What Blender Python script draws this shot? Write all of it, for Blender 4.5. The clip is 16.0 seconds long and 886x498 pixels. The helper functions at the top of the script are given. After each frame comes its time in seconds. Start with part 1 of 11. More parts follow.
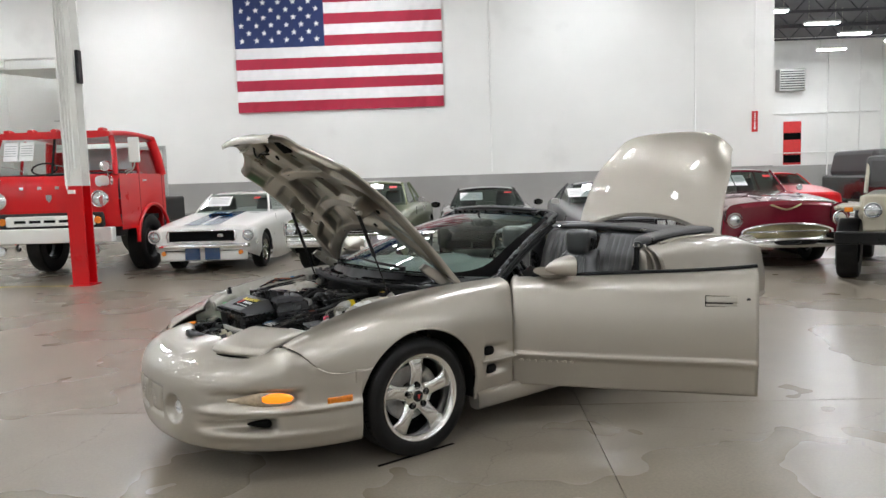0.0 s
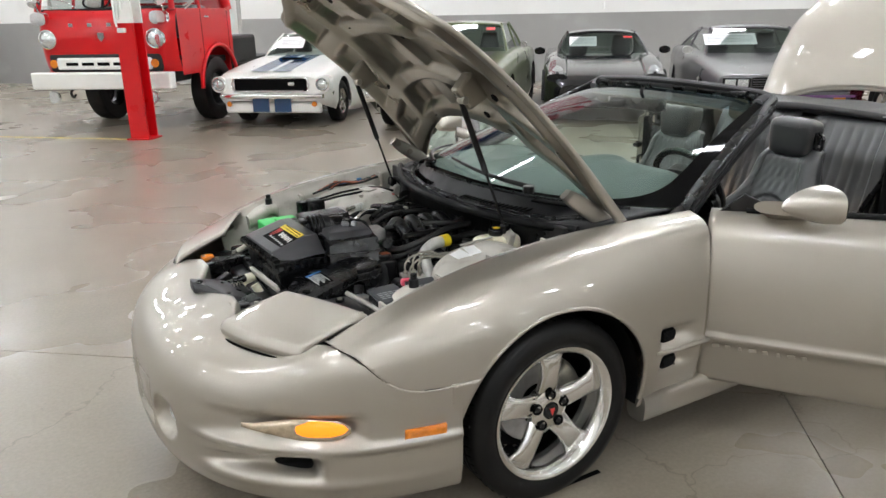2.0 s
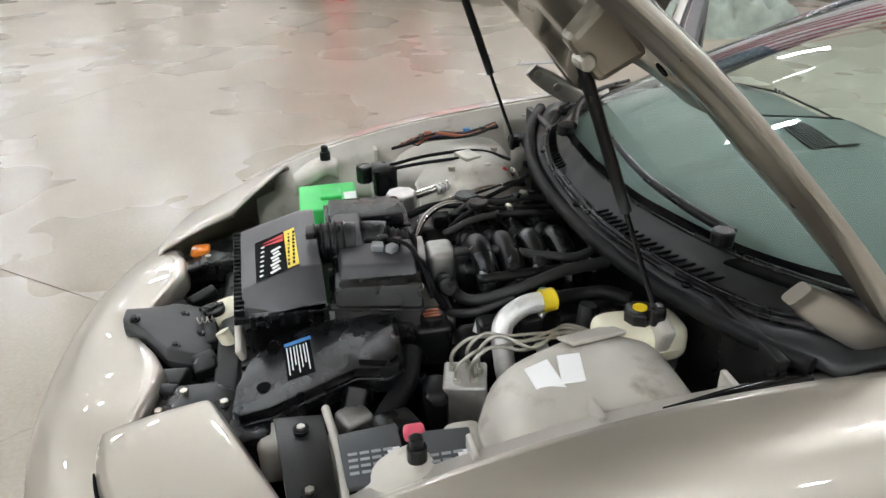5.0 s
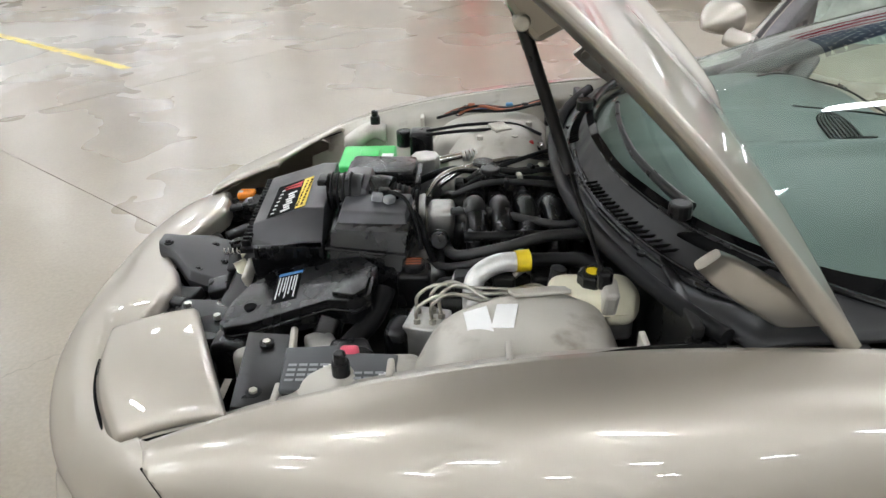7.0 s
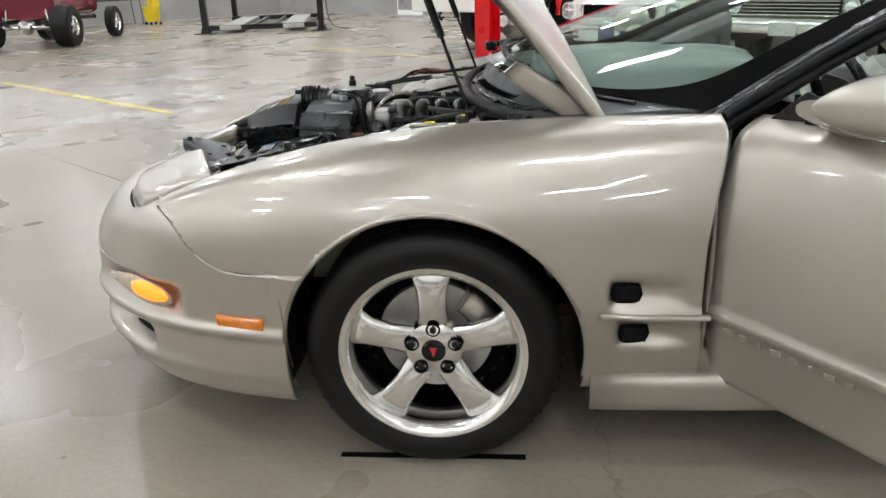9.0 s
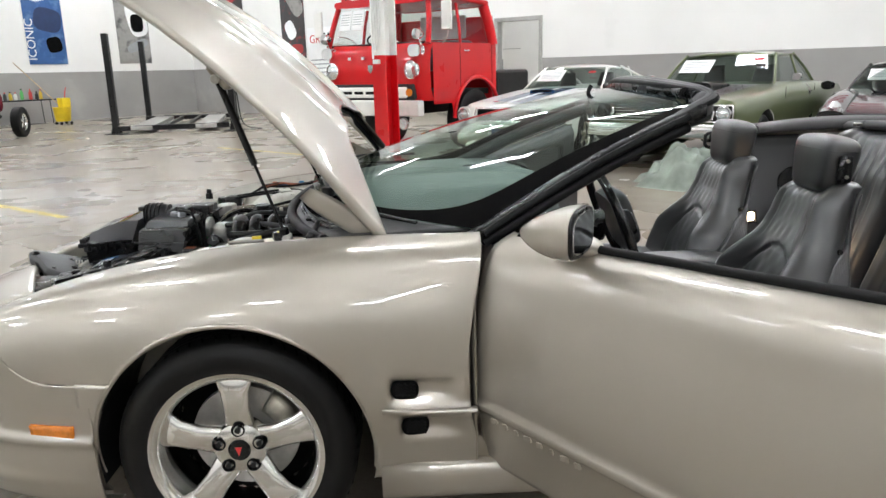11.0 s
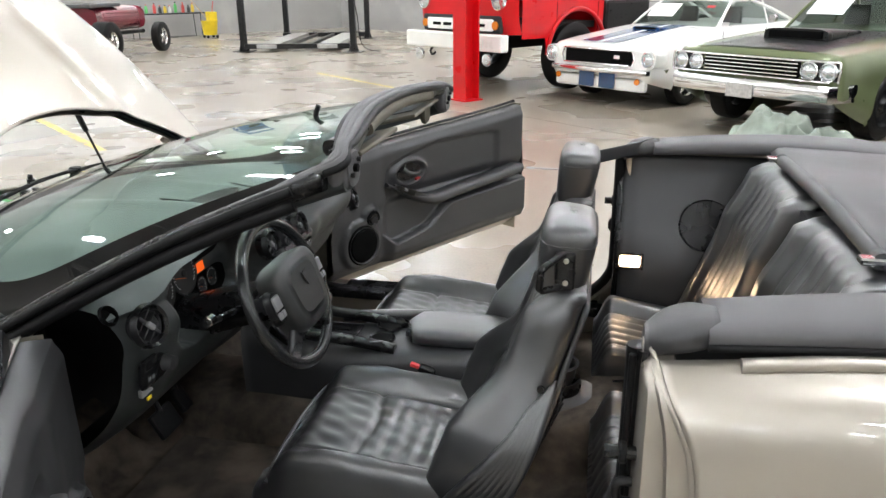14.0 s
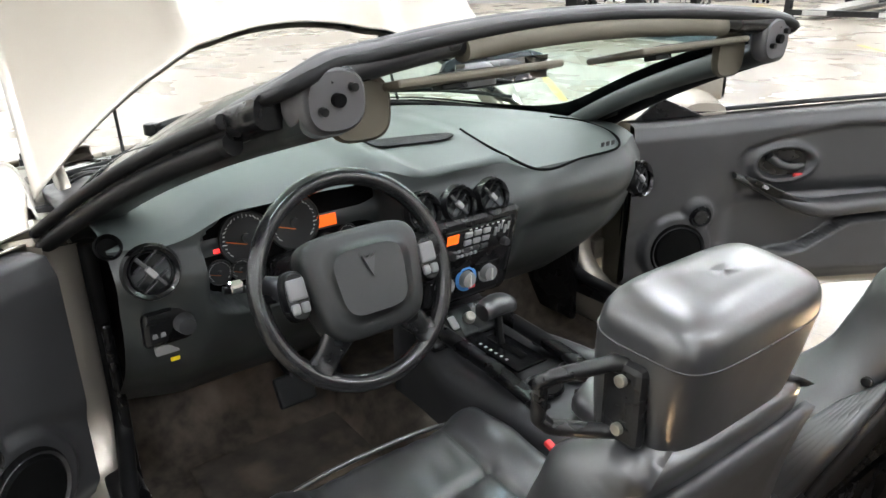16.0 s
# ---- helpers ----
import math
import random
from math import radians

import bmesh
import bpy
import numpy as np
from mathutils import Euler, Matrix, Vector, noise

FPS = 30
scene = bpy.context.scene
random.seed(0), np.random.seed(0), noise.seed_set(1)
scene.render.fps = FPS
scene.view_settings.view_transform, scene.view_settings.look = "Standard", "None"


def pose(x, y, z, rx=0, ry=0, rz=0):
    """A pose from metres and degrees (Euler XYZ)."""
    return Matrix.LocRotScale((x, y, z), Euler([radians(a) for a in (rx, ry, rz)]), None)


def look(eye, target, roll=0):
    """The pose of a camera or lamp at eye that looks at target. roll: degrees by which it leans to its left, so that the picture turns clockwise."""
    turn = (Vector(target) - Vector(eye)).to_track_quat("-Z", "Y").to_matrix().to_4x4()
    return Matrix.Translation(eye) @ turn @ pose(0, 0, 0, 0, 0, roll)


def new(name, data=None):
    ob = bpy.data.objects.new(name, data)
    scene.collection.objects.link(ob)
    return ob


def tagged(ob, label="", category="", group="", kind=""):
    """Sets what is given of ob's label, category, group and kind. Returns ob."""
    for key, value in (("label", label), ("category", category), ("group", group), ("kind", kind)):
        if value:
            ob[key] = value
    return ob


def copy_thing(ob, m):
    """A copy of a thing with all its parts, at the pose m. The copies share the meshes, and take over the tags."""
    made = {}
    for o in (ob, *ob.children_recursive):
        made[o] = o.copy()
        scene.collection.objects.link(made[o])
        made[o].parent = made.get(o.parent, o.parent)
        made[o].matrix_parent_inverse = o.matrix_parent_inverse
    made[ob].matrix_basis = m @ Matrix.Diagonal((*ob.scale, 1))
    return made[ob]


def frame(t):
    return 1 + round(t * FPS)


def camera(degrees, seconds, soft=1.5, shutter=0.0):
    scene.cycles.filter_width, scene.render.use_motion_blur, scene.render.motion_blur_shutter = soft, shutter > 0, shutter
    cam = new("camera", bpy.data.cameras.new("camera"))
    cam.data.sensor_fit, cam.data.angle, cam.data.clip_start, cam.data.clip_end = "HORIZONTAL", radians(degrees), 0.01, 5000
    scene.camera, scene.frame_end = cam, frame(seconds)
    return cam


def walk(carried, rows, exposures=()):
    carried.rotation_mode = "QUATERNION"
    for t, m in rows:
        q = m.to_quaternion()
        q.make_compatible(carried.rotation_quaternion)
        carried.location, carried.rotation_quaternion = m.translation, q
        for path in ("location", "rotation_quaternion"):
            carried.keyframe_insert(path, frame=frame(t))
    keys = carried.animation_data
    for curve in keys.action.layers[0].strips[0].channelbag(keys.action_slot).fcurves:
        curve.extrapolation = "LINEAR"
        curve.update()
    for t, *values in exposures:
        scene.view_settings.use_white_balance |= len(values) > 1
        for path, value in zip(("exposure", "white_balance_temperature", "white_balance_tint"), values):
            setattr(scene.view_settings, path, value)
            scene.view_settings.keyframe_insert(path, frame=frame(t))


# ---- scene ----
cam = camera(62.5, 16.0)
PATH = [
    (0, (-2.163, -4.085, 1.503), (-0.983, -2.482, 1.308), -1.8),
    (0.5, (-1.955, -3.693, 1.511), (-0.806, -2.079, 1.236), -1.5),
    (1, (-1.751, -3.321, 1.535), (-0.656, -1.693, 1.149), -1.4),
    (1.5, (-1.557, -2.949, 1.581), (-0.534, -1.307, 1.073), -1.4),
    (2, (-1.361, -2.582, 1.595), (-0.428, -0.923, 0.981), -1.1),
    (2.5, (-1.148, -2.266, 1.62), (-0.313, -0.592, 0.912), -1.3),
    (3, (-0.973, -1.997, 1.602), (-0.242, -0.304, 0.829), -1.2),
    (3.5, (-0.826, -1.754, 1.592), (-0.193, -0.047, 0.763), -1.2),
    (4, (-0.698, -1.585, 1.59), (-0.169, 0.131, 0.71), -1.3),
    (4.2, (-0.644, -1.533, 1.596), (-0.158, 0.186, 0.697), -1.5),
    (6.5, (-0.279, -1.466, 1.572), (-0.25, 0.279, 0.594), -1.1),
    (7, (-0.177, -1.646, 1.554), (-0.228, 0.111, 0.599), -1.5),
    (7.5, (-0.084, -1.913, 1.48), (-0.191, -0.128, 0.585), -1.6),
    (8, (-0.002, -2.167, 1.388), (-0.135, -0.339, 0.587), -1.5),
    (8.2, (0.042, -2.248, 1.352), (-0.105, -0.408, 0.58), -2.0),
    (10.3, (0.249, -2.729, 1.123), (0.109, -0.802, 0.605), -1.5),
    (10.5, (0.277, -2.736, 1.15), (0.198, -0.795, 0.675), -1.5),
    (11, (0.522, -2.713, 1.328), (0.577, -0.771, 0.85), -1.5),
    (11.5, (0.771, -2.668, 1.397), (0.934, -0.736, 0.907), -1.7),
    (12, (0.984, -2.609, 1.444), (1.232, -0.691, 0.937), -1.5),
    (12.5, (1.165, -2.468, 1.482), (1.43, -0.56, 0.944), -1.0),
    (13, (1.358, -2.29, 1.499), (1.528, -0.385, 0.914), -0.8),
    (13.5, (1.624, -2.163, 1.55), (1.559, -0.271, 0.904), -0.7),
    (14, (1.896, -1.951, 1.573), (1.506, -0.113, 0.888), -0.5),
    (14.5, (2.14, -1.712, 1.572), (1.376, -0.007, 0.859), -0.6),
    (15, (2.297, -1.417, 1.525), (1.206, 0.091, 0.794), -0.8),
    (15.5, (2.272, -1.13, 1.438), (0.917, 0.146, 0.705), -1.2),
    (16, (2.203, -0.942, 1.366), (0.713, 0.166, 0.626), -1.0),
]
EXPOSURES = [(0, 1.05), (1, 1.12), (2, 1.36), (4, 1.58), (7, 1.55), (10.5, 1.42), (12.5, 1.42), (13.5, 1.75), (14.5, 1.95), (15.3, 2.2), (16, 2.45)]
walk(cam, [(t, look(eye, target, roll)) for t, eye, target, roll in PATH], EXPOSURES)
LAMP = 36.0

# ---- light ----
HALL = Matrix.Rotation(radians(-38.5), 4, "Z")      # hall axes: r along the flag wall, s towards it
world = bpy.data.worlds.new("world")
scene.world = world
world.use_nodes = True
world.node_tree.nodes["Background"].inputs[0].default_value = (0.9, 0.95, 1.0, 1)
world.node_tree.nodes["Background"].inputs[1].default_value = 0.02


# ---- small library ----
def spl(*pts):
    """A smooth curve through (t, v) pairs."""
    t = np.array([p[0] for p in pts], float)
    v = np.array([p[1] for p in pts], float)
    m = np.gradient(v, t) if len(t) > 2 else np.full(len(t), (v[-1] - v[0]) / (t[-1] - t[0]))

    def at(x):
        x = np.clip(np.asarray(x, float), t[0], t[-1])
        i = np.clip(np.searchsorted(t, x, side="right") - 1, 0, len(t) - 2)
        h = t[i + 1] - t[i]
        a = (x - t[i]) / h
        return ((2 * a**3 - 3 * a**2 + 1) * v[i] + (a**3 - 2 * a**2 + a) * h * m[i] + (-2 * a**3 + 3 * a**2) * v[i + 1] + (a**3 - a**2) * h * m[i + 1])

    return at


def curve3(pts, n):
    """n points along a smooth curve through 2D or 3D points."""
    pts = np.array(pts, float)
    d = np.r_[0, np.cumsum(np.linalg.norm(np.diff(pts, axis=0), axis=1))]
    u = np.linspace(0, d[-1], n)
    return np.stack([spl(*zip(d, pts[:, k]))(u) for k in range(pts.shape[1])], 1)


def ss(a, b, x):
    """Smooth step from a to b."""
    t = np.clip((np.asarray(x, float) - a) / (b - a), 0, 1)
    return t * t * (3 - 2 * t)


def fair(P, k, axis=0):
    """Smooths rows of points along one axis and keeps both ends where they are."""
    P = np.moveaxis(np.array(P, float), axis, 0)
    n = len(P)
    pre = 2 * P[0] - P[1:k + 1][::-1]
    post = 2 * P[-1] - P[n - k - 1:n - 1][::-1]
    Q = np.concatenate([pre, P, post])
    w = np.exp(-0.5 * (np.arange(-k, k + 1) / (k / 2.2)) ** 2)
    w /= w.sum()
    R_ = sum(w[j] * Q[j:j + n] for j in range(2 * k + 1))
    return np.moveaxis(R_, 0, axis)


def mesh_of(name, verts, faces, smooth=True):
    me = bpy.data.meshes.new(name)
    me.from_pydata([tuple(map(float, v)) for v in verts], [], [tuple(map(int, f)) for f in faces])
    if smooth:
        me.polygons.foreach_set("use_smooth", [True] * len(me.polygons))
    me.update()
    return me


def put(name, me, material, parent=None, label="", m=None, kind="", category="", group=""):
    """Links a mesh as one object."""
    ob = new(name, me)
    if not me.materials:
        me.materials.append(material)
    if parent:
        ob.parent = parent
    if m is not None:
        ob.matrix_basis = m
    return tagged(ob, label, category, group, kind)


def part(name, bm, material, parent=None, label="", smooth=False, m=None):
    """Links a bmesh, or a mesh, as one mesh object under a thing or a part."""
    if isinstance(bm, bmesh.types.BMesh):
        me = bpy.data.meshes.new(name)
        bm.to_mesh(me)
        bm.free()
        if smooth:
            me.polygons.foreach_set("use_smooth", [True] * len(me.polygons))
    else:
        me = bm
    return put(name, me, material, parent, label, m)


def thing(name, label, category, m=None, group="", kind="", parent=None):
    ob = new(name)
    ob.empty_display_size = 0.1
    if m is not None:
        ob.matrix_basis = m
    if parent:
        ob.parent = parent
    return tagged(ob, label, category, group, kind)


def solid(ob, t, offset=-1.0):
    s = ob.modifiers.new("thickness", "SOLIDIFY")
    s.thickness, s.offset, s.use_even_offset = t, offset, False
    return ob


def autosmooth(me, deg=35):
    me.polygons.foreach_set("use_smooth", [True] * len(me.polygons))
    bm = bmesh.new()
    bm.from_mesh(me)
    lim = radians(deg)
    for e in bm.edges:
        e.smooth = not (len(e.link_faces) == 2 and e.calc_face_angle(0) > lim)
    bm.to_mesh(me)
    bm.free()
    return me


def grid(P, name="grid", closed_u=False, closed_v=False, cap=False, hole=None, flip=False, smooth=True):
    """A mesh from an array of points (nu, nv, 3). hole: rows (cx, cz, R) of round openings in the x-z plane."""
    P = np.array(P, float)
    nu, nv = P.shape[:2]
    V = P.reshape(-1, 3).copy()
    inside = np.zeros(len(V), bool)
    for cx, cz, R in hole or ():
        d = np.hypot(V[:, 0] - cx, V[:, 2] - cz)
        inside |= d < R
    F = []
    for i in range(nu if closed_u else nu - 1):
        for j in range(nv if closed_v else nv - 1):
            q = (i * nv + j, ((i + 1) % nu) * nv + j, ((i + 1) % nu) * nv + (j + 1) % nv, i * nv + (j + 1) % nv)
            if not all(inside[k] for k in q):
                F.append(q[::-1] if flip else q)
    for cx, cz, R in hole or ():
        dx, dz = V[:, 0] - cx, V[:, 2] - cz
        d = np.hypot(dx, dz) + 1e-9
        s = d < R
        V[s, 0], V[s, 2] = cx + dx[s] / d[s] * R, cz + dz[s] / d[s] * R
    ncap = len(F)
    if cap and closed_v:
        for i in (0, nu - 1):
            loop = [i * nv + j for j in range(nv)]
            F.append(loop[::-1] if (i == 0) != flip else loop)
    if hole:
        ncap = len(F)
        used = sorted({k for f in F for k in f})
        at = {k: n for n, k in enumerate(used)}
        V, F = V[used], [tuple(at[k] for k in f) for f in F]
    me = mesh_of(name, V, F, smooth)
    for k in range(ncap, len(F)):
        me.polygons[k].use_smooth = False
    return me


def sup(n, hu, hv, e=3.0):
    """A superellipse of n points."""
    a = np.linspace(0, 2 * np.pi, n, endpoint=False) + np.pi / n
    c, s = np.cos(a), np.sin(a)
    return np.stack([np.sign(c) * np.abs(c) ** (2 / e) * hu, np.sign(s) * np.abs(s) ** (2 / e) * hv], 1)


def loft(rows, n=24, e=3.0, name="loft", u=(0, 1, 0), v=(0, 0, 1)):
    """A closed skin over superellipse sections. rows: (centre, half_u, half_v[, u axis, v axis])."""
    S = []
    for row in rows:
        c, hu, hv = row[:3]
        au, av = (row[3], row[4]) if len(row) > 4 else (u, v)
        q = sup(n, hu, hv, e)
        S.append(np.array(c) + q[:, :1] * np.array(au, float) + q[:, 1:] * np.array(av, float))
    return grid(np.array(S), name, closed_v=True, cap=True)


def smooth_rows(rows, n):
    """Resamples loft rows of (centre, hu, hv) smoothly."""
    A = np.array([[*c, a, b] for c, a, b in rows], float)
    A = curve3(A, n)
    return [(r[:3], max(r[3], 1e-4), max(r[4], 1e-4)) for r in A]


def tube(pts, r, n=10, count=None, name="tube", taper=None, straight=False):
    """A round pipe along points, in a smooth curve or in straight runs."""
    if straight:
        pts = np.array(pts, float)
        pts = np.concatenate([pts[i] + (pts[i + 1] - pts[i]) * np.linspace(0.04, 0.96, 6)[:, None] for i in range(len(pts) - 1)])
    P = curve3(pts, count or max(8, 4 * len(pts)))
    T = np.gradient(P, axis=0)
    T /= np.linalg.norm(T, axis=1)[:, None]
    ref = np.array([0, 0, 1.0]) if abs(T[0][2]) < 0.9 else np.array([1.0, 0, 0])
    S = []
    U = np.cross(T[0], ref)
    for k, (p, t) in enumerate(zip(P, T)):
        U = U - (U @ t) * t
        U /= np.linalg.norm(U)
        W = np.cross(t, U)
        a = np.linspace(0, 2 * np.pi, n, endpoint=False)
        rr = r if taper is None else r * taper(k / (len(P) - 1))
        S.append(p + rr * (np.cos(a)[:, None] * U + np.sin(a)[:, None] * W))
    return grid(np.array(S), name, closed_v=True, cap=True)


def lathe(prof, n=40, axis="y", name="lathe", arc=(0, 2 * np.pi), close=False):
    """Turns a profile of (radius, along) about an axis through the origin."""
    full = arc[1] - arc[0] > 6.28
    a = np.linspace(*arc, n, endpoint=not full)
    P = np.zeros((n, len(prof), 3))
    for j, (r, h) in enumerate(prof):
        c, s = r * np.cos(a), r * np.sin(a)
        if axis == "y":
            P[:, j] = np.stack([c, np.full(n, h), s], 1)
        elif axis == "x":
            P[:, j] = np.stack([np.full(n, h), c, s], 1)
        else:
            P[:, j] = np.stack([c, s, np.full(n, h)], 1)
    return autosmooth(grid(P, name, closed_u=full, closed_v=close, flip=axis == "y"), 40)


def box(size, at=(0, 0, 0), bevel=0.0, seg=2, m=None, taper=None, bm=None):
    """A bevelled box, added to bm. taper: (x, y) scale of the top."""
    own = bmesh.new()
    bmesh.ops.create_cube(own, size=1.0)
    for v in own.verts:
        if taper and v.co.z > 0:
            v.co.x *= taper[0]
            v.co.y *= taper[1]
        v.co = Vector((v.co.x * size[0], v.co.y * size[1], v.co.z * size[2]))
    if bevel:
        bmesh.ops.bevel(own, geom=own.edges[:], offset=bevel, segments=seg, profile=0.5, affect="EDGES")
    bmesh.ops.transform(own, matrix=Matrix.Translation(at) @ (m if m is not None else Matrix()), verts=own.verts)
    if bm is None:
        return own
    me = bpy.data.meshes.new("tmp")
    own.to_mesh(me)
    own.free()
    bm.from_mesh(me)
    bpy.data.meshes.remove(me)
    return bm


def cyl(r, h, at=(0, 0, 0), n=24, bevel=0.0, m=None, r2=None, bm=None):
    """A cylinder along z, its base at `at`, added to bm."""
    own = bmesh.new()
    bmesh.ops.create_cone(own, cap_ends=True, segments=n, radius1=r, radius2=r if r2 is None else r2, depth=h)
    bmesh.ops.translate(own, vec=(0, 0, h / 2), verts=own.verts)
    if bevel:
        bmesh.ops.bevel(own, geom=[e for e in own.edges if abs(e.verts[0].co.z - e.verts[1].co.z) < 1e-6], offset=bevel, segments=2, profile=0.5, affect="EDGES")
    bmesh.ops.transform(own, matrix=Matrix.Translation(at) @ (m if m is not None else Matrix()), verts=own.verts)
    if bm is None:
        return own
    me = bpy.data.meshes.new("tmp")
    own.to_mesh(me)
    own.free()
    bm.from_mesh(me)
    bpy.data.meshes.remove(me)
    return bm


def prism(poly, h, bevel=0.0, m=None):
    """A flat shape of (x, y) points, h thick in z."""
    bm = bmesh.new()
    lo = [bm.verts.new((x, y, 0)) for x, y in poly]
    f = bm.faces.new(lo)
    bmesh.ops.recalc_face_normals(bm, faces=[f])
    ex = bmesh.ops.extrude_face_region(bm, geom=[f])
    bmesh.ops.translate(bm, vec=(0, 0, h), verts=[g for g in ex["geom"] if isinstance(g, bmesh.types.BMVert)])
    bmesh.ops.recalc_face_normals(bm, faces=bm.faces[:])
    if bevel:
        bmesh.ops.bevel(bm, geom=bm.edges[:], offset=bevel, segments=2, profile=0.5, affect="EDGES")
    if m is not None:
        bmesh.ops.transform(bm, matrix=m, verts=bm.verts)
    return bm


AX = {"x": Matrix.Rotation(radians(90), 4, "Y"), "y": Matrix.Rotation(radians(-90), 4, "X"), "z": Matrix()}


# ---- materials ----
def mat(name, color, rough=0.5, metal=0.0, coat=0.0, var=0.1, scale=6.0, bump=0.0, bump_scale=180.0, rvar=0.1, spec=0.5, coat_rough=0.04, color2=None, mix=0.0, mix_scale=1.5):
    """A painted, moulded or woven surface with variation at two scales."""
    m = bpy.data.materials.new(name)
    m.use_nodes = True
    nt = m.node_tree
    N, L = nt.nodes, nt.links
    b = N["Principled BSDF"]
    tc = N.new("ShaderNodeTexCoord")
    n1, n2 = N.new("ShaderNodeTexNoise"), N.new("ShaderNodeTexNoise")
    n1.inputs["Scale"].default_value, n1.inputs["Detail"].default_value = scale, 5
    n2.inputs["Scale"].default_value, n2.inputs["Detail"].default_value = bump_scale, 3
    L.new(tc.outputs["Object"], n1.inputs["Vector"])
    L.new(tc.outputs["Object"], n2.inputs["Vector"])
    hsv = N.new("ShaderNodeHueSaturation")
    hsv.inputs["Color"].default_value = (*color, 1)
    mr = N.new("ShaderNodeMapRange")
    mr.inputs["To Min"].default_value, mr.inputs["To Max"].default_value = 1 - var, 1 + var
    mr.inputs["From Min"].default_value, mr.inputs["From Max"].default_value = 0.3, 0.7
    L.new(n1.outputs["Fac"], mr.inputs["Value"])
    L.new(mr.outputs["Result"], hsv.inputs["Value"])
    out = hsv.outputs["Color"]
    if color2:
        n3 = N.new("ShaderNodeTexNoise")
        n3.inputs["Scale"].default_value, n3.inputs["Detail"].default_value = mix_scale, 8
        L.new(tc.outputs["Object"], n3.inputs["Vector"])
        cr = N.new("ShaderNodeMapRange")
        cr.inputs["From Min"].default_value, cr.inputs["From Max"].default_value = 0.62 - 0.3 * mix, 0.72 - 0.3 * mix + 0.05
        L.new(n3.outputs["Fac"], cr.inputs["Value"])
        mx = N.new("ShaderNodeMix")
        mx.data_type = "RGBA"
        L.new(cr.outputs["Result"], mx.inputs["Factor"])
        L.new(out, mx.inputs["A"])
        mx.inputs["B"].default_value = (*color2, 1)
        out = mx.outputs["Result"]
    L.new(out, b.inputs["Base Color"])
    rr = N.new("ShaderNodeMapRange")
    rr.inputs["From Min"].default_value, rr.inputs["From Max"].default_value = 0.3, 0.7
    rr.inputs["To Min"].default_value, rr.inputs["To Max"].default_value = max(0.02, rough * (1 - rvar)), min(1, rough * (1 + rvar))
    L.new(n1.outputs["Fac"], rr.inputs["Value"])
    L.new(rr.outputs["Result"], b.inputs["Roughness"])
    b.inputs["Metallic"].default_value = metal
    b.inputs["Specular IOR Level"].default_value = spec
    b.inputs["Coat Weight"].default_value = coat
    b.inputs["Coat Roughness"].default_value = coat_rough
    if bump:
        bp = N.new("ShaderNodeBump")
        bp.inputs["Strength"].default_value = bump
        bp.inputs["Distance"].default_value = 0.002
        L.new(n2.outputs["Fac"], bp.inputs["Height"])
        L.new(bp.outputs["Normal"], b.inputs["Normal"])
    return m


def glass(name, tint, rough=0.0):
    """Thin car glass: clear with tint, and a real reflection."""
    m = bpy.data.materials.new(name)
    m.use_nodes = True
    N, L = m.node_tree.nodes, m.node_tree.links
    N.remove(N["Principled BSDF"])
    tr, gl, mx, fr = (N.new("ShaderNode" + k) for k in ("BsdfTransparent", "BsdfGlossy", "MixShader", "LayerWeight"))
    tr.inputs["Color"].default_value = (*tint, 1)
    gl.inputs["Roughness"].default_value = rough + 0.01
    fr.inputs["Blend"].default_value = 0.5
    pw, ad = N.new("ShaderNodeMath"), N.new("ShaderNodeMath")
    pw.operation, ad.operation = "POWER", "MULTIPLY_ADD"
    pw.inputs[1].default_value, ad.inputs[1].default_value, ad.inputs[2].default_value = 5.0, 0.92, 0.045
    L.new(fr.outputs["Facing"], pw.inputs[0])
    L.new(pw.outputs[0], ad.inputs[0])
    L.new(ad.outputs[0], mx.inputs[0])
    L.new(tr.outputs[0], mx.inputs[1])
    L.new(gl.outputs[0], mx.inputs[2])
    L.new(mx.outputs[0], N["Material Output"].inputs["Surface"])
    return m


def glow(name, color, strength):
    m = bpy.data.materials.new(name)
    m.use_nodes = True
    b = m.node_tree.nodes["Principled BSDF"]
    b.inputs["Base Color"].default_value = (*color, 1)
    b.inputs["Emission Color"].default_value = (*color, 1)
    b.inputs["Emission Strength"].default_value = strength
    return m


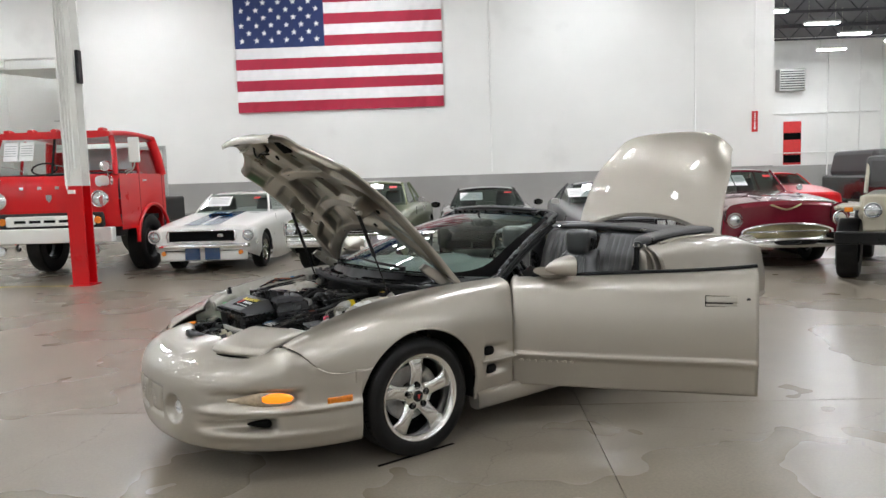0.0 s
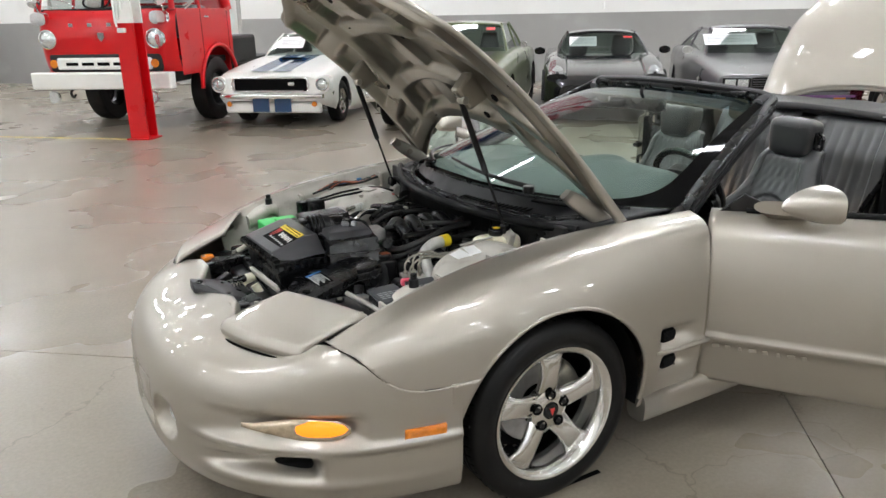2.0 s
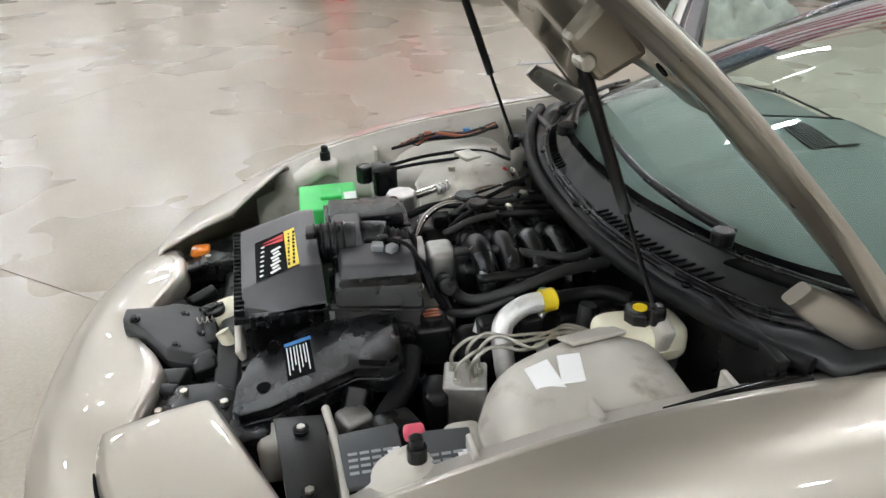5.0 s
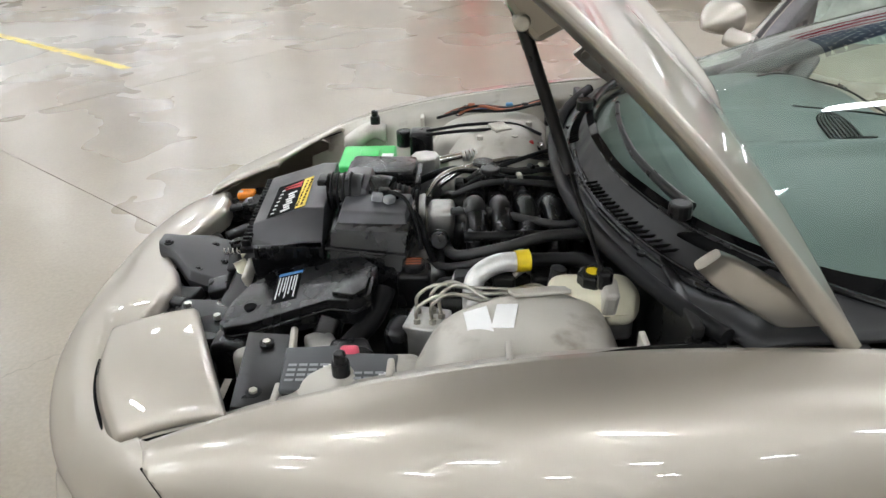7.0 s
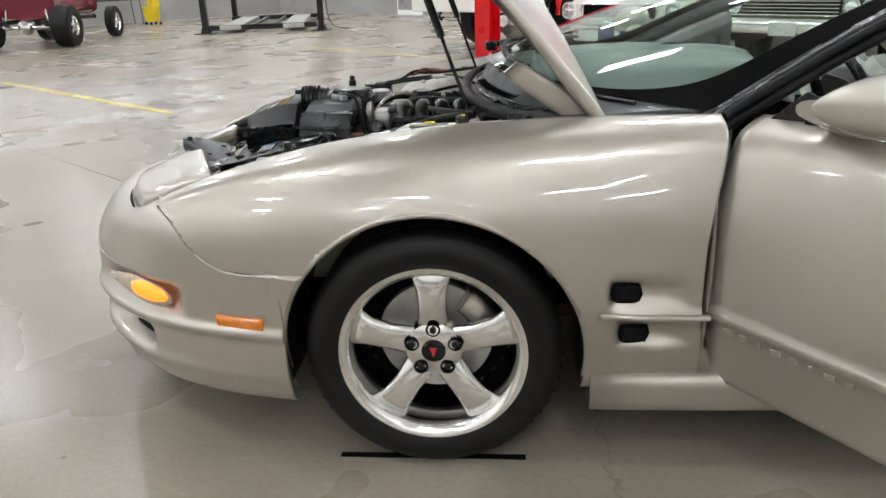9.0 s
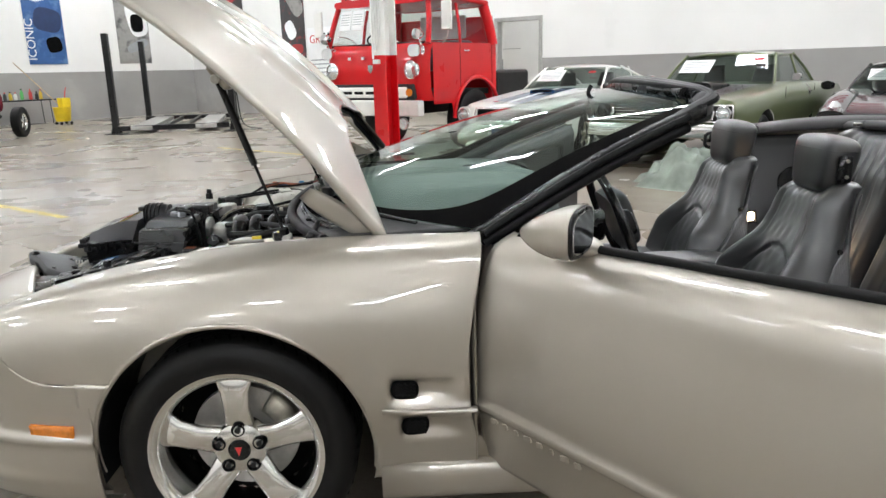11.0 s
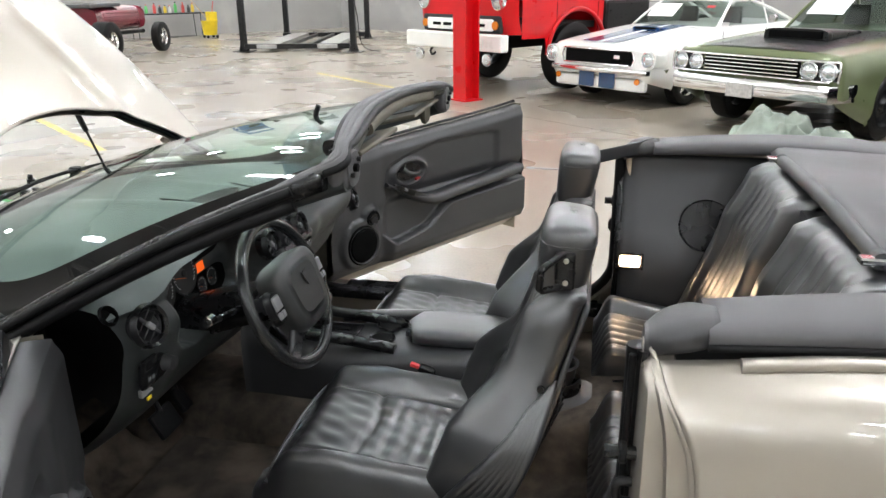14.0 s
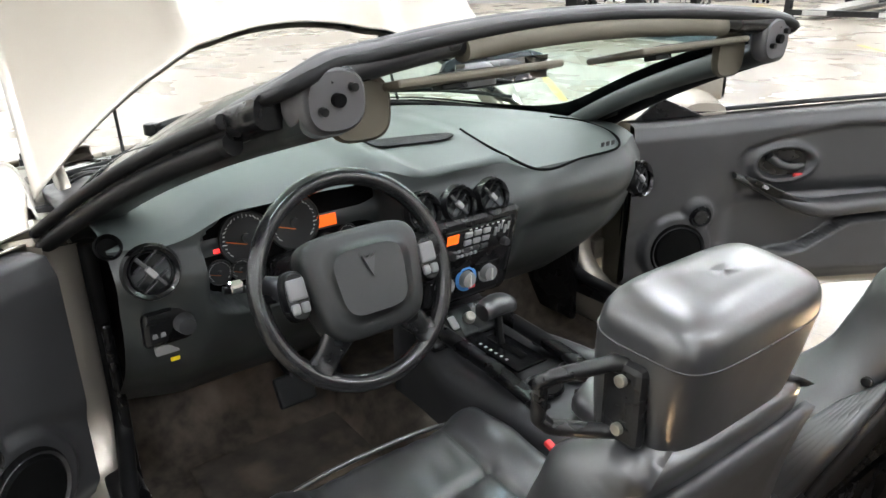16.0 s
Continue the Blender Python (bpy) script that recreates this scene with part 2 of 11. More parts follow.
def leather(name, color, rough, spec):
    """Worn leather: fine grain over broad soft creases, so that its gloss breaks up."""
    m = mat(name, color, rough, 0, 0.85, 0.25, 11, 0.0, 260, 0.22, spec, 0.31)
    m.node_tree.nodes["Principled BSDF"].inputs["Coat IOR"].default_value = 1.68    # waxed finish
    N, L = m.node_tree.nodes, m.node_tree.links
    tc = N.new("ShaderNodeTexCoord")
    fine, vor, broad = N.new("ShaderNodeTexNoise"), N.new("ShaderNodeTexVoronoi"), N.new("ShaderNodeTexNoise")
    for n, k in ((fine, 420), (vor, 260), (broad, 17)):
        n.inputs["Scale"].default_value = k
        L.new(tc.outputs["Object"], n.inputs["Vector"])
    broad.inputs["Distortion"].default_value = 1.2
    last = None
    for src, sock, strength, dist in ((broad, "Fac", 0.2, 0.003), (vor, "Distance", 0.06, 0.0005), (fine, "Fac", 0.03, 0.0004)):
        b = N.new("ShaderNodeBump")
        b.inputs["Strength"].default_value, b.inputs["Distance"].default_value = strength, dist
        L.new(src.outputs[sock], b.inputs["Height"])
        if last:
            L.new(last.outputs["Normal"], b.inputs["Normal"])
        last = b
    L.new(last.outputs["Normal"], N["Principled BSDF"].inputs["Normal"])
    return m


M_PEWTER = mat("pewter_paint", (0.44, 0.405, 0.35), 0.4, 0.78, 1.0, 0.02, 3, 0.012, 900, 0.05, coat_rough=0.015)
# body pewter darkened: shade under the hood and in jambs is in the colour
M_PEWTER_SHADE = mat("pewter_paint_shaded", (0.3, 0.27, 0.222), 0.3, 0.72, 0.5, 0.06, 5, 0.03, 400)
M_BAYPAINT = mat("bay_paint", (0.5, 0.475, 0.42), 0.45, 0.15, 0.15, 0.1, 9, 0.05, 200, color2=(0.34, 0.3, 0.25), mix=0.12, mix_scale=14)
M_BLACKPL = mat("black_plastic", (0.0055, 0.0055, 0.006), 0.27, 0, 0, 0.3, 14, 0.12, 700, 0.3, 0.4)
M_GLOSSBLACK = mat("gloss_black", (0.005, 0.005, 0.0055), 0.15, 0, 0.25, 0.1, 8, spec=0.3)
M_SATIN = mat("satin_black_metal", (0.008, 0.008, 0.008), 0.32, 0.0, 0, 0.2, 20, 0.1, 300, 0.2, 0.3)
M_RUBBER = mat("black_rubber", (0.006, 0.006, 0.0064), 0.5, 0, 0, 0.2, 12, 0.15, 400, 0.15, 0.18)
M_TYRE = mat("tyre_rubber", (0.0065, 0.0062, 0.006), 0.5, 0, 0, 0.3, 9, 0.2, 260, 0.1, 0.25, color2=(0.016, 0.0145, 0.013), mix=0.12, mix_scale=7)
M_LEATHER = leather("black_leather", (0.02, 0.02, 0.0213), 0.46, 0.55)
M_WHEELSKIN = mat("polished_leather", (0.012, 0.012, 0.0125), 0.2, 0, 0, 0.2, 20, 0.1, 200, 0.1, 0.6)
# dash top: vinyl made paler, overhead light put into its colour
M_DASH_LIT = mat("lit_dash_vinyl", (0.105, 0.123, 0.117), 0.5, 0, 0, 0.1, 5, 0.1, 900, 0.2, 0.4)
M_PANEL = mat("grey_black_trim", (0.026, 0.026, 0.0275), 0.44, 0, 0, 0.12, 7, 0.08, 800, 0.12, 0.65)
# the same vinyl darkened for the shade on the rear-facing dash
M_VINYL_SHADE = mat("shaded_dash_vinyl", (0.034, 0.038, 0.0375), 0.42, 0, 0, 0.12, 6, 0.1, 900, 0.2, 0.55)
M_PAD = mat("airbag_vinyl", (0.016, 0.017, 0.017), 0.4, 0, 0, 0.12, 6, 0.1, 900, 0.2, 0.55)
M_CARPET = mat("grey_carpet", (0.07, 0.058, 0.048), 0.95, 0, 0, 0.35, 30, 0.6, 900, 0.1, 0.08, color2=(0.17, 0.135, 0.105), mix=0.3, mix_scale=3)
M_CANVAS = mat("soft_top_vinyl", (0.078, 0.076, 0.079), 0.5, 0, 0, 0.1, 8, 0.15, 700)
M_ALU = mat("polished_aluminium", (0.78, 0.77, 0.75), 0.14, 1.0, 0, 0.05, 14, 0.03, 200, 0.4)
M_CASTALU = mat("cast_aluminium", (0.55, 0.54, 0.52), 0.42, 0.9, 0, 0.15, 30, 0.3, 500)
M_CHROME = mat("chrome", (0.82, 0.82, 0.83), 0.06, 1.0, 0, 0.03, 10)
M_STEEL = mat("plated_steel", (0.5, 0.48, 0.42), 0.32, 0.9, 0, 0.2, 30)
M_AMBER = mat("amber_lens", (0.75, 0.22, 0.02), 0.18, 0, 0.6, 0.15, 60)
M_GLASS = glass("windscreen_glass", (0.77, 0.92, 0.845))
M_CLEAR = glass("clear_glass", (0.93, 0.95, 0.95))
M_DARKGLASS = glass("tinted_glass", (0.4, 0.46, 0.43))
M_MIRROR = mat("mirror_glass", (0.85, 0.86, 0.87), 0.015, 1.0, 0, 0.01)
M_WHITEPL = mat("aged_white_plastic", (0.72, 0.68, 0.52), 0.4, 0, 0.1, 0.1, 12, 0.1, 200)
M_YELLOW = mat("yellow_plastic", (0.82, 0.6, 0.02), 0.4)
M_GREEN = mat("green_battery", (0.06, 0.6, 0.14), 0.4)
M_PAPER = mat("white_paper", (0.85, 0.85, 0.84), 0.6, var=0.03)
# near-black for print and tape, and for painted shade in gaps and hollows
M_INK_SHADE = mat("ink_and_shade_black", (0.003, 0.003, 0.003), 0.7, spec=0.06)
M_REDINK = mat("red_print", (0.6, 0.03, 0.03), 0.5)
M_RED = mat("red_paint", (0.6, 0.004, 0.008), 0.3, 0, 0.45, 0.05, 3, spec=0.3)
M_WHITE = mat("white_paint", (0.82, 0.81, 0.77), 0.3, 0, 0.5, 0.04, 3)
M_BLUE = mat("blue_stripe_paint", (0.01, 0.05, 0.14), 0.25, 0, 0.5, 0.05, 3)
M_OLIVE = mat("green_paint", (0.125, 0.15, 0.07), 0.3, 0.2, 0.7, 0.05, 3)
M_BLACKCAR = mat("black_paint", (0.012, 0.012, 0.014), 0.2, 0, 0.9, 0.05, 3)
M_MAROON = mat("maroon_paint", (0.16, 0.008, 0.02), 0.22, 0.1, 0.9, 0.05, 3)
M_GREYCAR = mat("grey_paint", (0.085, 0.08, 0.088), 0.3, 0.3, 0.7, 0.05, 3)
M_TAN = mat("tan_paint", (0.5, 0.46, 0.36), 0.3, 0.3, 0.6, 0.05, 3)
M_WALL = mat("white_wall_paint", (0.82, 0.81, 0.78), 0.55, 0, 0, 0.03, 0.7, 0.25, 60, color2=(0.7, 0.69, 0.66), mix=0.05, mix_scale=0.5)
M_BAND = mat("grey_wall_paint", (0.33, 0.32, 0.305), 0.5, 0, 0, 0.07, 0.9, 0.25, 60, color2=(0.4, 0.39, 0.37), mix=0.12, mix_scale=0.9)
M_DECK = mat("dark_roof_deck", (0.1, 0.1, 0.105), 0.7, 0.2, 0, 0.2, 1.2)
# white chosen for the unseen deck and trusses so they brighten upward faces
M_DECK_BOUNCE = mat("white_bounce_deck", (0.72, 0.72, 0.7), 0.7, 0, 0, 0.08, 1.2)
M_TRUSS = mat("dark_truss_paint", (0.05, 0.05, 0.055), 0.6, 0.1, 0, 0.2, 2)
M_WOOD = mat("light_wood", (0.5, 0.36, 0.2), 0.5, 0, 0, 0.25, 12)
M_CLOTH = mat("grey_green_cover_cloth", (0.24, 0.275, 0.235), 0.75, 0, 0, 0.25, 6, 0.4, 200)
M_LAMP = glow("lamp_diffuser", (0.93, 0.975, 1.03), LAMP)
M_HEADLAMP = mat("lamp_glass", (0.75, 0.78, 0.8), 0.08, 0.75, 0.5, 0.25, 50)
COURTESY = glow("courtesy_lamp_lens", (1.0, 0.7, 0.42), 22.0)
M_COWL = mat("weathered_cowl_plastic", (0.016, 0.0165, 0.0175), 0.42, 0, 0, 0.25, 16, 0.12, 500, 0.25, 0.4)
M_NICKEL = mat("brushed_door_frame", (0.42, 0.41, 0.39), 0.4, 0.6, 0, 0.1, 10)


def floor_material():
    """Sealed warehouse concrete: clouds, stains and worn flakes, with a soft polish."""
    m = bpy.data.materials.new("sealed_concrete")
    m.use_nodes = True
    N, L = m.node_tree.nodes, m.node_tree.links
    b = N["Principled BSDF"]
    tc = N.new("ShaderNodeNewGeometry")

    def noise_node(scale, detail, rough=0.55, dist=0.0):
        n = N.new("ShaderNodeTexNoise")
        n.inputs["Scale"].default_value, n.inputs["Detail"].default_value, n.inputs["Roughness"].default_value, n.inputs["Distortion"].default_value = scale, detail, rough, dist
        L.new(tc.outputs["Position"], n.inputs["Vector"])
        return n

    def ramp(src, *stops):
        r = N.new("ShaderNodeValToRGB")
        el = r.color_ramp.elements
        while len(el) < len(stops):
            el.new(0.5)
        for e, (p, c) in zip(el, stops):
            e.position, e.color = p, (*c, 1) if len(c) == 3 else c
        L.new(src.outputs["Fac"], r.inputs["Fac"])
        return r

    def mixed(fac, a, bcol, mode="MIX"):
        x = N.new("ShaderNodeMix")
        x.data_type, x.blend_type = "RGBA", mode
        if hasattr(fac, "is_linked"):
            L.new(fac, x.inputs["Factor"])
        else:
            x.inputs["Factor"].default_value = fac
        L.new(a, x.inputs["A"])
        if isinstance(bcol, tuple):
            x.inputs["B"].default_value = (*bcol, 1)
        else:
            L.new(bcol, x.inputs["B"])
        return x.outputs["Result"]

    cloud = ramp(noise_node(0.5, 4, 0.5), (0.3, (0.24, 0.205, 0.158)), (0.5, (0.262, 0.226, 0.177)), (0.7, (0.288, 0.251, 0.201)))
    mottle = ramp(noise_node(3.2, 3, 0.5), (0.3, (0.95, 0.945, 0.935)), (0.7, (1.05, 1.05, 1.05)))
    grain = ramp(noise_node(60, 4, 0.6), (0.3, (0.9, 0.9, 0.9)), (0.7, (1.08, 1.08, 1.08)))
    col = mixed(1.0, cloud.outputs["Color"], mottle.outputs["Color"], "MULTIPLY")
    col = mixed(1.0, col, grain.outputs["Color"], "MULTIPLY")
    # scuffed pale flakes in thin drifts, and small dark spots
    flake = ramp(noise_node(7, 7, 0.62, 0.3), (0.69, (0, 0, 0)), (0.76, (0.3, 0.3, 0.3)))
    col = mixed(flake.outputs["Color"], col, (0.40, 0.375, 0.335))
    spots = ramp(noise_node(26, 3, 0.5), (0.70, (0, 0, 0)), (0.76, (0.35, 0.35, 0.35)))
    col = mixed(spots.outputs["Color"], col, (0.13, 0.115, 0.095))
    # hairline cracks
    wander = N.new("ShaderNodeVectorMath")
    wander.operation = "MULTIPLY_ADD"
    wander.inputs[1].default_value = (0.5, 0.5, 0.5)
    L.new(noise_node(1.4, 5, 0.6).outputs["Color"], wander.inputs[0])
    L.new(tc.outputs["Position"], wander.inputs[2])
    vor = N.new("ShaderNodeTexVoronoi")
    vor.feature = "DISTANCE_TO_EDGE"
    vor.inputs["Scale"].default_value = 0.32
    L.new(wander.outputs[0], vor.inputs["Vector"])
    crack = N.new("ShaderNodeMapRange")
    crack.inputs["From Min"].default_value, crack.inputs["From Max"].default_value = 0.0, 0.0016
    crack.inputs["To Min"].default_value, crack.inputs["To Max"].default_value = 0.45, 0.0
    L.new(vor.outputs["Distance"], crack.inputs["Value"])
    col = mixed(crack.outputs["Result"], col, (0.1, 0.085, 0.07))
    # pale old coating left in flakes round the bay line by the side wall
    away = N.new("ShaderNodeVectorMath")
    away.operation = "DISTANCE"
    away.inputs[1].default_value = (-4.6, 5.2, 0)
    L.new(tc.outputs["Position"], away.inputs[0])
    fall = N.new("ShaderNodeMath")
    fall.operation = "MULTIPLY_ADD"
    fall.inputs[1].default_value, fall.inputs[2].default_value = -0.1, 0.2
    L.new(away.outputs["Value"], fall.inputs[0])
    both = N.new("ShaderNodeMath")
    both.operation = "ADD"
    L.new(fall.outputs[0], both.inputs[0])
    L.new(noise_node(1.1, 7, 0.6, 0.3).outputs["Fac"], both.inputs[1])
    edge = N.new("ShaderNodeMapRange")
    edge.inputs["From Min"].default_value, edge.inputs["From Max"].default_value = 0.515, 0.55
    edge.inputs["To Max"].default_value = 0.55
    L.new(both.outputs[0], edge.inputs["Value"])
    col = mixed(edge.outputs["Result"], col, (0.42, 0.41, 0.38))
    L.new(col, b.inputs["Base Color"])
    rr = ramp(noise_node(0.8, 3, 0.5), (0.3, (0.25, 0.25, 0.25)), (0.7, (0.31, 0.31, 0.31)))
    L.new(rr.outputs["Color"], b.inputs["Roughness"])
    b.inputs["Specular IOR Level"].default_value = 0.5
    bp = N.new("ShaderNodeBump")
    bp.inputs["Strength"].default_value, bp.inputs["Distance"].default_value = 0.006, 0.004
    L.new(noise_node(40, 2, 0.5).outputs["Fac"], bp.inputs["Height"])
    L.new(bp.outputs["Normal"], b.inputs["Normal"])
    return m


M_FLOOR = floor_material()
M_LINE = mat("worn_yellow_line", (0.68, 0.55, 0.14), 0.5, 0, 0, 0.1, 5, color2=(0.36, 0.33, 0.28), mix=0.35, mix_scale=9)
M_JOINT = mat("joint_filler", (0.09, 0.08, 0.07), 0.7, 0, 0, 0.3, 20)


# ---- the hall ----
WALL_S, WALL_L, WALL_R, FAR_S, BACK_S, TOP, BAND = 15.3, -22.2, 22.0, 34.0, -15.0, 8.0, 1.55


def hall_box(name, r0, r1, s0, s1, z0, z1, material, label="", kind="structure", parent=None, bevel=0.0):
    bm = box((r1 - r0, s1 - s0, z1 - z0), ((r0 + r1) / 2, (s0 + s1) / 2, (z0 + z1) / 2), bevel)
    ob = part(name, bm, material, parent, label)
    if not parent:
        ob.matrix_basis = HALL
    return tagged(ob, kind=kind) if kind else ob


# floor: cast slabs with saw-cut joints, laid on one sheet
hall_box("ground", -60, 60, -60, 60, -0.3, -0.012, M_JOINT, "dark concrete bed under the floor slabs")
floor = thing("floor", "sealed beige-grey concrete floor with stains and joints", "floor", HALL, kind="structure")
R_CUTS = [-22.4] + [1.54 + 6.1 * k for k in range(-3, 4)] + [22.4]
S_CUTS = [-15.2] + [0.13 + 6.1 * k for k in range(-2, 6)] + [34.2]
for r0, r1 in zip(R_CUTS, R_CUTS[1:]):
    for s0, s1 in zip(S_CUTS, S_CUTS[1:]):
        part("slab", box((r1 - r0 - 0.005, s1 - s0 - 0.005, 0.1), ((r0 + r1) / 2, (s0 + s1) / 2, -0.05)), M_FLOOR, floor)


def floor_line(name, r0, s0, r1, s1, w, material, label):
    d = Vector((r1 - r0, s1 - s0, 0))
    bm = bmesh.new()
    n = 40
    rnd = random.Random(r0)
    q = Vector((-d.y, d.x, 0)).normalized() * w / 2
    vs = []
    for k in range(n + 1):
        p = Vector((r0, s0, 0.002)) + d * k / n
        vs.append((bm.verts.new(p + q * (1 - 0.25 * rnd.random())), bm.verts.new(p - q * (1 - 0.25 * rnd.random()))))
    for a, b in zip(vs, vs[1:]):
        bm.faces.new((a[1], b[1], b[0], a[0]))
    ob = part(name, bm, material, None, label, m=HALL)
    return tagged(ob, category="floor line", kind="structure")


floor_line("trim_yellow_line", -9.6, 6.78, -5.36, 6.52, 0.1, M_LINE, "worn yellow painted bay line on the floor")
floor_line("trim_yellow_line", -9.6, 1.55, -5.13, 1.65, 0.1, M_LINE, "worn yellow painted bay line on the floor")
tape = part("floor_tape", box((0.5, 0.02, 0.002), (0.53, -0.69, 0.002), m=Matrix.Rotation(radians(38.5), 4, "Z")), M_INK_SHADE, None, "strip of black tape on the floor", m=HALL)
tagged(tape, category="tape", kind="structure")


def hall_wall(name, r0, r1, s0, s1, label, openings=()):
    """A painted block wall along r or s: grey to the band, white above, with openings (a0, a1, z0, z1)."""
    along_r = abs(r1 - r0) > abs(s1 - s0)
    a0, a1 = (r0, r1) if along_r else (s0, s1)
    w = thing(name, label, "wall", HALL, kind="structure")
    cuts = sorted({a0, a1, *(v for o in openings for v in o[:2])})
    for p, q in zip(cuts, cuts[1:]):
        spans = [(0.0, TOP)]
        for o in openings:
            if o[0] <= p and q <= o[1]:
                spans = [(z0, z1) for z0, z1 in ((0.0, o[2]), (o[3], TOP)) if z1 - z0 > 0.01]
        for z0, z1 in spans:
            for b0, b1, mm, nm in ((0.0, BAND, M_BAND, "grey_band"), (BAND, TOP, M_WALL, "white_field")):
                lo, hi = max(z0, b0), min(z1, b1)
                if hi - lo > 0.01:
                    g = (p, q, s0, s1) if along_r else (r0, r1, p, q)
                    hall_box(nm, *g, lo, hi, mm, kind="", parent=w)
    return w


hall_wall("wall_north", WALL_L, 8.95, WALL_S, WALL_S + 0.3, "white painted block wall with a grey lower band", [(-12.6, -10.1, 0.0, 5.07), (-8.75, -7.45, 0.9, 2.53)])
hall_wall("wall_west", WALL_L - 0.3, WALL_L, BACK_S, WALL_S + 0.3, "white painted block wall with a grey lower band")
hall_wall("wall_south", WALL_L, WALL_R, BACK_S - 0.3, BACK_S, "plain white wall with a grey lower band")
hall_wall("wall_east", WALL_R, WALL_R + 0.3, BACK_S, FAR_S, "plain white wall with a grey lower band")
hall_wall("wall_far", 8.65, WALL_R, FAR_S, FAR_S + 0.3, "white block wall at the far end of the next bay")
hall_wall("wall_return", 8.65, 8.95, WALL_S + 0.3, FAR_S, "white return wall beside the next bay")
hall_box("wall_backing", -14, -6.5, 19.0, 19.3, 0, TOP, M_WALL, "white wall of the room behind the openings")
hall_box("wall_backing", -14.3, -14, 15.6, 19.3, 0, TOP, M_WALL, "white side wall of the room behind the openings")
hall_box("wall_backing", -6.5, -6.2, 15.6, 19.3, 0, TOP, M_WALL, "white side wall of the room behind the openings")
# deck over the main bay is out of view and whitened as a reflector
hall_box("ceiling", WALL_L - 0.3, WALL_R + 0.3, BACK_S - 0.3, WALL_S + 0.3, TOP, TOP + 0.2, M_DECK_BOUNCE, "unseen roof deck over the bay, made white to bounce light down")
hall_box("ceiling", WALL_L - 0.3, WALL_R + 0.3, WALL_S + 0.3, FAR_S + 0.3, TOP, TOP + 0.2, M_DECK, "dark roof deck over the next bay")

# window frame beside the truck, and the lifted door
fr = thing("window_1", "grey metal framed opening in the wall", "window", HALL, kind="structure")
for r0, r1, z0, z1 in ((-8.82, -8.72, 0.86, 2.6), (-7.48, -7.38, 0.86, 2.6), (-8.72, -7.48, 2.5, 2.6), (-8.72, -7.48, 0.86, 0.94)):
    hall_box("window_frame", r0, r1, WALL_S - 0.03, WALL_S + 0.2, z0, z1, M_NICKEL, kind="", parent=fr, bevel=0.008)
dr = thing("door_1", "white sectional overhead door raised under its tracks", "overhead door", HALL, kind="structure")
for k in range(5):
    hall_box("door_panel", -12.5, -10.2, 15.75 + 0.6 * k, 16.33 + 0.6 * k, 4.86 + 0.04 * k, 4.92 + 0.04 * k, M_WALL, kind="", parent=dr, bevel=0.008)
for r in (-12.62, -10.16):
    hall_box("track", r, r + 0.06, 15.25, 15.33, 0, 5.0, M_STEEL, kind="", parent=dr)
for k in range(4):
    hall_box("seam", -12.5, -10.2, 18.95, 18.99, 1.0 + 0.9 * k, 1.02 + 0.9 * k, M_NICKEL, kind="", parent=dr)

# roof trusses and strip lamps
for s in np.arange(-12, 33, 3.0):
    t = thing("roof_truss", "painted open-web steel roof truss", "truss", HALL, group="roof trusses", kind="structure")
    bm = bmesh.new()
    r0, r1 = (WALL_L, WALL_R) if s < WALL_S else (9.0, WALL_R)
    for z in (TOP - 0.12, TOP - 0.75):
        box((r1 - r0, 0.09, 0.08), ((r0 + r1) / 2, s, z), bm=bm)
    k, r = 0, r0
    while r + 0.6 < r1:
        z0, z1 = (TOP - 0.75, TOP - 0.12) if k % 2 else (TOP - 0.12, TOP - 0.75)
        a = math.atan2(z1 - z0, 0.6)
        box((math.hypot(0.6, z1 - z0), 0.03, 0.03), (r + 0.3, s, (z0 + z1) / 2), m=Matrix.Rotation(-a, 4, "Y"), bm=bm)
        k, r = k + 1, r + 0.6
    part("web", bm, M_DECK_BOUNCE if s < WALL_S else M_TRUSS, t)


def strip_lamp(r, s, z=6.9):
    t = thing("ceiling_light", "white linear high-bay strip lamp, lit", "ceiling light", HALL @ pose(r, s, z), "strip lamps")
    part("housing", box((1.3, 0.34, 0.08), (0, 0, 0.045), 0.02), M_WHITE, t)
    part("diffuser", box((1.22, 0.28, 0.03), (0, 0, -0.012)), M_LAMP, t)
    for x in (-0.5, 0.5):
        part("hanger", tube([(x, 0, 0.08), (x, 0, 0.6), (x, 0, 1.11)], 0.006, 6), M_STEEL, t)
    return t


first = None
for r in (-19.9, -13.9, -7.9, -1.9, 4.1, 10.1, 16.1):
    for s in (-13.4, -9.3, -4.0, 1.7, 6.0, 10.3, 13.0):
        if first is None:
            first = strip_lamp(r, s)
        else:
            copy_thing(first, HALL @ pose(r, s, 6.9))
for r, s in ((-11.2, 17.3), (-8.2, 17.3), (11.5, 17), (17, 17), (11.5, 22), (17, 22), (12.5, 27), (17, 27), (11.5, 31), (14.5, 31), (18, 31), (14.5, 24.5), (20, 24.5), (20, 29)):
    copy_thing(first, HALL @ pose(r, s, 6.9))

# steel column, red below and white above
col = thing("column", "steel column painted red below and white above with conduits", "column", HALL @ pose(-5.2, 6.62, 0), kind="structure")
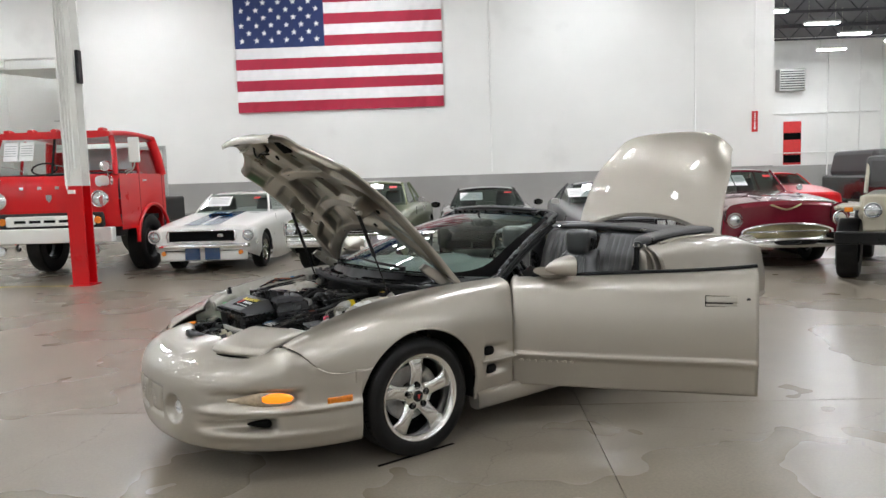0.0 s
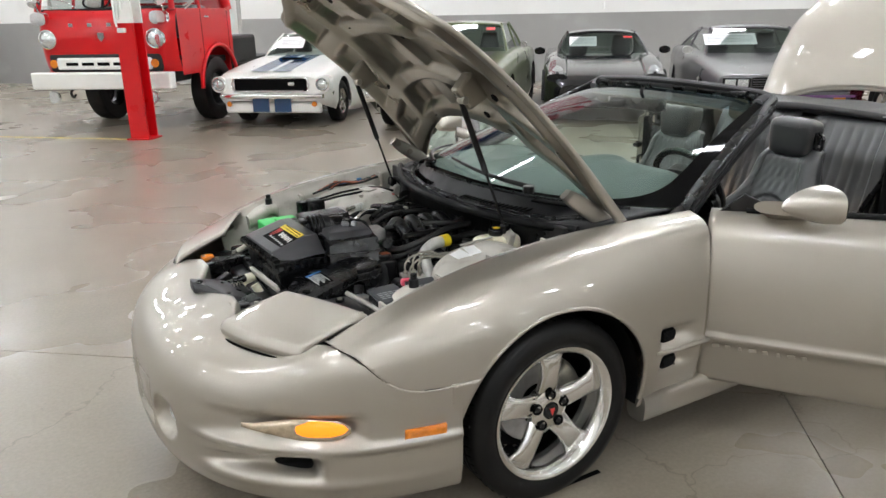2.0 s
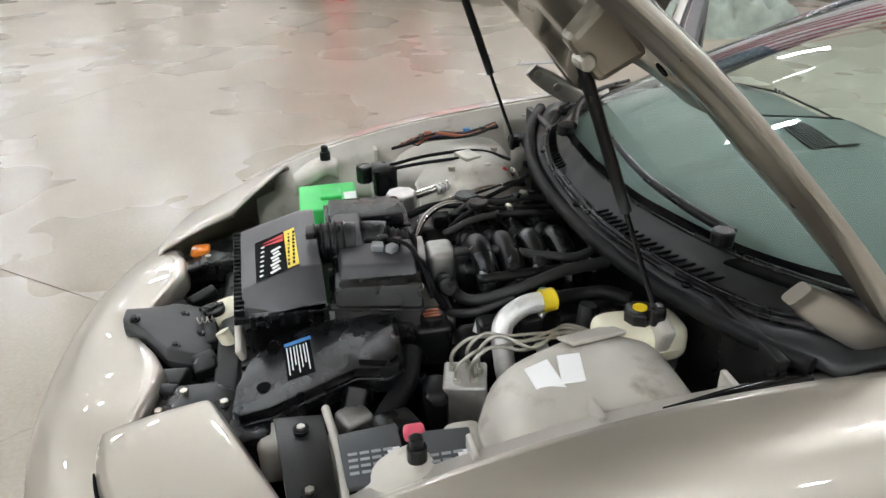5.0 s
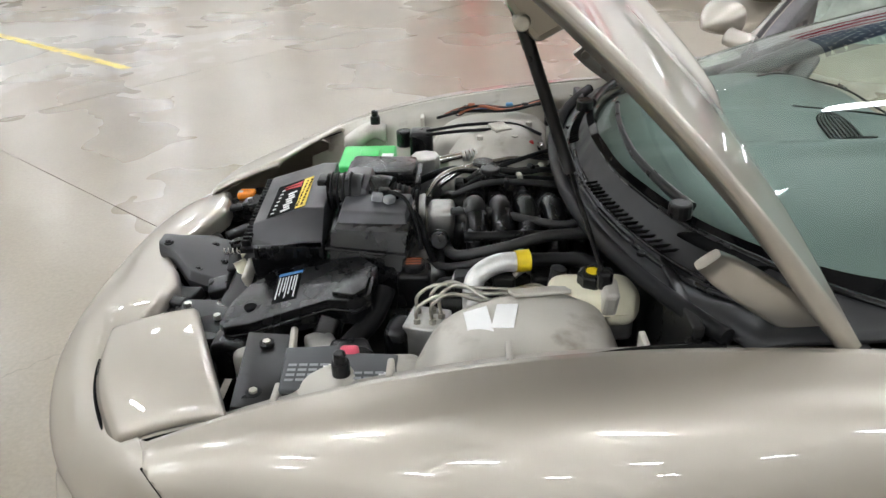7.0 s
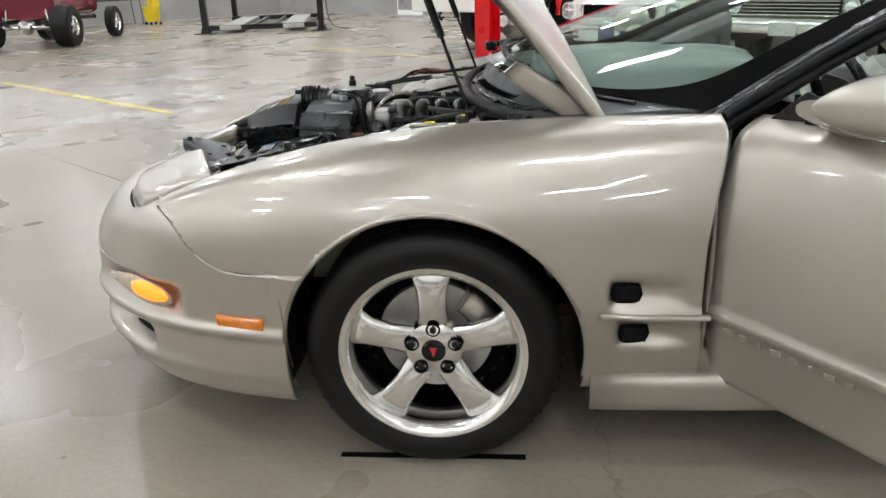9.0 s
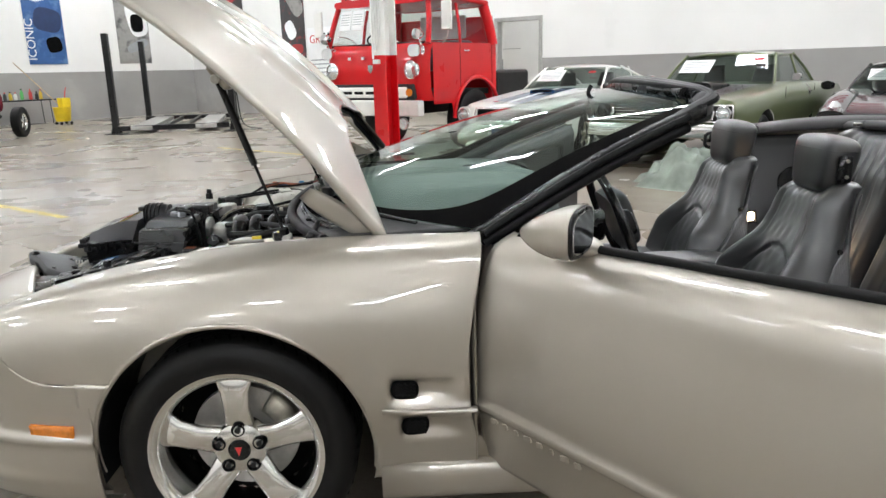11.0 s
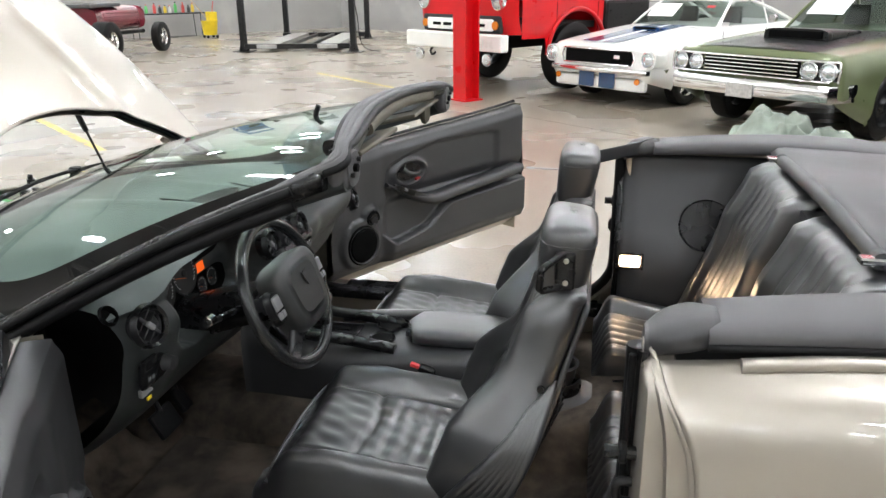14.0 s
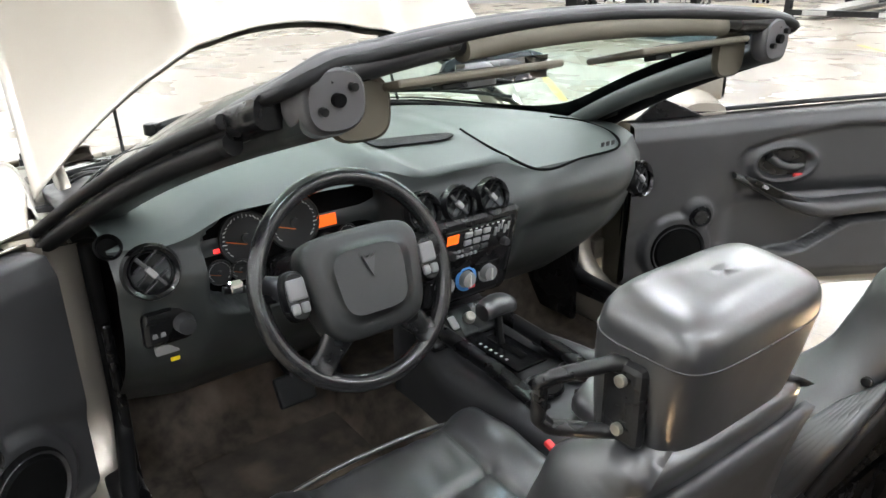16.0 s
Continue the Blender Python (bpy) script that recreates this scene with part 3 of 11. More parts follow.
for nm, z0, z1, mm in (("red_shaft", 0.0, 1.55, M_RED), ("white_shaft", 1.55, TOP - 0.7, M_WHITE)):
    bm = bmesh.new()
    box((0.26, 0.02, z1 - z0), (0, -0.12, (z0 + z1) / 2), bm=bm)
    box((0.26, 0.02, z1 - z0), (0, 0.12, (z0 + z1) / 2), bm=bm)
    box((0.02, 0.22, z1 - z0), (0, 0, (z0 + z1) / 2), bm=bm)
    part(nm, bm, mm, col)
part("base_plate", box((0.34, 0.34, 0.02), (0, 0, 0.01), 0.004), M_RED, col)
for k, x in enumerate((-0.09, -0.045, 0.0, 0.05)):
    part("conduit", tube([(x, -0.15, 1.5 + 0.1 * k), (x, -0.15, 4), (x, -0.15, 7.2)], 0.014, 8, 6), M_WHITE, col)
part("junction_box", box((0.1, 0.06, 0.06), (-0.02, -0.16, 1.46), 0.006), M_WHITE, col)
part("switch_box", box((0.05, 0.12, 0.5), (0.17, -0.02, 3.35), 0.01), M_SATIN, col)

# conduits and signs on the flag wall
for r, z0 in ((1.5, 1.62), (6.9, 1.62), (8.45, 3.05)):
    c = thing("conduit", "white painted conduit clipped to the wall", "conduit", HALL @ pose(r, WALL_S - 0.03, 0), kind="structure")
    part("pipe", tube([(0, 0, z0), (0, 0, 4), (0, 0, TOP - 0.05)], 0.016, 8, 5), M_WALL, c)
    for z in (z0 + 0.05, 3.6, 5.4):
        part("clip", box((0.06, 0.035, 0.05), (0, 0.01, z), 0.005), M_WALL, c)
sg = thing("fire_sign", "red fire equipment sign with a white arrow", "sign", HALL @ pose(8.47, WALL_S - 0.005, 2.72), kind="structure")
part("plate", box((0.16, 0.008, 0.54), (0, 0, 0)), M_REDINK, sg)
part("arrow", prism([(-0.04, -0.16), (0, -0.22), (0.04, -0.16), (0.015, -0.16), (0.015, 0.0), (-0.015, 0.0), (-0.015, -0.16)], 0.004, m=Matrix.Translation((0, -0.005, 0)) @ Matrix.Rotation(radians(90), 4, "X")), M_PAPER, sg)
for k in range(4):
    part("letter_bar", box((0.03, 0.004, 0.035), (0, -0.006, 0.2 - 0.05 * k)), M_PAPER, sg)

# the flag: 13 stripes, a canton and 50 stars on one gently rippled cloth
FLAG_R, FLAG_Z, FLAG_W, FLAG_H = -5.29, 3.4, 5.55, 3.66
M_FRED = mat("flag_red", (0.42, 0.018, 0.05), 0.75, 0, 0, 0.08, 5, 0.4, 300)
M_FWHITE = mat("flag_white", (0.84, 0.83, 0.82), 0.75, 0, 0, 0.04, 5, 0.4, 300)
M_FBLUE = mat("flag_blue", (0.018, 0.035, 0.13), 0.75, 0, 0, 0.08, 5, 0.4, 300)
flag = thing("flag", "large flag with red and white stripes and starred blue canton", "flag", HALL @ pose(FLAG_R, WALL_S - 0.06, FLAG_Z))


def ripple(x, z):
    return 0.012 * np.sin(9 * x + 5 * z) * np.sin(2.1 * z + 0.7 * x) + 0.008 * np.sin(23 * x - 11 * z)


def cloth(x0, x1, z0, z1, out=0.0):
    nx, nz = max(2, int((x1 - x0) / 0.04)), max(3, int((z1 - z0) / 0.04))
    X, Z = np.meshgrid(np.linspace(x0, x1, nx), np.linspace(z0, z1, nz), indexing="ij")
    return grid(np.stack([X, ripple(X, Z) - out, Z], -1), flip=False)


CW, CH = FLAG_W * 0.435, FLAG_H * 7 / 13
for k in range(13):
    z0, z1 = FLAG_H * k / 13, FLAG_H * (k + 1) / 13
    part("stripe", cloth(CW if k > 5 else 0.0, FLAG_W, z0, z1), M_FRED if k % 2 == 0 else M_FWHITE, flag)
part("canton", cloth(0.0, CW, FLAG_H - CH, FLAG_H), M_FBLUE, flag)
star = [(0.085 * (1 if k % 2 == 0 else 0.4) * math.sin(math.pi * k / 5), 0.085 * (1 if k % 2 == 0 else 0.4) * math.cos(math.pi * k / 5)) for k in range(10)]
star_me = None
for row in range(9):
    for c in range(6 if row % 2 == 0 else 5):
        x = CW * ((2 * c + 1 if row % 2 == 0 else 2 * c + 2)) / 12
        z = FLAG_H - CH * (row + 1) / 10
        if star_me is None:
            ob = part("star", prism(star, 0.004, m=Matrix.Rotation(radians(90), 4, "X")), M_FWHITE, flag)
            star_me = ob.data
        else:
            ob = put("star", star_me, M_FWHITE, flag)
        ob.matrix_basis = Matrix.Translation((x, float(ripple(x, z)) - 0.006, z))


# ---- the convertible: nose towards -x, driver's side -y, front axle at x = 0 ----
car = thing("convertible_car", "pewter metallic convertible with hood, trunk and both doors open, top down", "car")
ZI = spl((-0.72, 0.69), (-0.55, 0.757), (-0.3, 0.822), (0.07, 0.872), (0.38, 0.888), (0.66, 0.896), (1.2, 0.92), (2.0, 0.965), (2.3, 1.0), (2.7, 1.0), (3.2, 0.955), (3.62, 0.87))
YI = spl((-0.72, 0.735), (-0.4, 0.73), (0.07, 0.73), (0.38, 0.752), (0.66, 0.79), (1.2, 0.815), (2.0, 0.815), (2.6, 0.79), (3.2, 0.75), (3.62, 0.66))
WI = spl((-0.72, 0.835), (-0.4, 0.91), (0.0, 0.947), (0.4, 0.94), (0.66, 0.94), (1.3, 0.945), (2.05, 0.945), (2.57, 0.965), (3.1, 0.93), (3.62, 0.78))
SEAM = spl((-0.72, 0.70), (-0.66, 0.665), (-0.6, 0.60), (-0.536, 0.556), (-0.45, 0.548), (-0.2, 0.55))
AXLE, AXLE_R, WHEEL_Z, ARCH = 0.0, 2.568, 0.326, 0.378


def section(x, zlow, n):
    """Half section (y, z) of the body side, from the shut line down to zlow."""
    yi, zi, w = float(YI(x)), float(ZI(x)), float(WI(x))
    zd = min(0.56, zi - 0.1)
    pts = [(yi, zi), (yi + 0.5 * (w - yi), zd + 0.93 * (zi - zd)), (w - 0.022, zd + 0.56 * (zi - zd)), (w, zd), (w - 0.004, 0.46), (w - 0.022, 0.36), (w - 0.055, 0.2)]
    pts = [p for k, p in enumerate(pts) if k < 4 or p[1] < zd - 0.02]
    c = curve3(pts, 120)
    keep = c[c[:, 1] >= zlow - 1e-6]
    if len(keep) < 3:
        keep = c[:3]
    k = np.linspace(0, len(keep) - 1, n)
    return np.stack([np.interp(k, range(len(keep)), keep[:, 0]), np.interp(k, range(len(keep)), keep[:, 1])], 1)


def side_panel(xs, zlow, s, n=44, hole=None, mould=True, seam=False):
    P = []
    Qs = fair(fair([section(x, zlow(x) if callable(zlow) else zlow, n) for x in xs], 14), 5, 1)
    for x, q in zip(xs, Qs):
        y = q[:, 0].copy()
        if mould and x > 0.4:                     # the raised rub strip and the crease under it
            f = np.exp(-(((q[:, 1] - 0.455) / 0.011) ** 2)) * ss(0.4, 0.47, x)
            y += 0.014 * f - 0.008 * ss(0.445, 0.42, q[:, 1]) * ss(0.4, 0.5, x)
            if x < 0.66:                          # scooped pockets behind the vent mouths
                for zc, x0 in ((0.512, 0.425), (0.398, 0.45)):
                    y -= 0.024 * np.exp(-(((q[:, 1] - zc) / 0.03) ** 4)) * ss(x0 - 0.012, x0 + 0.012, x) * ss(0.65, x0 + 0.09, x)
        if seam and x < -0.2:
            zs = float(SEAM(x))
            ys_ = float(np.interp(-zs, -q[:, 1], y))
            cut = q[:, 1] < zs
            y[cut], q[cut, 1] = ys_, zs
        P.append(np.stack([np.full(n, x), s * y, q[:, 1]], 1))
    return clean(grid(np.array(P), hole=hole, flip=s > 0))


def clean(me):
    """Drops faces that have collapsed to a line."""
    bm = bmesh.new()
    bm.from_mesh(me)
    bmesh.ops.dissolve_degenerate(bm, dist=1e-5, edges=bm.edges[:])
    bm.to_mesh(me)
    bm.free()
    return me


def arch_lip(cx, s):
    """The rolled edge round a wheel opening."""
    pts = []
    for t in np.linspace(radians(-8), radians(188), 60):
        x, z = cx + (ARCH + 0.001) * math.cos(t), WHEEL_Z + (ARCH + 0.001) * math.sin(t)
        q = section(float(x), 0.2, 80)
        pts.append((x, s * (float(np.interp(-z, -q[:, 1], q[:, 0])) - 0.0035), z))
    return tube(pts, 0.0075, 10, 140)


def wheel_house(cx, s):
    a = np.linspace(radians(-12), radians(192), 40)
    P = [[(cx + (ARCH - 0.004) * math.cos(t), s * y, WHEEL_Z + (ARCH - 0.004) * math.sin(t)) for y in (0.893, 0.78, 0.62)] for t in a]
    return grid(np.array(P), flip=s < 0)


SHUT = spl((0.25, 2.02), (0.322, 2.036), (0.47, 2.082), (0.6, 2.098), (0.76, 2.092), (0.868, 2.074), (0.93, 2.045), (1.02, 2.0))
for s in (-1, 1):
    xs = np.r_[np.linspace(-0.72, 0.40, 86), np.linspace(0.408, 0.458, 14), np.linspace(0.462, 0.655, 48)]
    me = side_panel(xs, 0.235, s, 70, [(AXLE, WHEEL_Z, ARCH)], seam=True)
    for v_ in me.vertices:                                     # its rear edge leans back towards the pillar at the top
        if v_.co.x > 0.56:
            v_.co.x += (0.022 * float(ss(0.72, 0.9, v_.co.z)) - 0.022 * float(ss(0.8, 0.6, v_.co.z) * ss(0.3, 0.5, v_.co.z))) * (v_.co.x - 0.56) / 0.095
    f = part("front_fender", me, M_PEWTER, car)
    solid(f, 0.004)
    part("arch_edge", arch_lip(AXLE, s), M_PEWTER, f)
    # corner between the bumper cover and the wheel opening
    P = []
    for z in np.linspace(0.215, 0.553, 24):
        xa = AXLE - math.sqrt(ARCH**2 - (z - WHEEL_Z) ** 2)
        P.append([(x, s * (float(np.interp(-z, -section(x, 0.2, 90)[:, 1], section(x, 0.2, 90)[:, 0])) + 0.001), z) for x in np.linspace(-0.40, xa, 8)])
    solid(part("bumper_corner", grid(np.array(P), flip=s > 0), M_PEWTER, f), 0.004)
    part("wheel_house", wheel_house(AXLE, s), M_RUBBER, f, "black plastic wheel housing")
    # inner flange of the fender with its gutter along the engine bay
    P = []
    for x in np.linspace(-0.62, 0.5, 50):
        y, z = float(YI(x)), float(ZI(x))
        P.append([(x, s * y, z), (x, s * (y - 0.008), z - 0.004), (x, s * (y - 0.014), z - 0.03), (x, s * (y - 0.06), z - 0.036), (x, s * (y - 0.062), z - 0.09), (x, s * (y - 0.10), z - 0.2)])
    solid(part("fender_flange", grid(np.array(P), flip=s > 0), M_BAYPAINT, f), 0.003)
    # rear quarter
    xs = np.r_[np.linspace(2.06, 3.62, 120)]
    me = side_panel(xs, lambda x: 0.25 if x < 3.0 else 0.42, s, 56, [(AXLE_R, WHEEL_Z, ARCH)])
    for v_ in me.vertices:                                     # the shut line bows back at mid height
        if v_.co.x < 2.2:
            v_.co.x = 2.2 - (2.2 - v_.co.x) * (2.2 - float(SHUT(v_.co.z))) / 0.14
    q = part("rear_quarter", me, M_PEWTER, car)
    rows = [((2.085 + 0.15 * t, s * (float(WI(2.1)) + 0.004), 0.462), 0.012 * (1 - 0.7 * t), 0.007 * (1 - 0.6 * t)) for t in np.linspace(0, 1, 10)]
    part("rub_strip_end", loft(rows, 12, 2.4), M_PEWTER, q)
    solid(q, 0.004)
    part("arch_edge", arch_lip(AXLE_R, s), M_PEWTER, q)
    part("wheel_house", wheel_house(AXLE_R, s), M_RUBBER, q, "black plastic wheel housing")
    # sill below the door opening
    rows = [((x, s * 0.875, 0.225 + 0.02 * ss(0.4, 2.1, x)), 0.045, 0.055) for x in np.linspace(0.39, 2.2, 14)]
    part("rocker_panel", loft(rows, 20, 3.5), M_PEWTER, car)
    rows = [((x, s * 0.80, 0.30), 0.085, 0.055) for x in np.linspace(0.55, 2.12, 12)]
    part("sill_step", loft(rows, 20, 5), M_PEWTER_SHADE, car)
    rows = [((x, s * 0.745, 0.352), 0.035, 0.022) for x in np.linspace(0.62, 2.02, 12)]
    part("sill_trim", loft(rows, 16, 4), M_BLACKPL, car, "black ribbed sill trim")

# front fascia, from the middle round to the wheel openings
FC = [(-1.168, 0.0), (-1.164, 0.12), (-1.15, 0.23), (-1.124, 0.34), (-1.092, 0.42), (-0.988, 0.60), (-0.865, 0.722), (-0.74, 0.812), (-0.645, 0.85), (-0.545, 0.883), (-0.368, 0.915)]
FT = [(-0.94, 0.0, 0.655), (-0.875, 0.16, 0.682), (-0.86, 0.26, 0.688), (-0.885, 0.335, 0.672), (-0.905, 0.375, 0.655), (-0.845, 0.53, 0.65), (-0.765, 0.67, 0.665), (-0.712, 0.735, 0.697), (-0.645, 0.83, 0.65), (-0.548, 0.882, 0.556), (-0.368, 0.917, 0.55)]


def fascia_point(C, T, N, v):
    """v from 0 (underside) to 1 (upper edge)."""
    C, T = np.array(C), np.array(T)
    low = [(C - 0.1 * N, 0.168), (C - 0.035 * N, 0.18), (C - 0.004 * N, 0.27), (C, 0.36), (C - 0.002 * N, 0.455)]
    rise = T[2] - 0.455
    top = [(C + 0.1 * (T[:2] - C), 0.455 + 0.42 * rise), (C + 0.3 * (T[:2] - C), 0.455 + 0.68 * rise), (C + 0.65 * (T[:2] - C), 0.455 + 0.9 * rise), (T[:2], T[2])]
    A = np.array([[*p, z] for p, z in low + top])
    return A


nA, nV = 221, 90
half_c, half_t = curve3(FC, nA), curve3(FT, nA)
half_c, half_t = fair(half_c, 14), fair(half_t, 10)
tang = np.gradient(half_c, axis=0)
tang /= np.linalg.norm(tang, axis=1)[:, None]
norm_out = np.stack([-tang[:, 1], tang[:, 0]], 1)
norm_out[:, 0] = -np.abs(norm_out[:, 0])
norm_out[:, 1] = np.abs(norm_out[:, 1])
F = np.zeros((2 * nA - 1, nV, 3))
for k in range(nA):
    A = curve3(fascia_point(half_c[k], half_t[k], norm_out[k], 0), nV)
    F[nA - 1 + k], F[nA - 1 - k] = A, A * (1, -1, 1)
F = fair(fair(F, 20), 6, 1)
FOG_Y, FOG_Z = 0.312, 0.368
for k in range(nA):
    y, z = half_c[k][1], F[nA - 1 + k][:, 2]
    N3 = np.array([*norm_out[k], 0.0])
    dent = 0.062 * np.exp(-(((z - 0.318 + 0.03 * (0.78 - y)) / (0.022 + 0.012 * ss(0.45, 0.75, y))) ** 4)) * ss(0.44, 0.74, y) * ss(0.80, 0.765, y)      # lower scoop
    dent += 0.03 * np.exp(-(((z - 0.448) / 0.040) ** 4)) * ss(0.46, 0.74, y) * ss(0.855, 0.83, y)                     # lamp recess
    dent -= 0.014 * np.exp(-(((z - 0.385) / 0.014) ** 2)) * ss(0.40, 0.58, y) * ss(1.0, 0.86, y)                     # ridge between them
    dent -= 0.010 * np.exp(-(((z - 0.262) / 0.02) ** 2)) * ss(0.40, 0.58, y) * ss(0.95, 0.8, y)
    dent += 0.014 * ss(0.082, 0.074, np.abs(z - 0.385)) * ss(0.215, 0.205, y) * ss(0.010, 0.018, y)                      # nostril
    dent += 0.05 * np.sqrt(np.clip(1 - (np.hypot(half_c[k][1] - FOG_Y, z - FOG_Z) / 0.074) ** 2, 0, 1))                                       # fog lamp bowl
    for sgn in (1, -1):
        F[nA - 1 + sgn * k] = F[nA - 1 + k] * 0 + F[nA - 1 + sgn * k] - dent[:, None] * N3 * (1, sgn, 1)
    if k == 0:
        F[nA - 1] += dent[:, None] * N3
fascia = part("front_fascia", grid(F), M_PEWTER, car, "smooth pewter bumper cover with twin nostrils")
solid(fascia, 0.004)


def on_fascia(y, z, out=0.0):
    """A point of the fascia at half width y and height z, and its outward direction."""
    k = int(np.argmin(np.abs(half_c[:, 1] - abs(y))))
    A = F[nA - 1 + k]
    j = int(np.argmin(np.abs(A[:, 2] - z)))
    p = A[j] + out * np.array([*norm_out[k], 0])
    return p * (1, math.copysign(1, y), 1), norm_out[k] * (1, math.copysign(1, y))


def lens_patch(y0, y1, zlo, zhi, out, s, n=24):
    P = []
    for t in np.linspace(0, 1, n):
        y = y0 + (y1 - y0) * t
        z0, z1 = zlo(t), zhi(t)
        col = []
        for v in np.linspace(0, 1, 9):
            p, _ = on_fascia(s * y, z0 + (z1 - z0) * v)
            k = int(np.argmin(np.abs(half_c[:, 1] - y)))
            q = half_c[k] + norm_out[k] * (out - 0.012 * (1 - (4 * v * (1 - v)) ** 0.5 * (1 - (2 * t - 1) ** 6)))
            col.append((q[0], s * q[1], z0 + (z1 - z0) * v))
        P.append(col)
    return grid(np.array(P), flip=s < 0)


M_LENS = mat("smoked_amber_lens", (0.5, 0.4, 0.28), 0.15, 0.45, 0.8, 0.2, 60)
M_TURN = bpy.data.materials.new("lit_amber_lamp")
M_TURN.use_nodes = True
_b = M_TURN.node_tree.nodes["Principled BSDF"]
_b.inputs["Base Color"].default_value, _b.inputs["Roughness"].default_value = (0.8, 0.2, 0.01, 1), 0.12
_b.inputs["Emission Color"].default_value, _b.inputs["Emission Strength"].default_value, _b.inputs["Coat Weight"].default_value = (1.0, 0.25, 0.01, 1), 0.55, 0.4
for s in (-1, 1):
    part("turn_lamp", lens_patch(0.625, 0.83, lambda t: 0.438 - 0.006 * t - (0.004 + 0.022 * ss(0, 0.7, t)) * (1 - t**8) ** 0.5, lambda t: 0.446 + 0.006 * t + (0.004 + 0.030 * ss(0, 0.7, t)) * (1 - t**8) ** 0.5, 0.0, s), M_LENS, fascia, "smoked amber turn signal lens")
    part("turn_lamp_bulb", lens_patch(0.742, 0.828, lambda t: 0.449 - 0.026 * (1 - abs(2 * t - 1) ** 2.5) ** 0.5, lambda t: 0.449 + 0.030 * (1 - abs(2 * t - 1) ** 2.5) ** 0.5, 0.004, s, 20), M_TURN, fascia, "lit amber corner of the lens")
    part("intake_slot", lens_patch(0.685, 0.768, lambda t: 0.312 - 0.022 * t**0.6 * (1 - t**8) ** 0.5, lambda t: 0.318 + 0.026 * t**0.6 * (1 - t**8) ** 0.5, -0.030, s, 20), M_INK_SHADE, fascia, "dark lower intake")
    # round fog lamp bowl
    p, d = on_fascia(s * FOG_Y, FOG_Z)
    turn = Matrix.Rotation(math.atan2(d[1], d[0]), 4, "Z")
    part("fog_lamp", lathe([(0.0, 0.010), (0.022, 0.012), (0.034, 0.018), (0.04, 0.012)], 28, "x"), M_HEADLAMP, fascia, "round fog lamp deep in its bowl", m=Matrix.Translation(p) @ turn)
    # nostril grille
    part("nostril_gap", lens_patch(0.018, 0.204, lambda t: 0.306 + 0.008 * t, lambda t: 0.466 - 0.010 * t, -0.006, s, 16), M_INK_SHADE, fascia, "dark outline of the nostril")
    nos = part("nostril", lens_patch(0.026, 0.196, lambda t: 0.314 + 0.008 * t + 0.012 * abs(2 * t - 1) ** 8, lambda t: 0.458 - 0.010 * t - 0.012 * abs(2 * t - 1) ** 8, 0.002, s, 20), M_PEWTER, fascia, "plain pewter nostril panel")
    for k, (dy, dz, w_) in enumerate(((0.085, 0.03, 0.05), (0.09, 0.012, 0.036), (0.1, -0.006, 0.022), (0.108, -0.024, 0.01))):
        e_, d_ = on_fascia(s * dy, 0.386 + dz)
        part("raised_mark", box((0.004, w_, 0.008), (0, 0, 0), 0.002, m=Matrix.Translation((half_c[int(np.argmin(np.abs(half_c[:, 1] - dy)))][0] - 0.0035, s * dy, 0.386 + dz)) @ Matrix.Rotation(math.atan2(d_[1], d_[0]), 4, "Z") @ Matrix.Rotation(radians(18 * s), 4, "X")), M_PEWTER, nos)
    # side marker
    P = []
    for x in np.linspace(-0.545, -0.42, 12):
        q = section(x, 0.2, 80)
        P.append([(x, s * (float(np.interp(-z, -q[:, 1], q[:, 0])) + 0.007 + 0.003), z) for z in np.linspace(0.388, 0.432, 4)])
    mk = part("side_marker", grid(np.array(P), flip=s < 0), M_AMBER, car, "amber side marker lamp")
    solid(mk, 0.012)
    # panel gap between fascia and fender
    part("panel_gap", tube([(x, s * (float(np.interp(-float(SEAM(x)), -section(x, 0.2, 80)[:, 1], section(x, 0.2, 80)[:, 0])) + 0.001), float(SEAM(x))) for x in np.linspace(-0.7, -0.33, 14)], 0.0022, 6), M_INK_SHADE, fascia)

# painted inner lip of the nose, notched in the middle
P = []
for y in np.linspace(-0.36, 0.36, 60):
    a = abs(y)
    xe = float(np.interp(a, [0, 0.05, 0.12, 0.2, 0.27, 0.32, 0.36], [-0.925, -0.915, -0.875, -0.845, -0.85, -0.87, -0.875]))
    z0 = float(np.interp(a, [0, 0.16, 0.26, 0.36], [0.655, 0.682, 0.688, 0.664]))
    xf = float(np.interp(a, [0, 0.16, 0.26, 0.335, 0.36], [-0.95, -0.885, -0.87, -0.895, -0.90]))
    P.append([(xf, y, z0 + 0.002), (xf * 0.5 + xe * 0.5, y, z0 + 0.006), (xe, y, z0 + 0.004), (xe + 0.008, y, z0 - 0.012), (xe + 0.01, y, z0 - 0.05)])
part("nose_lip", grid(np.array(P), flip=True), M_PEWTER, fascia, "painted inner lip of the nose")

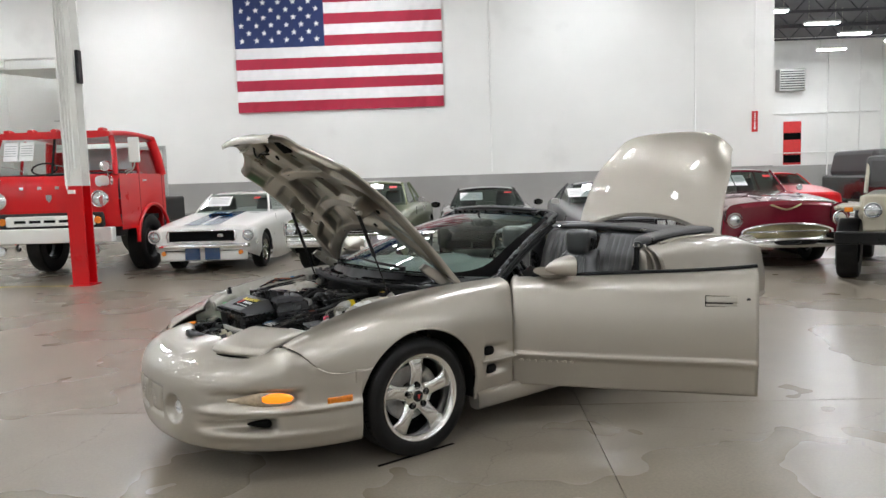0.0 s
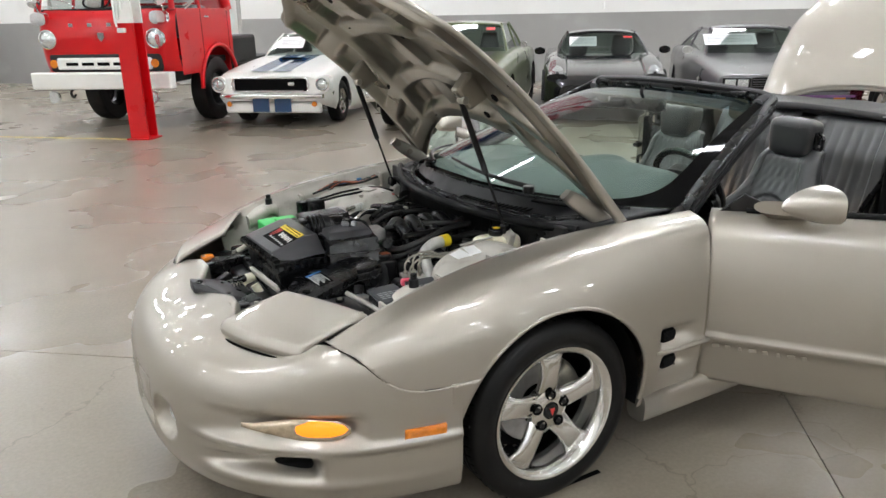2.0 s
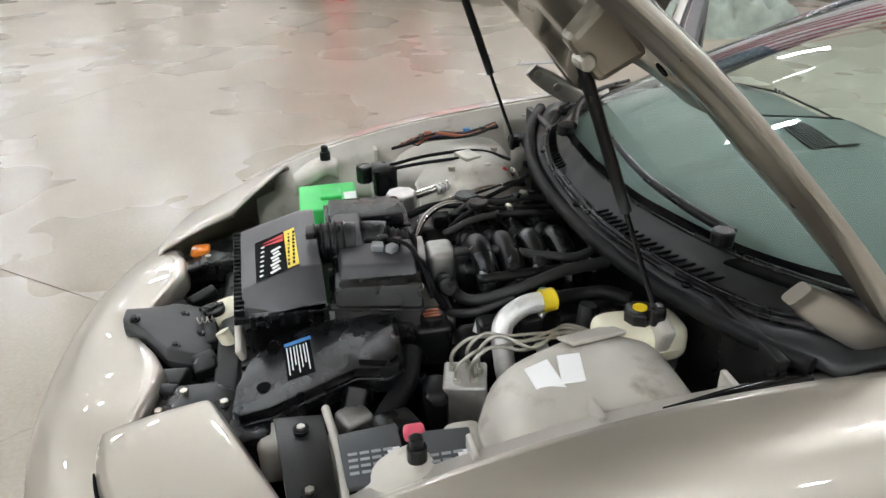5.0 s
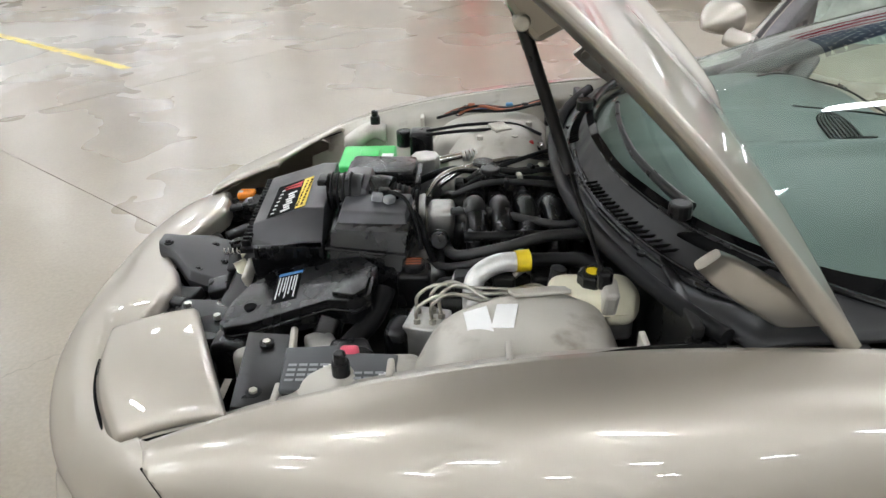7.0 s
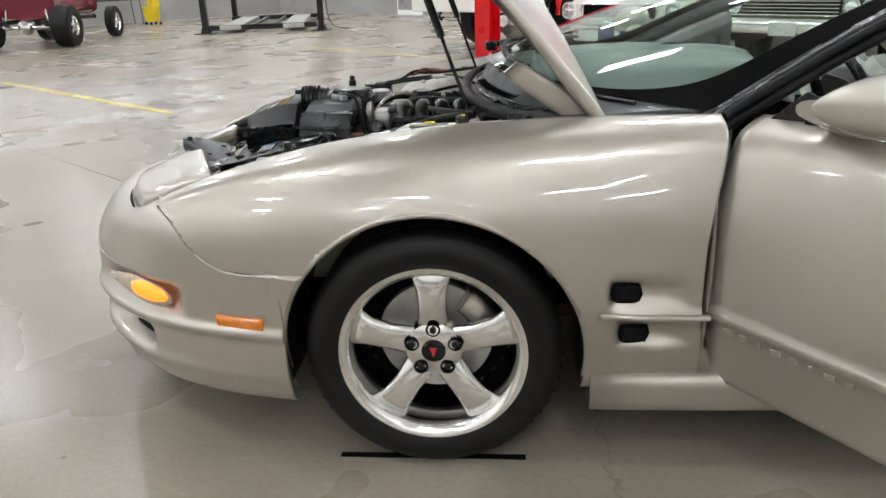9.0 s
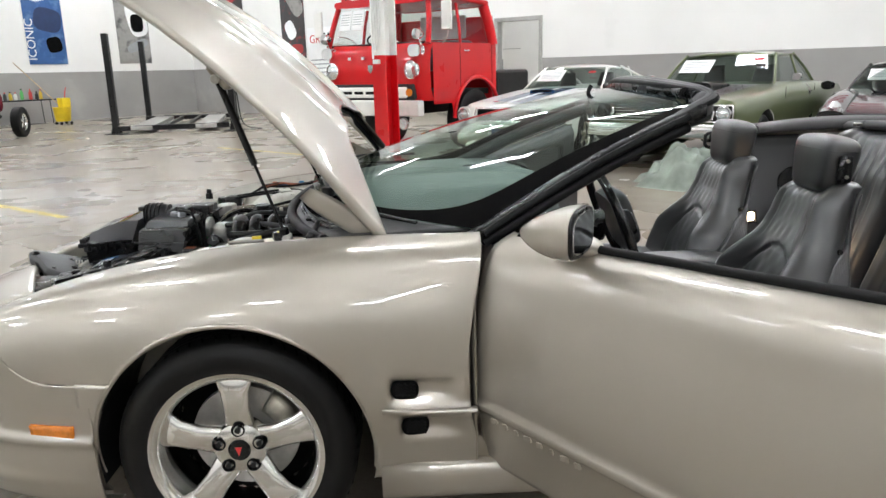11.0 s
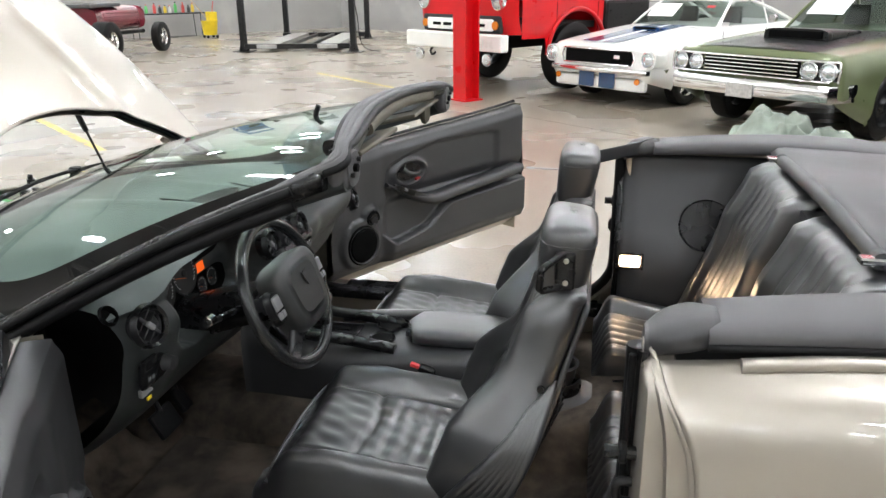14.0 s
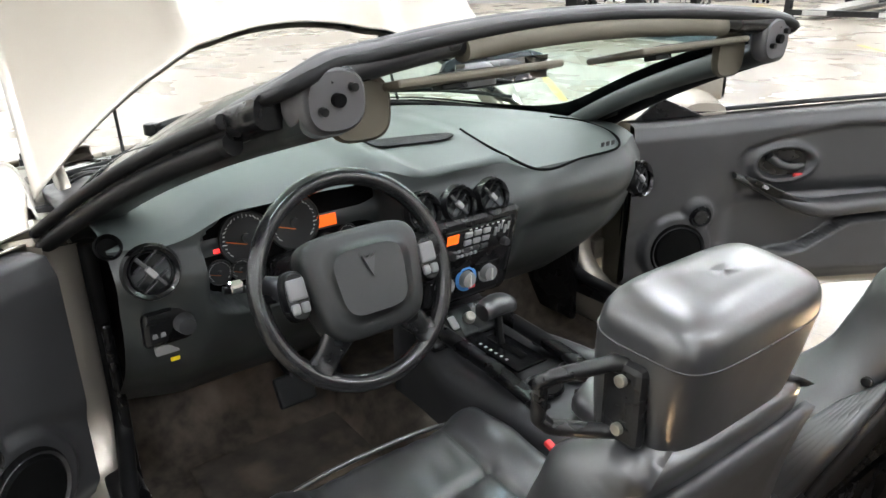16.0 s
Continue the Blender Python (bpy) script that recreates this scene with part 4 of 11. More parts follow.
# pop-up lamp covers
for s in (-1, 1):
    quad = {"fi": (-0.945, 0.352), "ri": (-0.72, 0.395), "ro": (-0.568, 0.724), "fo": (-0.79, 0.702)}
    P = []
    for u in np.linspace(0, 1, 26):
        row = []
        for v in np.linspace(0, 1, 26):
            x = (1 - u) * ((1 - v) * quad["fi"][0] + v * quad["fo"][0]) + u * ((1 - v) * quad["ri"][0] + v * quad["ro"][0])
            y = (1 - u) * ((1 - v) * quad["fi"][1] + v * quad["fo"][1]) + u * ((1 - v) * quad["ri"][1] + v * quad["ro"][1])
            bow = -0.03 * math.sin(math.pi * v) * (1 - u)
            z = 0.672 + 0.082 * u + 0.005 * math.sin(math.pi * v) + 0.006 * math.sin(math.pi * u) - 0.026 * (1 - ss(0.0, 0.10, u)) - 0.012 * (1 - ss(0, 0.05, v)) - 0.012 * (1 - ss(1, 0.95, v)) - 0.01 * ss(0.95, 1.0, u)
            row.append((x + bow, s * y, z))
        P.append(row)
    cv = part("lamp_cover", grid(np.array(P), flip=s < 0), M_PEWTER, car, "closed pop-up headlamp cover in body colour")
    solid(cv, 0.012)
    A_ = np.array(P)
    part("cover_gap", tube([A_[0, j] + (-0.004, 0, -0.010) for j in range(0, 26, 2)] + [A_[j, -1] + (0, s * 0.002, -0.012) for j in range(3, 26, 3)], 0.004, 8, 90), M_INK_SHADE, cv)
    for k in range(6):                             # raised maker's letters, kept as plain bars
        part("embossed_bar", box((0.008, 0.02, 0.003), (-0.87 + 0.028 * k, s * (0.47 + 0.03 * k), 0.681), 0.001, m=Matrix.Rotation(s * radians(40), 4, "Z")), M_PEWTER, cv)

# fender side vents behind the front wheels
for s in (-1, 1):
    v = thing("side_vent", "twin louvre vent with dark mesh", "", parent=car)
    skin = lambda x, z: float(np.interp(-z, -section(x, 0.2, 90)[:, 1], section(x, 0.2, 90)[:, 0]))
    for zc, x0, dz in ((0.512, 0.425, 1), (0.398, 0.45, -1)):
        rows = [((x0 + 0.074 * t, s * (skin(x0 + 0.074 * t, zc) - 0.010 - 0.004 * t), zc - 0.003 * dz * t), 0.010, 0.004 + 0.0235 * (1 - abs(2 * t - 1) ** 4) ** 0.5) for t in np.linspace(0, 1, 18)]
        mo = part("mesh_mouth", loft(rows, 20, 2.6), M_INK_SHADE, v, "dark vent mouth")
        for k in range(7):
            for j in range(4):
                part("mesh_bar", box((0.006, 0.002, 0.006), (x0 + 0.014 + 0.008 * k, s * (skin(x0 + 0.05, zc) - 0.0005), zc - 0.015 + 0.0095 * j + 0.004 * (k % 2)), 0.0, m=Matrix.Rotation(radians(45), 4, "Y")), M_RUBBER, mo)
    rows = [((x, s * (skin(x, 0.455) + 0.010), 0.455), 0.014 * min(1, (x - 0.39) / 0.1), 0.008) for x in np.linspace(0.4, 0.652, 12)]
    part("vent_blade", loft(rows, 14, 2.2), M_PEWTER, v)

# ---- hood, hinged at the windscreen and raised on two struts ----
HX, HZ, HOPEN, HOOD_X = 0.42, 0.885, 51.5, -0.885


def hood_half(x):
    """Half width of the hood: narrow between the lamp covers, full behind them."""
    return float(np.interp(x, [-0.955, -0.91, -0.74, -0.70, -0.56, -0.3, 0.0, 0.42], [0.24, 0.335, 0.385, 0.43, 0.715, 0.722, 0.725, 0.74]))


def hood_z(x, y):
    base = float(ZI(max(x, -0.6)) if x > -0.6 else 0.742 + (x + 0.6) * 0.22)
    w = max(0.3, hood_half(x))
    z = base + (0.075 * (1 - (abs(y) / 0.74) ** 2.6)) * ss(-1.5, -0.3, x)
    z += 0.022 * np.exp(-(((abs(y) - 0.30) / 0.05) ** 2)) * ss(-1.0, -0.7, x) * ss(0.35, 0.0, x)      # two long ridges
    z += 0.008 * ss(0.27, 0.16, abs(y)) * ss(-1.1, -0.6, x) * ss(0.3, -0.1, x)
    z -= 0.045 * ss(-0.79, -0.885, x)
    return float(z)


def hood_rear(y):
    return 0.06 + 0.36 * (abs(y) / 0.74) ** 2


H_M = Matrix.Translation((HX, 0, HZ)) @ Matrix.Rotation(radians(HOPEN), 4, "Y") @ Matrix.Translation((-HX, 0, -HZ))


def hood_grid(nu, nv, dz, inset=0.0, bumps=None):
    P = []
    for u in np.linspace(0, 1, nu):
        row = []
        for v in np.linspace(-1, 1, nv):
            xa = HOOD_X + (0.42 - HOOD_X) * u
            hw = hood_half(xa) - inset
            y = v * hw
            x = HOOD_X + inset + (hood_rear(y) - inset - HOOD_X - inset) * u + 0.05 * (v * v) * (1 - u) * 0.6
            hw = hood_half(x) - inset
            y = v * hw
            z = hood_z(x, y) - dz
            if bumps:
                z += bumps(x, y, u, v)
            row.append((x, y, z))
        P.append(row)
    return np.array(P)


hood = part("hood", grid(hood_grid(90, 70, 0.0), flip=True), M_PEWTER, car, "raised pewter hood with long ridges", m=H_M)
solid(hood, 0.004, 1.0)


def inner_form(x, y, u, v):
    """Pressed ribs of the inner panel: deep pockets between a rim, a centre bow and cross members."""
    a = abs(y)
    rim = ss(0.86, 0.895, abs(v)) + ss(0.12, 0.05, u) + ss(0.9, 0.95, u)
    spine = ss(0.075, 0.055, a)
    leg = np.exp(-(((a - (0.3 + 0.12 * u)) / 0.04) ** 12))
    cross = np.exp(-(((u - 0.42) / 0.05) ** 10)) + np.exp(-(((u - 0.72 - 0.1 * a) / 0.045) ** 10))
    edge = 1 - 0.72 * float(ss(0.915, 0.985, abs(v)))          # the rim thins towards its hem
    return 0.026 - 0.04 * edge * min(1.0, float(max(rim, leg, cross, 0.7 * spine)))


part("inner_panel", grid(hood_grid(130, 110, 0.031, 0.010, inner_form)), M_PEWTER_SHADE, hood, "pressed inner hood panel with ribs and pockets")
E_ = hood_grid(90, 41, 0.0)
for s, j in ((-1, 0), (1, -1)):
    P = []
    for u, p in zip(np.linspace(0, 1, 90), E_[:, j]):
        deep = 0.016 + 0.014 * float(ss(0.7, 0.95, u))
        P.append([p, p + (0, s * 0.003, -0.3 * deep), p + (0, s * 0.002, -0.7 * deep), p + (0, -s * 0.006, -deep), p + (0, -s * 0.02, -deep - 0.002)])
    part("side_flange", grid(np.array(P), flip=s < 0), M_PEWTER, hood, "painted side wall of the hood")
part("nose_flange", grid(np.array([[p, p + (-0.006, 0, -0.014), p + (-0.004, 0, -0.04), p + (0.02, 0, -0.054)] for p in E_[0]]), flip=True), M_PEWTER, hood, "painted front wall of the hood")
rim = [tuple(p) for p in hood_grid(90, 3, 0.010, 0.003)[:, 0]]
rim2 = [tuple(p) for p in hood_grid(90, 3, 0.010, 0.003)[:, 2]]
for r_ in (rim, rim2):
    part("hem", tube(r_[::3], 0.006, 8, 60), M_PEWTER, hood)
part("rear_seal", tube([(hood_rear(y) - 0.03, y, hood_z(hood_rear(y), y) - 0.035) for y in np.linspace(-0.66, 0.66, 24)], 0.009, 8, 60), M_RUBBER, hood, "black rubber seal")
part("front_seal", tube([(-0.84, y, hood_z(-0.84, y) - 0.04) for y in np.linspace(-0.28, 0.28, 10)], 0.01, 8, 30), M_RUBBER, hood)
part("latch_box", box((0.10, 0.17, 0.06), (-0.815, 0, hood_z(-0.815, 0) - 0.06), 0.018, 3, taper=(1.25, 1.2)), M_PEWTER_SHADE, hood, "pressed box round the latch")
part("latch_striker", tube([(-0.82, -0.03, hood_z(-0.82, 0) - 0.08), (-0.82, -0.03, hood_z(-0.82, 0) - 0.125), (-0.82, 0.03, hood_z(-0.82, 0) - 0.125), (-0.82, 0.03, hood_z(-0.82, 0) - 0.08)], 0.005, 8, straight=True), M_STEEL, hood, "steel latch loop")
part("safety_hook", tube([(-0.76, -0.02, hood_z(-0.76, 0) - 0.05), (-0.75, -0.05, hood_z(-0.76, 0) - 0.12), (-0.79, -0.09, hood_z(-0.76, 0) - 0.13), (-0.82, -0.07, hood_z(-0.76, 0) - 0.10)], 0.006, 8, 24), M_SATIN, hood, "black safety hook")
part("hook_base", box((0.05, 0.07, 0.03), (-0.755, -0.02, hood_z(-0.755, 0) - 0.05), 0.008), M_SATIN, hood)
for y in (-0.16, 0.16):
    part("scoop_mouth", loft([((-0.80 + 0.06 * k, y, hood_z(-0.78, y) + 0.001 + 0.006 * k), 0.06, 0.008) for k in range(3)], 18, 3), M_INK_SHADE, hood, "dark ram intake mouth")
for k, (x, y) in enumerate([(-0.5, 0.18), (-0.45, -0.2), (-0.1, 0.45), (-0.15, -0.46), (0.05, 0.2), (0.0, -0.22), (-0.66, 0.0)]):
    part("form_hole", cyl(0.016, 0.004, (x, y, hood_z(x, y) - 0.042), 16), M_INK_SHADE, hood)
for s in (-1, 1):
    hg = part("hood_hinge", loft([((0.19 + 0.24 * t, s * 0.672, 0.782 + 0.075 * t), 0.014, 0.033 - 0.012 * abs(2 * t - 1) ** 3) for t in np.linspace(0, 1, 9)], 18, 4), M_PEWTER, hood, "painted hood hinge arm")
    for dx in (0.215, 0.29):
        part("hinge_bolt", cyl(0.014, 0.02, (dx, s * 0.652 if s > 0 else s * 0.652 - 0.03, 0.79 + 0.3 * (dx - 0.215)), 14, 0.003, m=AX["y"]), M_PEWTER_SHADE, hg)

# gas struts between the bay and the hood
for s in (-1, 1):
    foot = Vector((0.09, s * 0.465, 0.845))
    head = H_M @ Vector((-0.228, s * 0.442, 0.764))
    mid = foot.lerp(head, 0.45)
    st = part("gas_strut", tube([mid, mid.lerp(head, 0.5), head], 0.011, 12, 6), M_SATIN, car, "black gas strut")
    part("rod", tube([foot, foot.lerp(mid, 0.5), mid], 0.005, 8, 6), M_GLOSSBLACK, st)
    part("end_joint", box((0.03, 0.03, 0.04), foot, 0.008), M_BLACKPL, st)
    part("hood_bracket", box((0.09, 0.05, 0.085), head + Vector((0.03, 0, 0.024)), 0.012, m=Matrix.Rotation(radians(51.5), 4, "Y"), taper=(1.3, 1.2)), M_PEWTER_SHADE, st)
    part("ball_joint", cyl(0.014, 0.04, head + Vector((0, -0.035, 0)), 14, 0.004, m=AX["y"]), M_STEEL, st)

# ---- cowl and windscreen ----
WB = spl((0.0, 0.13), (0.25, 0.165), (0.5, 0.30), (0.64, 0.475), (0.74, 0.68))
WBZ = spl((0.0, 0.955), (0.5, 0.932), (0.74, 0.892))


def glass_xyz(u, v):
    """Windscreen surface: u across -1..1, v from the base 0 to the header 1."""
    yb, yt = u * 0.735, u * 0.535
    xb, zb = float(WB(abs(yb))), float(WBZ(abs(yb)))
    xt, zt = 1.285 + 0.10 * abs(u) ** 2.2, 1.25 - 0.03 * u * u
    x, y, z = xb + (xt - xb) * v, yb + (yt - yb) * v, zb + (zt - zb) * v
    z += 0.045 * math.sin(math.pi * v) * (1 - 0.5 * abs(u) ** 3)
    return x, y, z


P = np.array([[glass_xyz(u, v) for v in np.linspace(0, 1, 40)] for u in np.linspace(-1, 1, 110)])
ws = part("windscreen", grid(P, flip=True), M_GLASS, car, "laminated windscreen with a black border")
ws.visible_shadow = False


def glass_band(pts, inner, lift):
    """A strip that follows the glass, between two lists of (u, v), lifted off it along z."""
    P = []
    for (a, b), (c, d) in zip(pts, inner):
        P.append([np.array(glass_xyz(a + (c - a) * t, b + (d - b) * t)) + (0, 0, lift) for t in np.linspace(0, 1, 9)])
    return grid(np.array(P))


us = np.linspace(-1, 1, 60)
# black enamel border: the glass edge outside, a rounded opening inside
rim = [(-1, v) for v in np.linspace(1, 0.02, 50)] + [(u, 0.0) for u in np.linspace(-1, 1, 120)] + [(1, v) for v in np.linspace(0.02, 1, 50)]
hole = []
for u, v in rim:
    du, dv = u / 0.945, (v - 0.66) / 0.645
    k = 1 / (abs(du) ** 10 + abs(dv) ** 10) ** 0.1
    hole.append((u * k, 0.66 + (v - 0.66) * k) if v < 0.66 else (u * 0.945, v))
M_ENAMEL = mat("black_enamel", (0.004, 0.004, 0.0045), 0.04, 0, 0, 0.05, 8, spec=0.15)
part("enamel_band", glass_band(rim, hole, 0.003), M_ENAMEL, ws, "black enamel border of the glass")
part("shade_band", glass_band([(u, 1.0) for u in us], [(u, 0.84 + 0.02 * abs(u)) for u in us], -0.011), glass("shade_band_glass", (0.3, 0.42, 0.55)), ws, "dark blue sun shade band").visible_shadow = False
part("number_bar", box((0.02, 0.1, 0.002), (0.475, -0.47, 0.936), m=Matrix.Rotation(radians(57), 4, "Z") @ Matrix.Rotation(radians(15), 4, "X")), M_PAPER, ws, "white label bar on the dash edge")

# A-pillars and header
for s in (-1, 1):
    rows = []
    for v in np.linspace(-0.06, 0.955, 26):
        p = np.array(glass_xyz(s, min(max(v, 0), 1)))
        if v < 0:
            p = p + (v * 0.7, 0, v * 0.3)
        if v > 1:
            p = p + ((v - 1) * 0.7, 0, (v - 1) * 0.3)
        rows.append((p + (0.004, s * 0.022, -0.014), 0.03, 0.024))
    pl = part("a_pillar", loft(rows, 18, 3.0), M_BLACKPL, car, "black windscreen pillar")
    for dy, dz, r_ in ((0.052, 0.004, 0.011), (0.042, -0.026, 0.016)):
        part("weather_strip", tube([r0[0] + np.array((0, s * dy - s * 0.02, dz)) for r0 in rows[2::3]], r_, 10, 40), M_RUBBER, pl, "rubber weather strip")
    rows2 = [(np.array(glass_xyz(s * 0.95, v)) + (0.03, 0, -0.035), 0.04, 0.026) for v in np.linspace(0.06, 0.98, 14)]
    part("pillar_trim", loft(rows2, 18, 2.5), M_VINYL_SHADE, pl, "smooth vinyl pillar trim")
rows = [(np.array(glass_xyz(u, 1.0)) + (0.022 - 0.035 * abs(u) ** 5, 0, 0.006), 0.034 - 0.008 * abs(u) ** 5, 0.018, (1, 0, 0.1), (-0.1, 0, 1)) for u in np.linspace(-0.95, 0.95, 40)]
hd = part("header_rail", loft(rows, 16, 3), M_BLACKPL, car, "black windscreen header rail")
for k, (dx, dz) in enumerate(((-0.006, 0.020), (0.008, 0.026), (0.023, 0.029), (0.038, 0.027), (0.053, 0.02))):
    over = [np.array(glass_xyz(u, 1.0)) + (dx * (1 - 0.85 * abs(u) ** 5) - 0.012 * abs(u) ** 5, 0, dz) for u in np.linspace(-0.94, 0.94, 20)]
    down = lambda s_: [np.array(glass_xyz(s_, v)) + (dx * 0.55 * (v - 0.72) / 0.28, s_ * (0.006 + 0.03 * (1 - v) / 0.28 + 0.003 * k), dz * (v - 0.76) / 0.24 - 0.006) for v in (0.98, 0.9, 0.8)]
    part("seal_ridge", tube(down(-1)[::-1] + over + down(1), 0.0095, 8, 90), M_CANVAS if k in (1, 2, 3) else M_RUBBER, hd, "grooved rubber seal")
rows = [(np.array(glass_xyz(u, 1.0)) + (0.05 - 0.03 * abs(u) ** 2, 0, -0.001), 0.024, 0.027) for u in np.linspace(-0.5, 0.66, 24)]
part("header_pad", loft([(c, 1, 1, (0.02, 0, 0.003), (-0.003, 0, 0.017)) for c, _, _ in rows], 16, 2.4), mat("olive_grey_trim", (0.10, 0.088, 0.064), 0.7, bump=0.15, bump_scale=700), hd, "padded grey-brown header trim")
for s in (-1, 1):
    p = np.array(glass_xyz(s, 1.0))
    bk = part("header_latch", loft([((1.335 + 0.062 * t, s * (0.522 - 0.02 * t), 1.203), 0.052 * (1 - 0.25 * t**8) * (0.45 + 0.55 * ss(0, 0.55, t)), 0.046 * (1 - 0.2 * t**8) * (0.45 + 0.55 * ss(0, 0.55, t))) for t in np.linspace(0, 1, 16)], 28, 2.6), M_CANVAS, hd, "grey plastic latch cap with screws")
    part("latch_hole", cyl(0.009, 0.012, (1.394, s * 0.502, 1.205), 16, m=AX["x"]), M_INK_SHADE, bk)
    for dy, dz in ((-0.022, -0.012), (0.022, 0.014)):
        part("screw", cyl(0.0055, 0.012, (1.394, s * 0.502 + dy, 1.205 + dz), 10, m=AX["x"]), M_SATIN, bk)
    part("top_latch", loft([((1.335 - 0.01 * t, s * (0.47 - 0.14 * t), 1.238 + 0.008 * t), 0.02 - 0.006 * math.sin(math.pi * t), 0.018 - 0.006 * math.sin(math.pi * t), (1, 0, 0), (0, 0, 1)) for t in np.linspace(0, 1, 8)], 14, 2.6), M_BLACKPL, hd, "black top latch lever")
    # visor folded near level, and its rounded end flap
    y0, y1 = (-0.40, -0.085) if s < 0 else (0.105, 0.43)
    vm = Matrix.Translation((1.315, (y0 + y1) / 2, 1.196)) @ Matrix.Rotation(radians(-13), 4, "Y")
    vz = part("sun_visor", box((0.135, y1 - y0, 0.012), (0, 0, 0), 0.005, 2), bpy.data.materials["olive_grey_trim"], car, "grey-brown sun visor folded back", m=vm)
    part("visor_mirror", box((0.07, 0.14, 0.003), (0.0, 0.0, 0.0075), 0.001), M_PANEL, vz)
    part("visor_clip", box((0.03, 0.05, 0.01), (-0.03, 0, -0.01), 0.003), M_BLACKPL, vz)
    part("end_flap", loft([((1.325 + 0.016 * t, s * 0.435, 1.178 - 0.004 * t), 0.05 * (1 - 0.12 * abs(2 * t - 1) ** 4), 0.045 * (1 - 0.12 * abs(2 * t - 1) ** 4)) for t in np.linspace(0, 1, 6)], 26, 3.2), bpy.data.materials["olive_grey_trim"], hd, "grey-brown padded corner flap")
q = np.array((1.166, -0.045, 1.174))
rm = part("rear_view_mirror", loft([(q + (0, y, 0), 0.022 * (1 - abs(y / 0.125) ** 6) ** 0.5 + 0.002, 0.027 * (1 - abs(y / 0.125) ** 6) ** 0.5 + 0.002, (1, 0, 0), (0, 0, 1)) for y in np.linspace(-0.124, 0.124, 20)], 18, 3), M_BLACKPL, car, "black interior mirror")
part("mirror_glass", box((0.002, 0.22, 0.042), q + (0.0235, 0, 0), 0.0), M_MIRROR, rm)
part("stem", tube([q + (-0.01, 0, 0.02), q + (-0.03, 0, 0.06), q + (-0.02, 0, 0.085)], 0.008, 8), M_BLACKPL, rm)

# cowl plenum of black plastic between hood and glass
P = []
for y in np.linspace(-0.72, 0.72, 80):
    a = abs(y)
    xf = 0.075 + 0.20 * (a / 0.72) ** 2.2
    xg, zg = float(WB(min(a, 0.735))), float(WBZ(min(a, 0.735)))
    row = []
    for t in np.linspace(0, 1, 14):
        x = xf + (xg + 0.02 - xf) * t
        z = 0.862 + 0.02 * ss(0, 0.12, t) + (zg - 0.885) * ss(0.1, 1, t) - 0.018 * math.sin(math.pi * min(1, t / 0.9)) * (a < 0.6) * ss(0.72, 0.5, a)
        row.append((x, y, z))
    P.append(row)
cowl = part("cowl_panel", grid(np.array(P), flip=False), M_COWL, car, "black plastic cowl with vent slots")
solid(cowl, 0.01, 1.0)
part("bay_seal", tube([(0.060 + 0.20 * (abs(y) / 0.72) ** 2.2, y, 0.868) for y in np.linspace(-0.69, 0.69, 30)], 0.016, 10, 90), M_RUBBER, cowl, "thick rubber seal of the engine bay")
def cowl_at(y, t):
    """A point of the cowl: t from the bay seal 0 to the glass 1."""
    k = int(np.argmin(np.abs(np.linspace(-0.72, 0.72, 80) - y)))
    A = np.array(P[k])
    return np.array([np.interp(t, np.linspace(0, 1, 14), A[:, c]) for c in range(3)])


for sgn in (-1, 1):
    for k in range(24):
        y = sgn * (0.13 + 0.0135 * k)
        p = cowl_at(y, 0.55)
        part("vent_slat", box((0.046, 0.0055, 0.005), p + (0, 0, 0.0015), 0.001, 1, m=Matrix.Rotation(radians(sgn * 14), 4, "Z") @ Matrix.Rotation(radians(-14), 4, "Y")), M_INK_SHADE, cowl)
    part("wiper_well", loft([(cowl_at(sgn * 0.5 + 0.06 * q, 0.8) + (0, 0, 0.004), 0.03, 0.006) for q in np.linspace(-1, 1, 6)], 14, 3, u=(1, 0, 0)), M_INK_SHADE, cowl)
for t, r_ in ((0.28, 0.006), (0.42, 0.004), (0.88, 0.006)):
    part("cowl_ridge", tube([cowl_at(y, t) + (0, 0, 0.002) for y in np.linspace(-0.66, 0.66, 26)], r_, 8, 90), M_BLACKPL, cowl)
for y in (-0.42, -0.05, 0.3):
    part("cowl_clip", cyl(0.009, 0.008, cowl_at(y, 0.2), 14, 0.002), M_BLACKPL, cowl)
for y0, y1 in ((-0.42, 0.12), (0.2, 0.62)):
    pts = [np.array(glass_xyz((y0 + (y1 - y0) * t) / 0.735, 0.03 + 0.05 * t)) + (-0.02, 0, 0.014) for t in np.linspace(0, 1, 8)]
    wp = part("wiper", tube(pts, 0.009, 8, 30, taper=lambda t: 1.2 - 0.6 * t), M_SATIN, cowl, "black wiper arm")
    part("wiper_pivot", cyl(0.022, 0.03, pts[0] - np.array((0.02, 0, 0.02)), 16, 0.005), M_BLACKPL, wp)

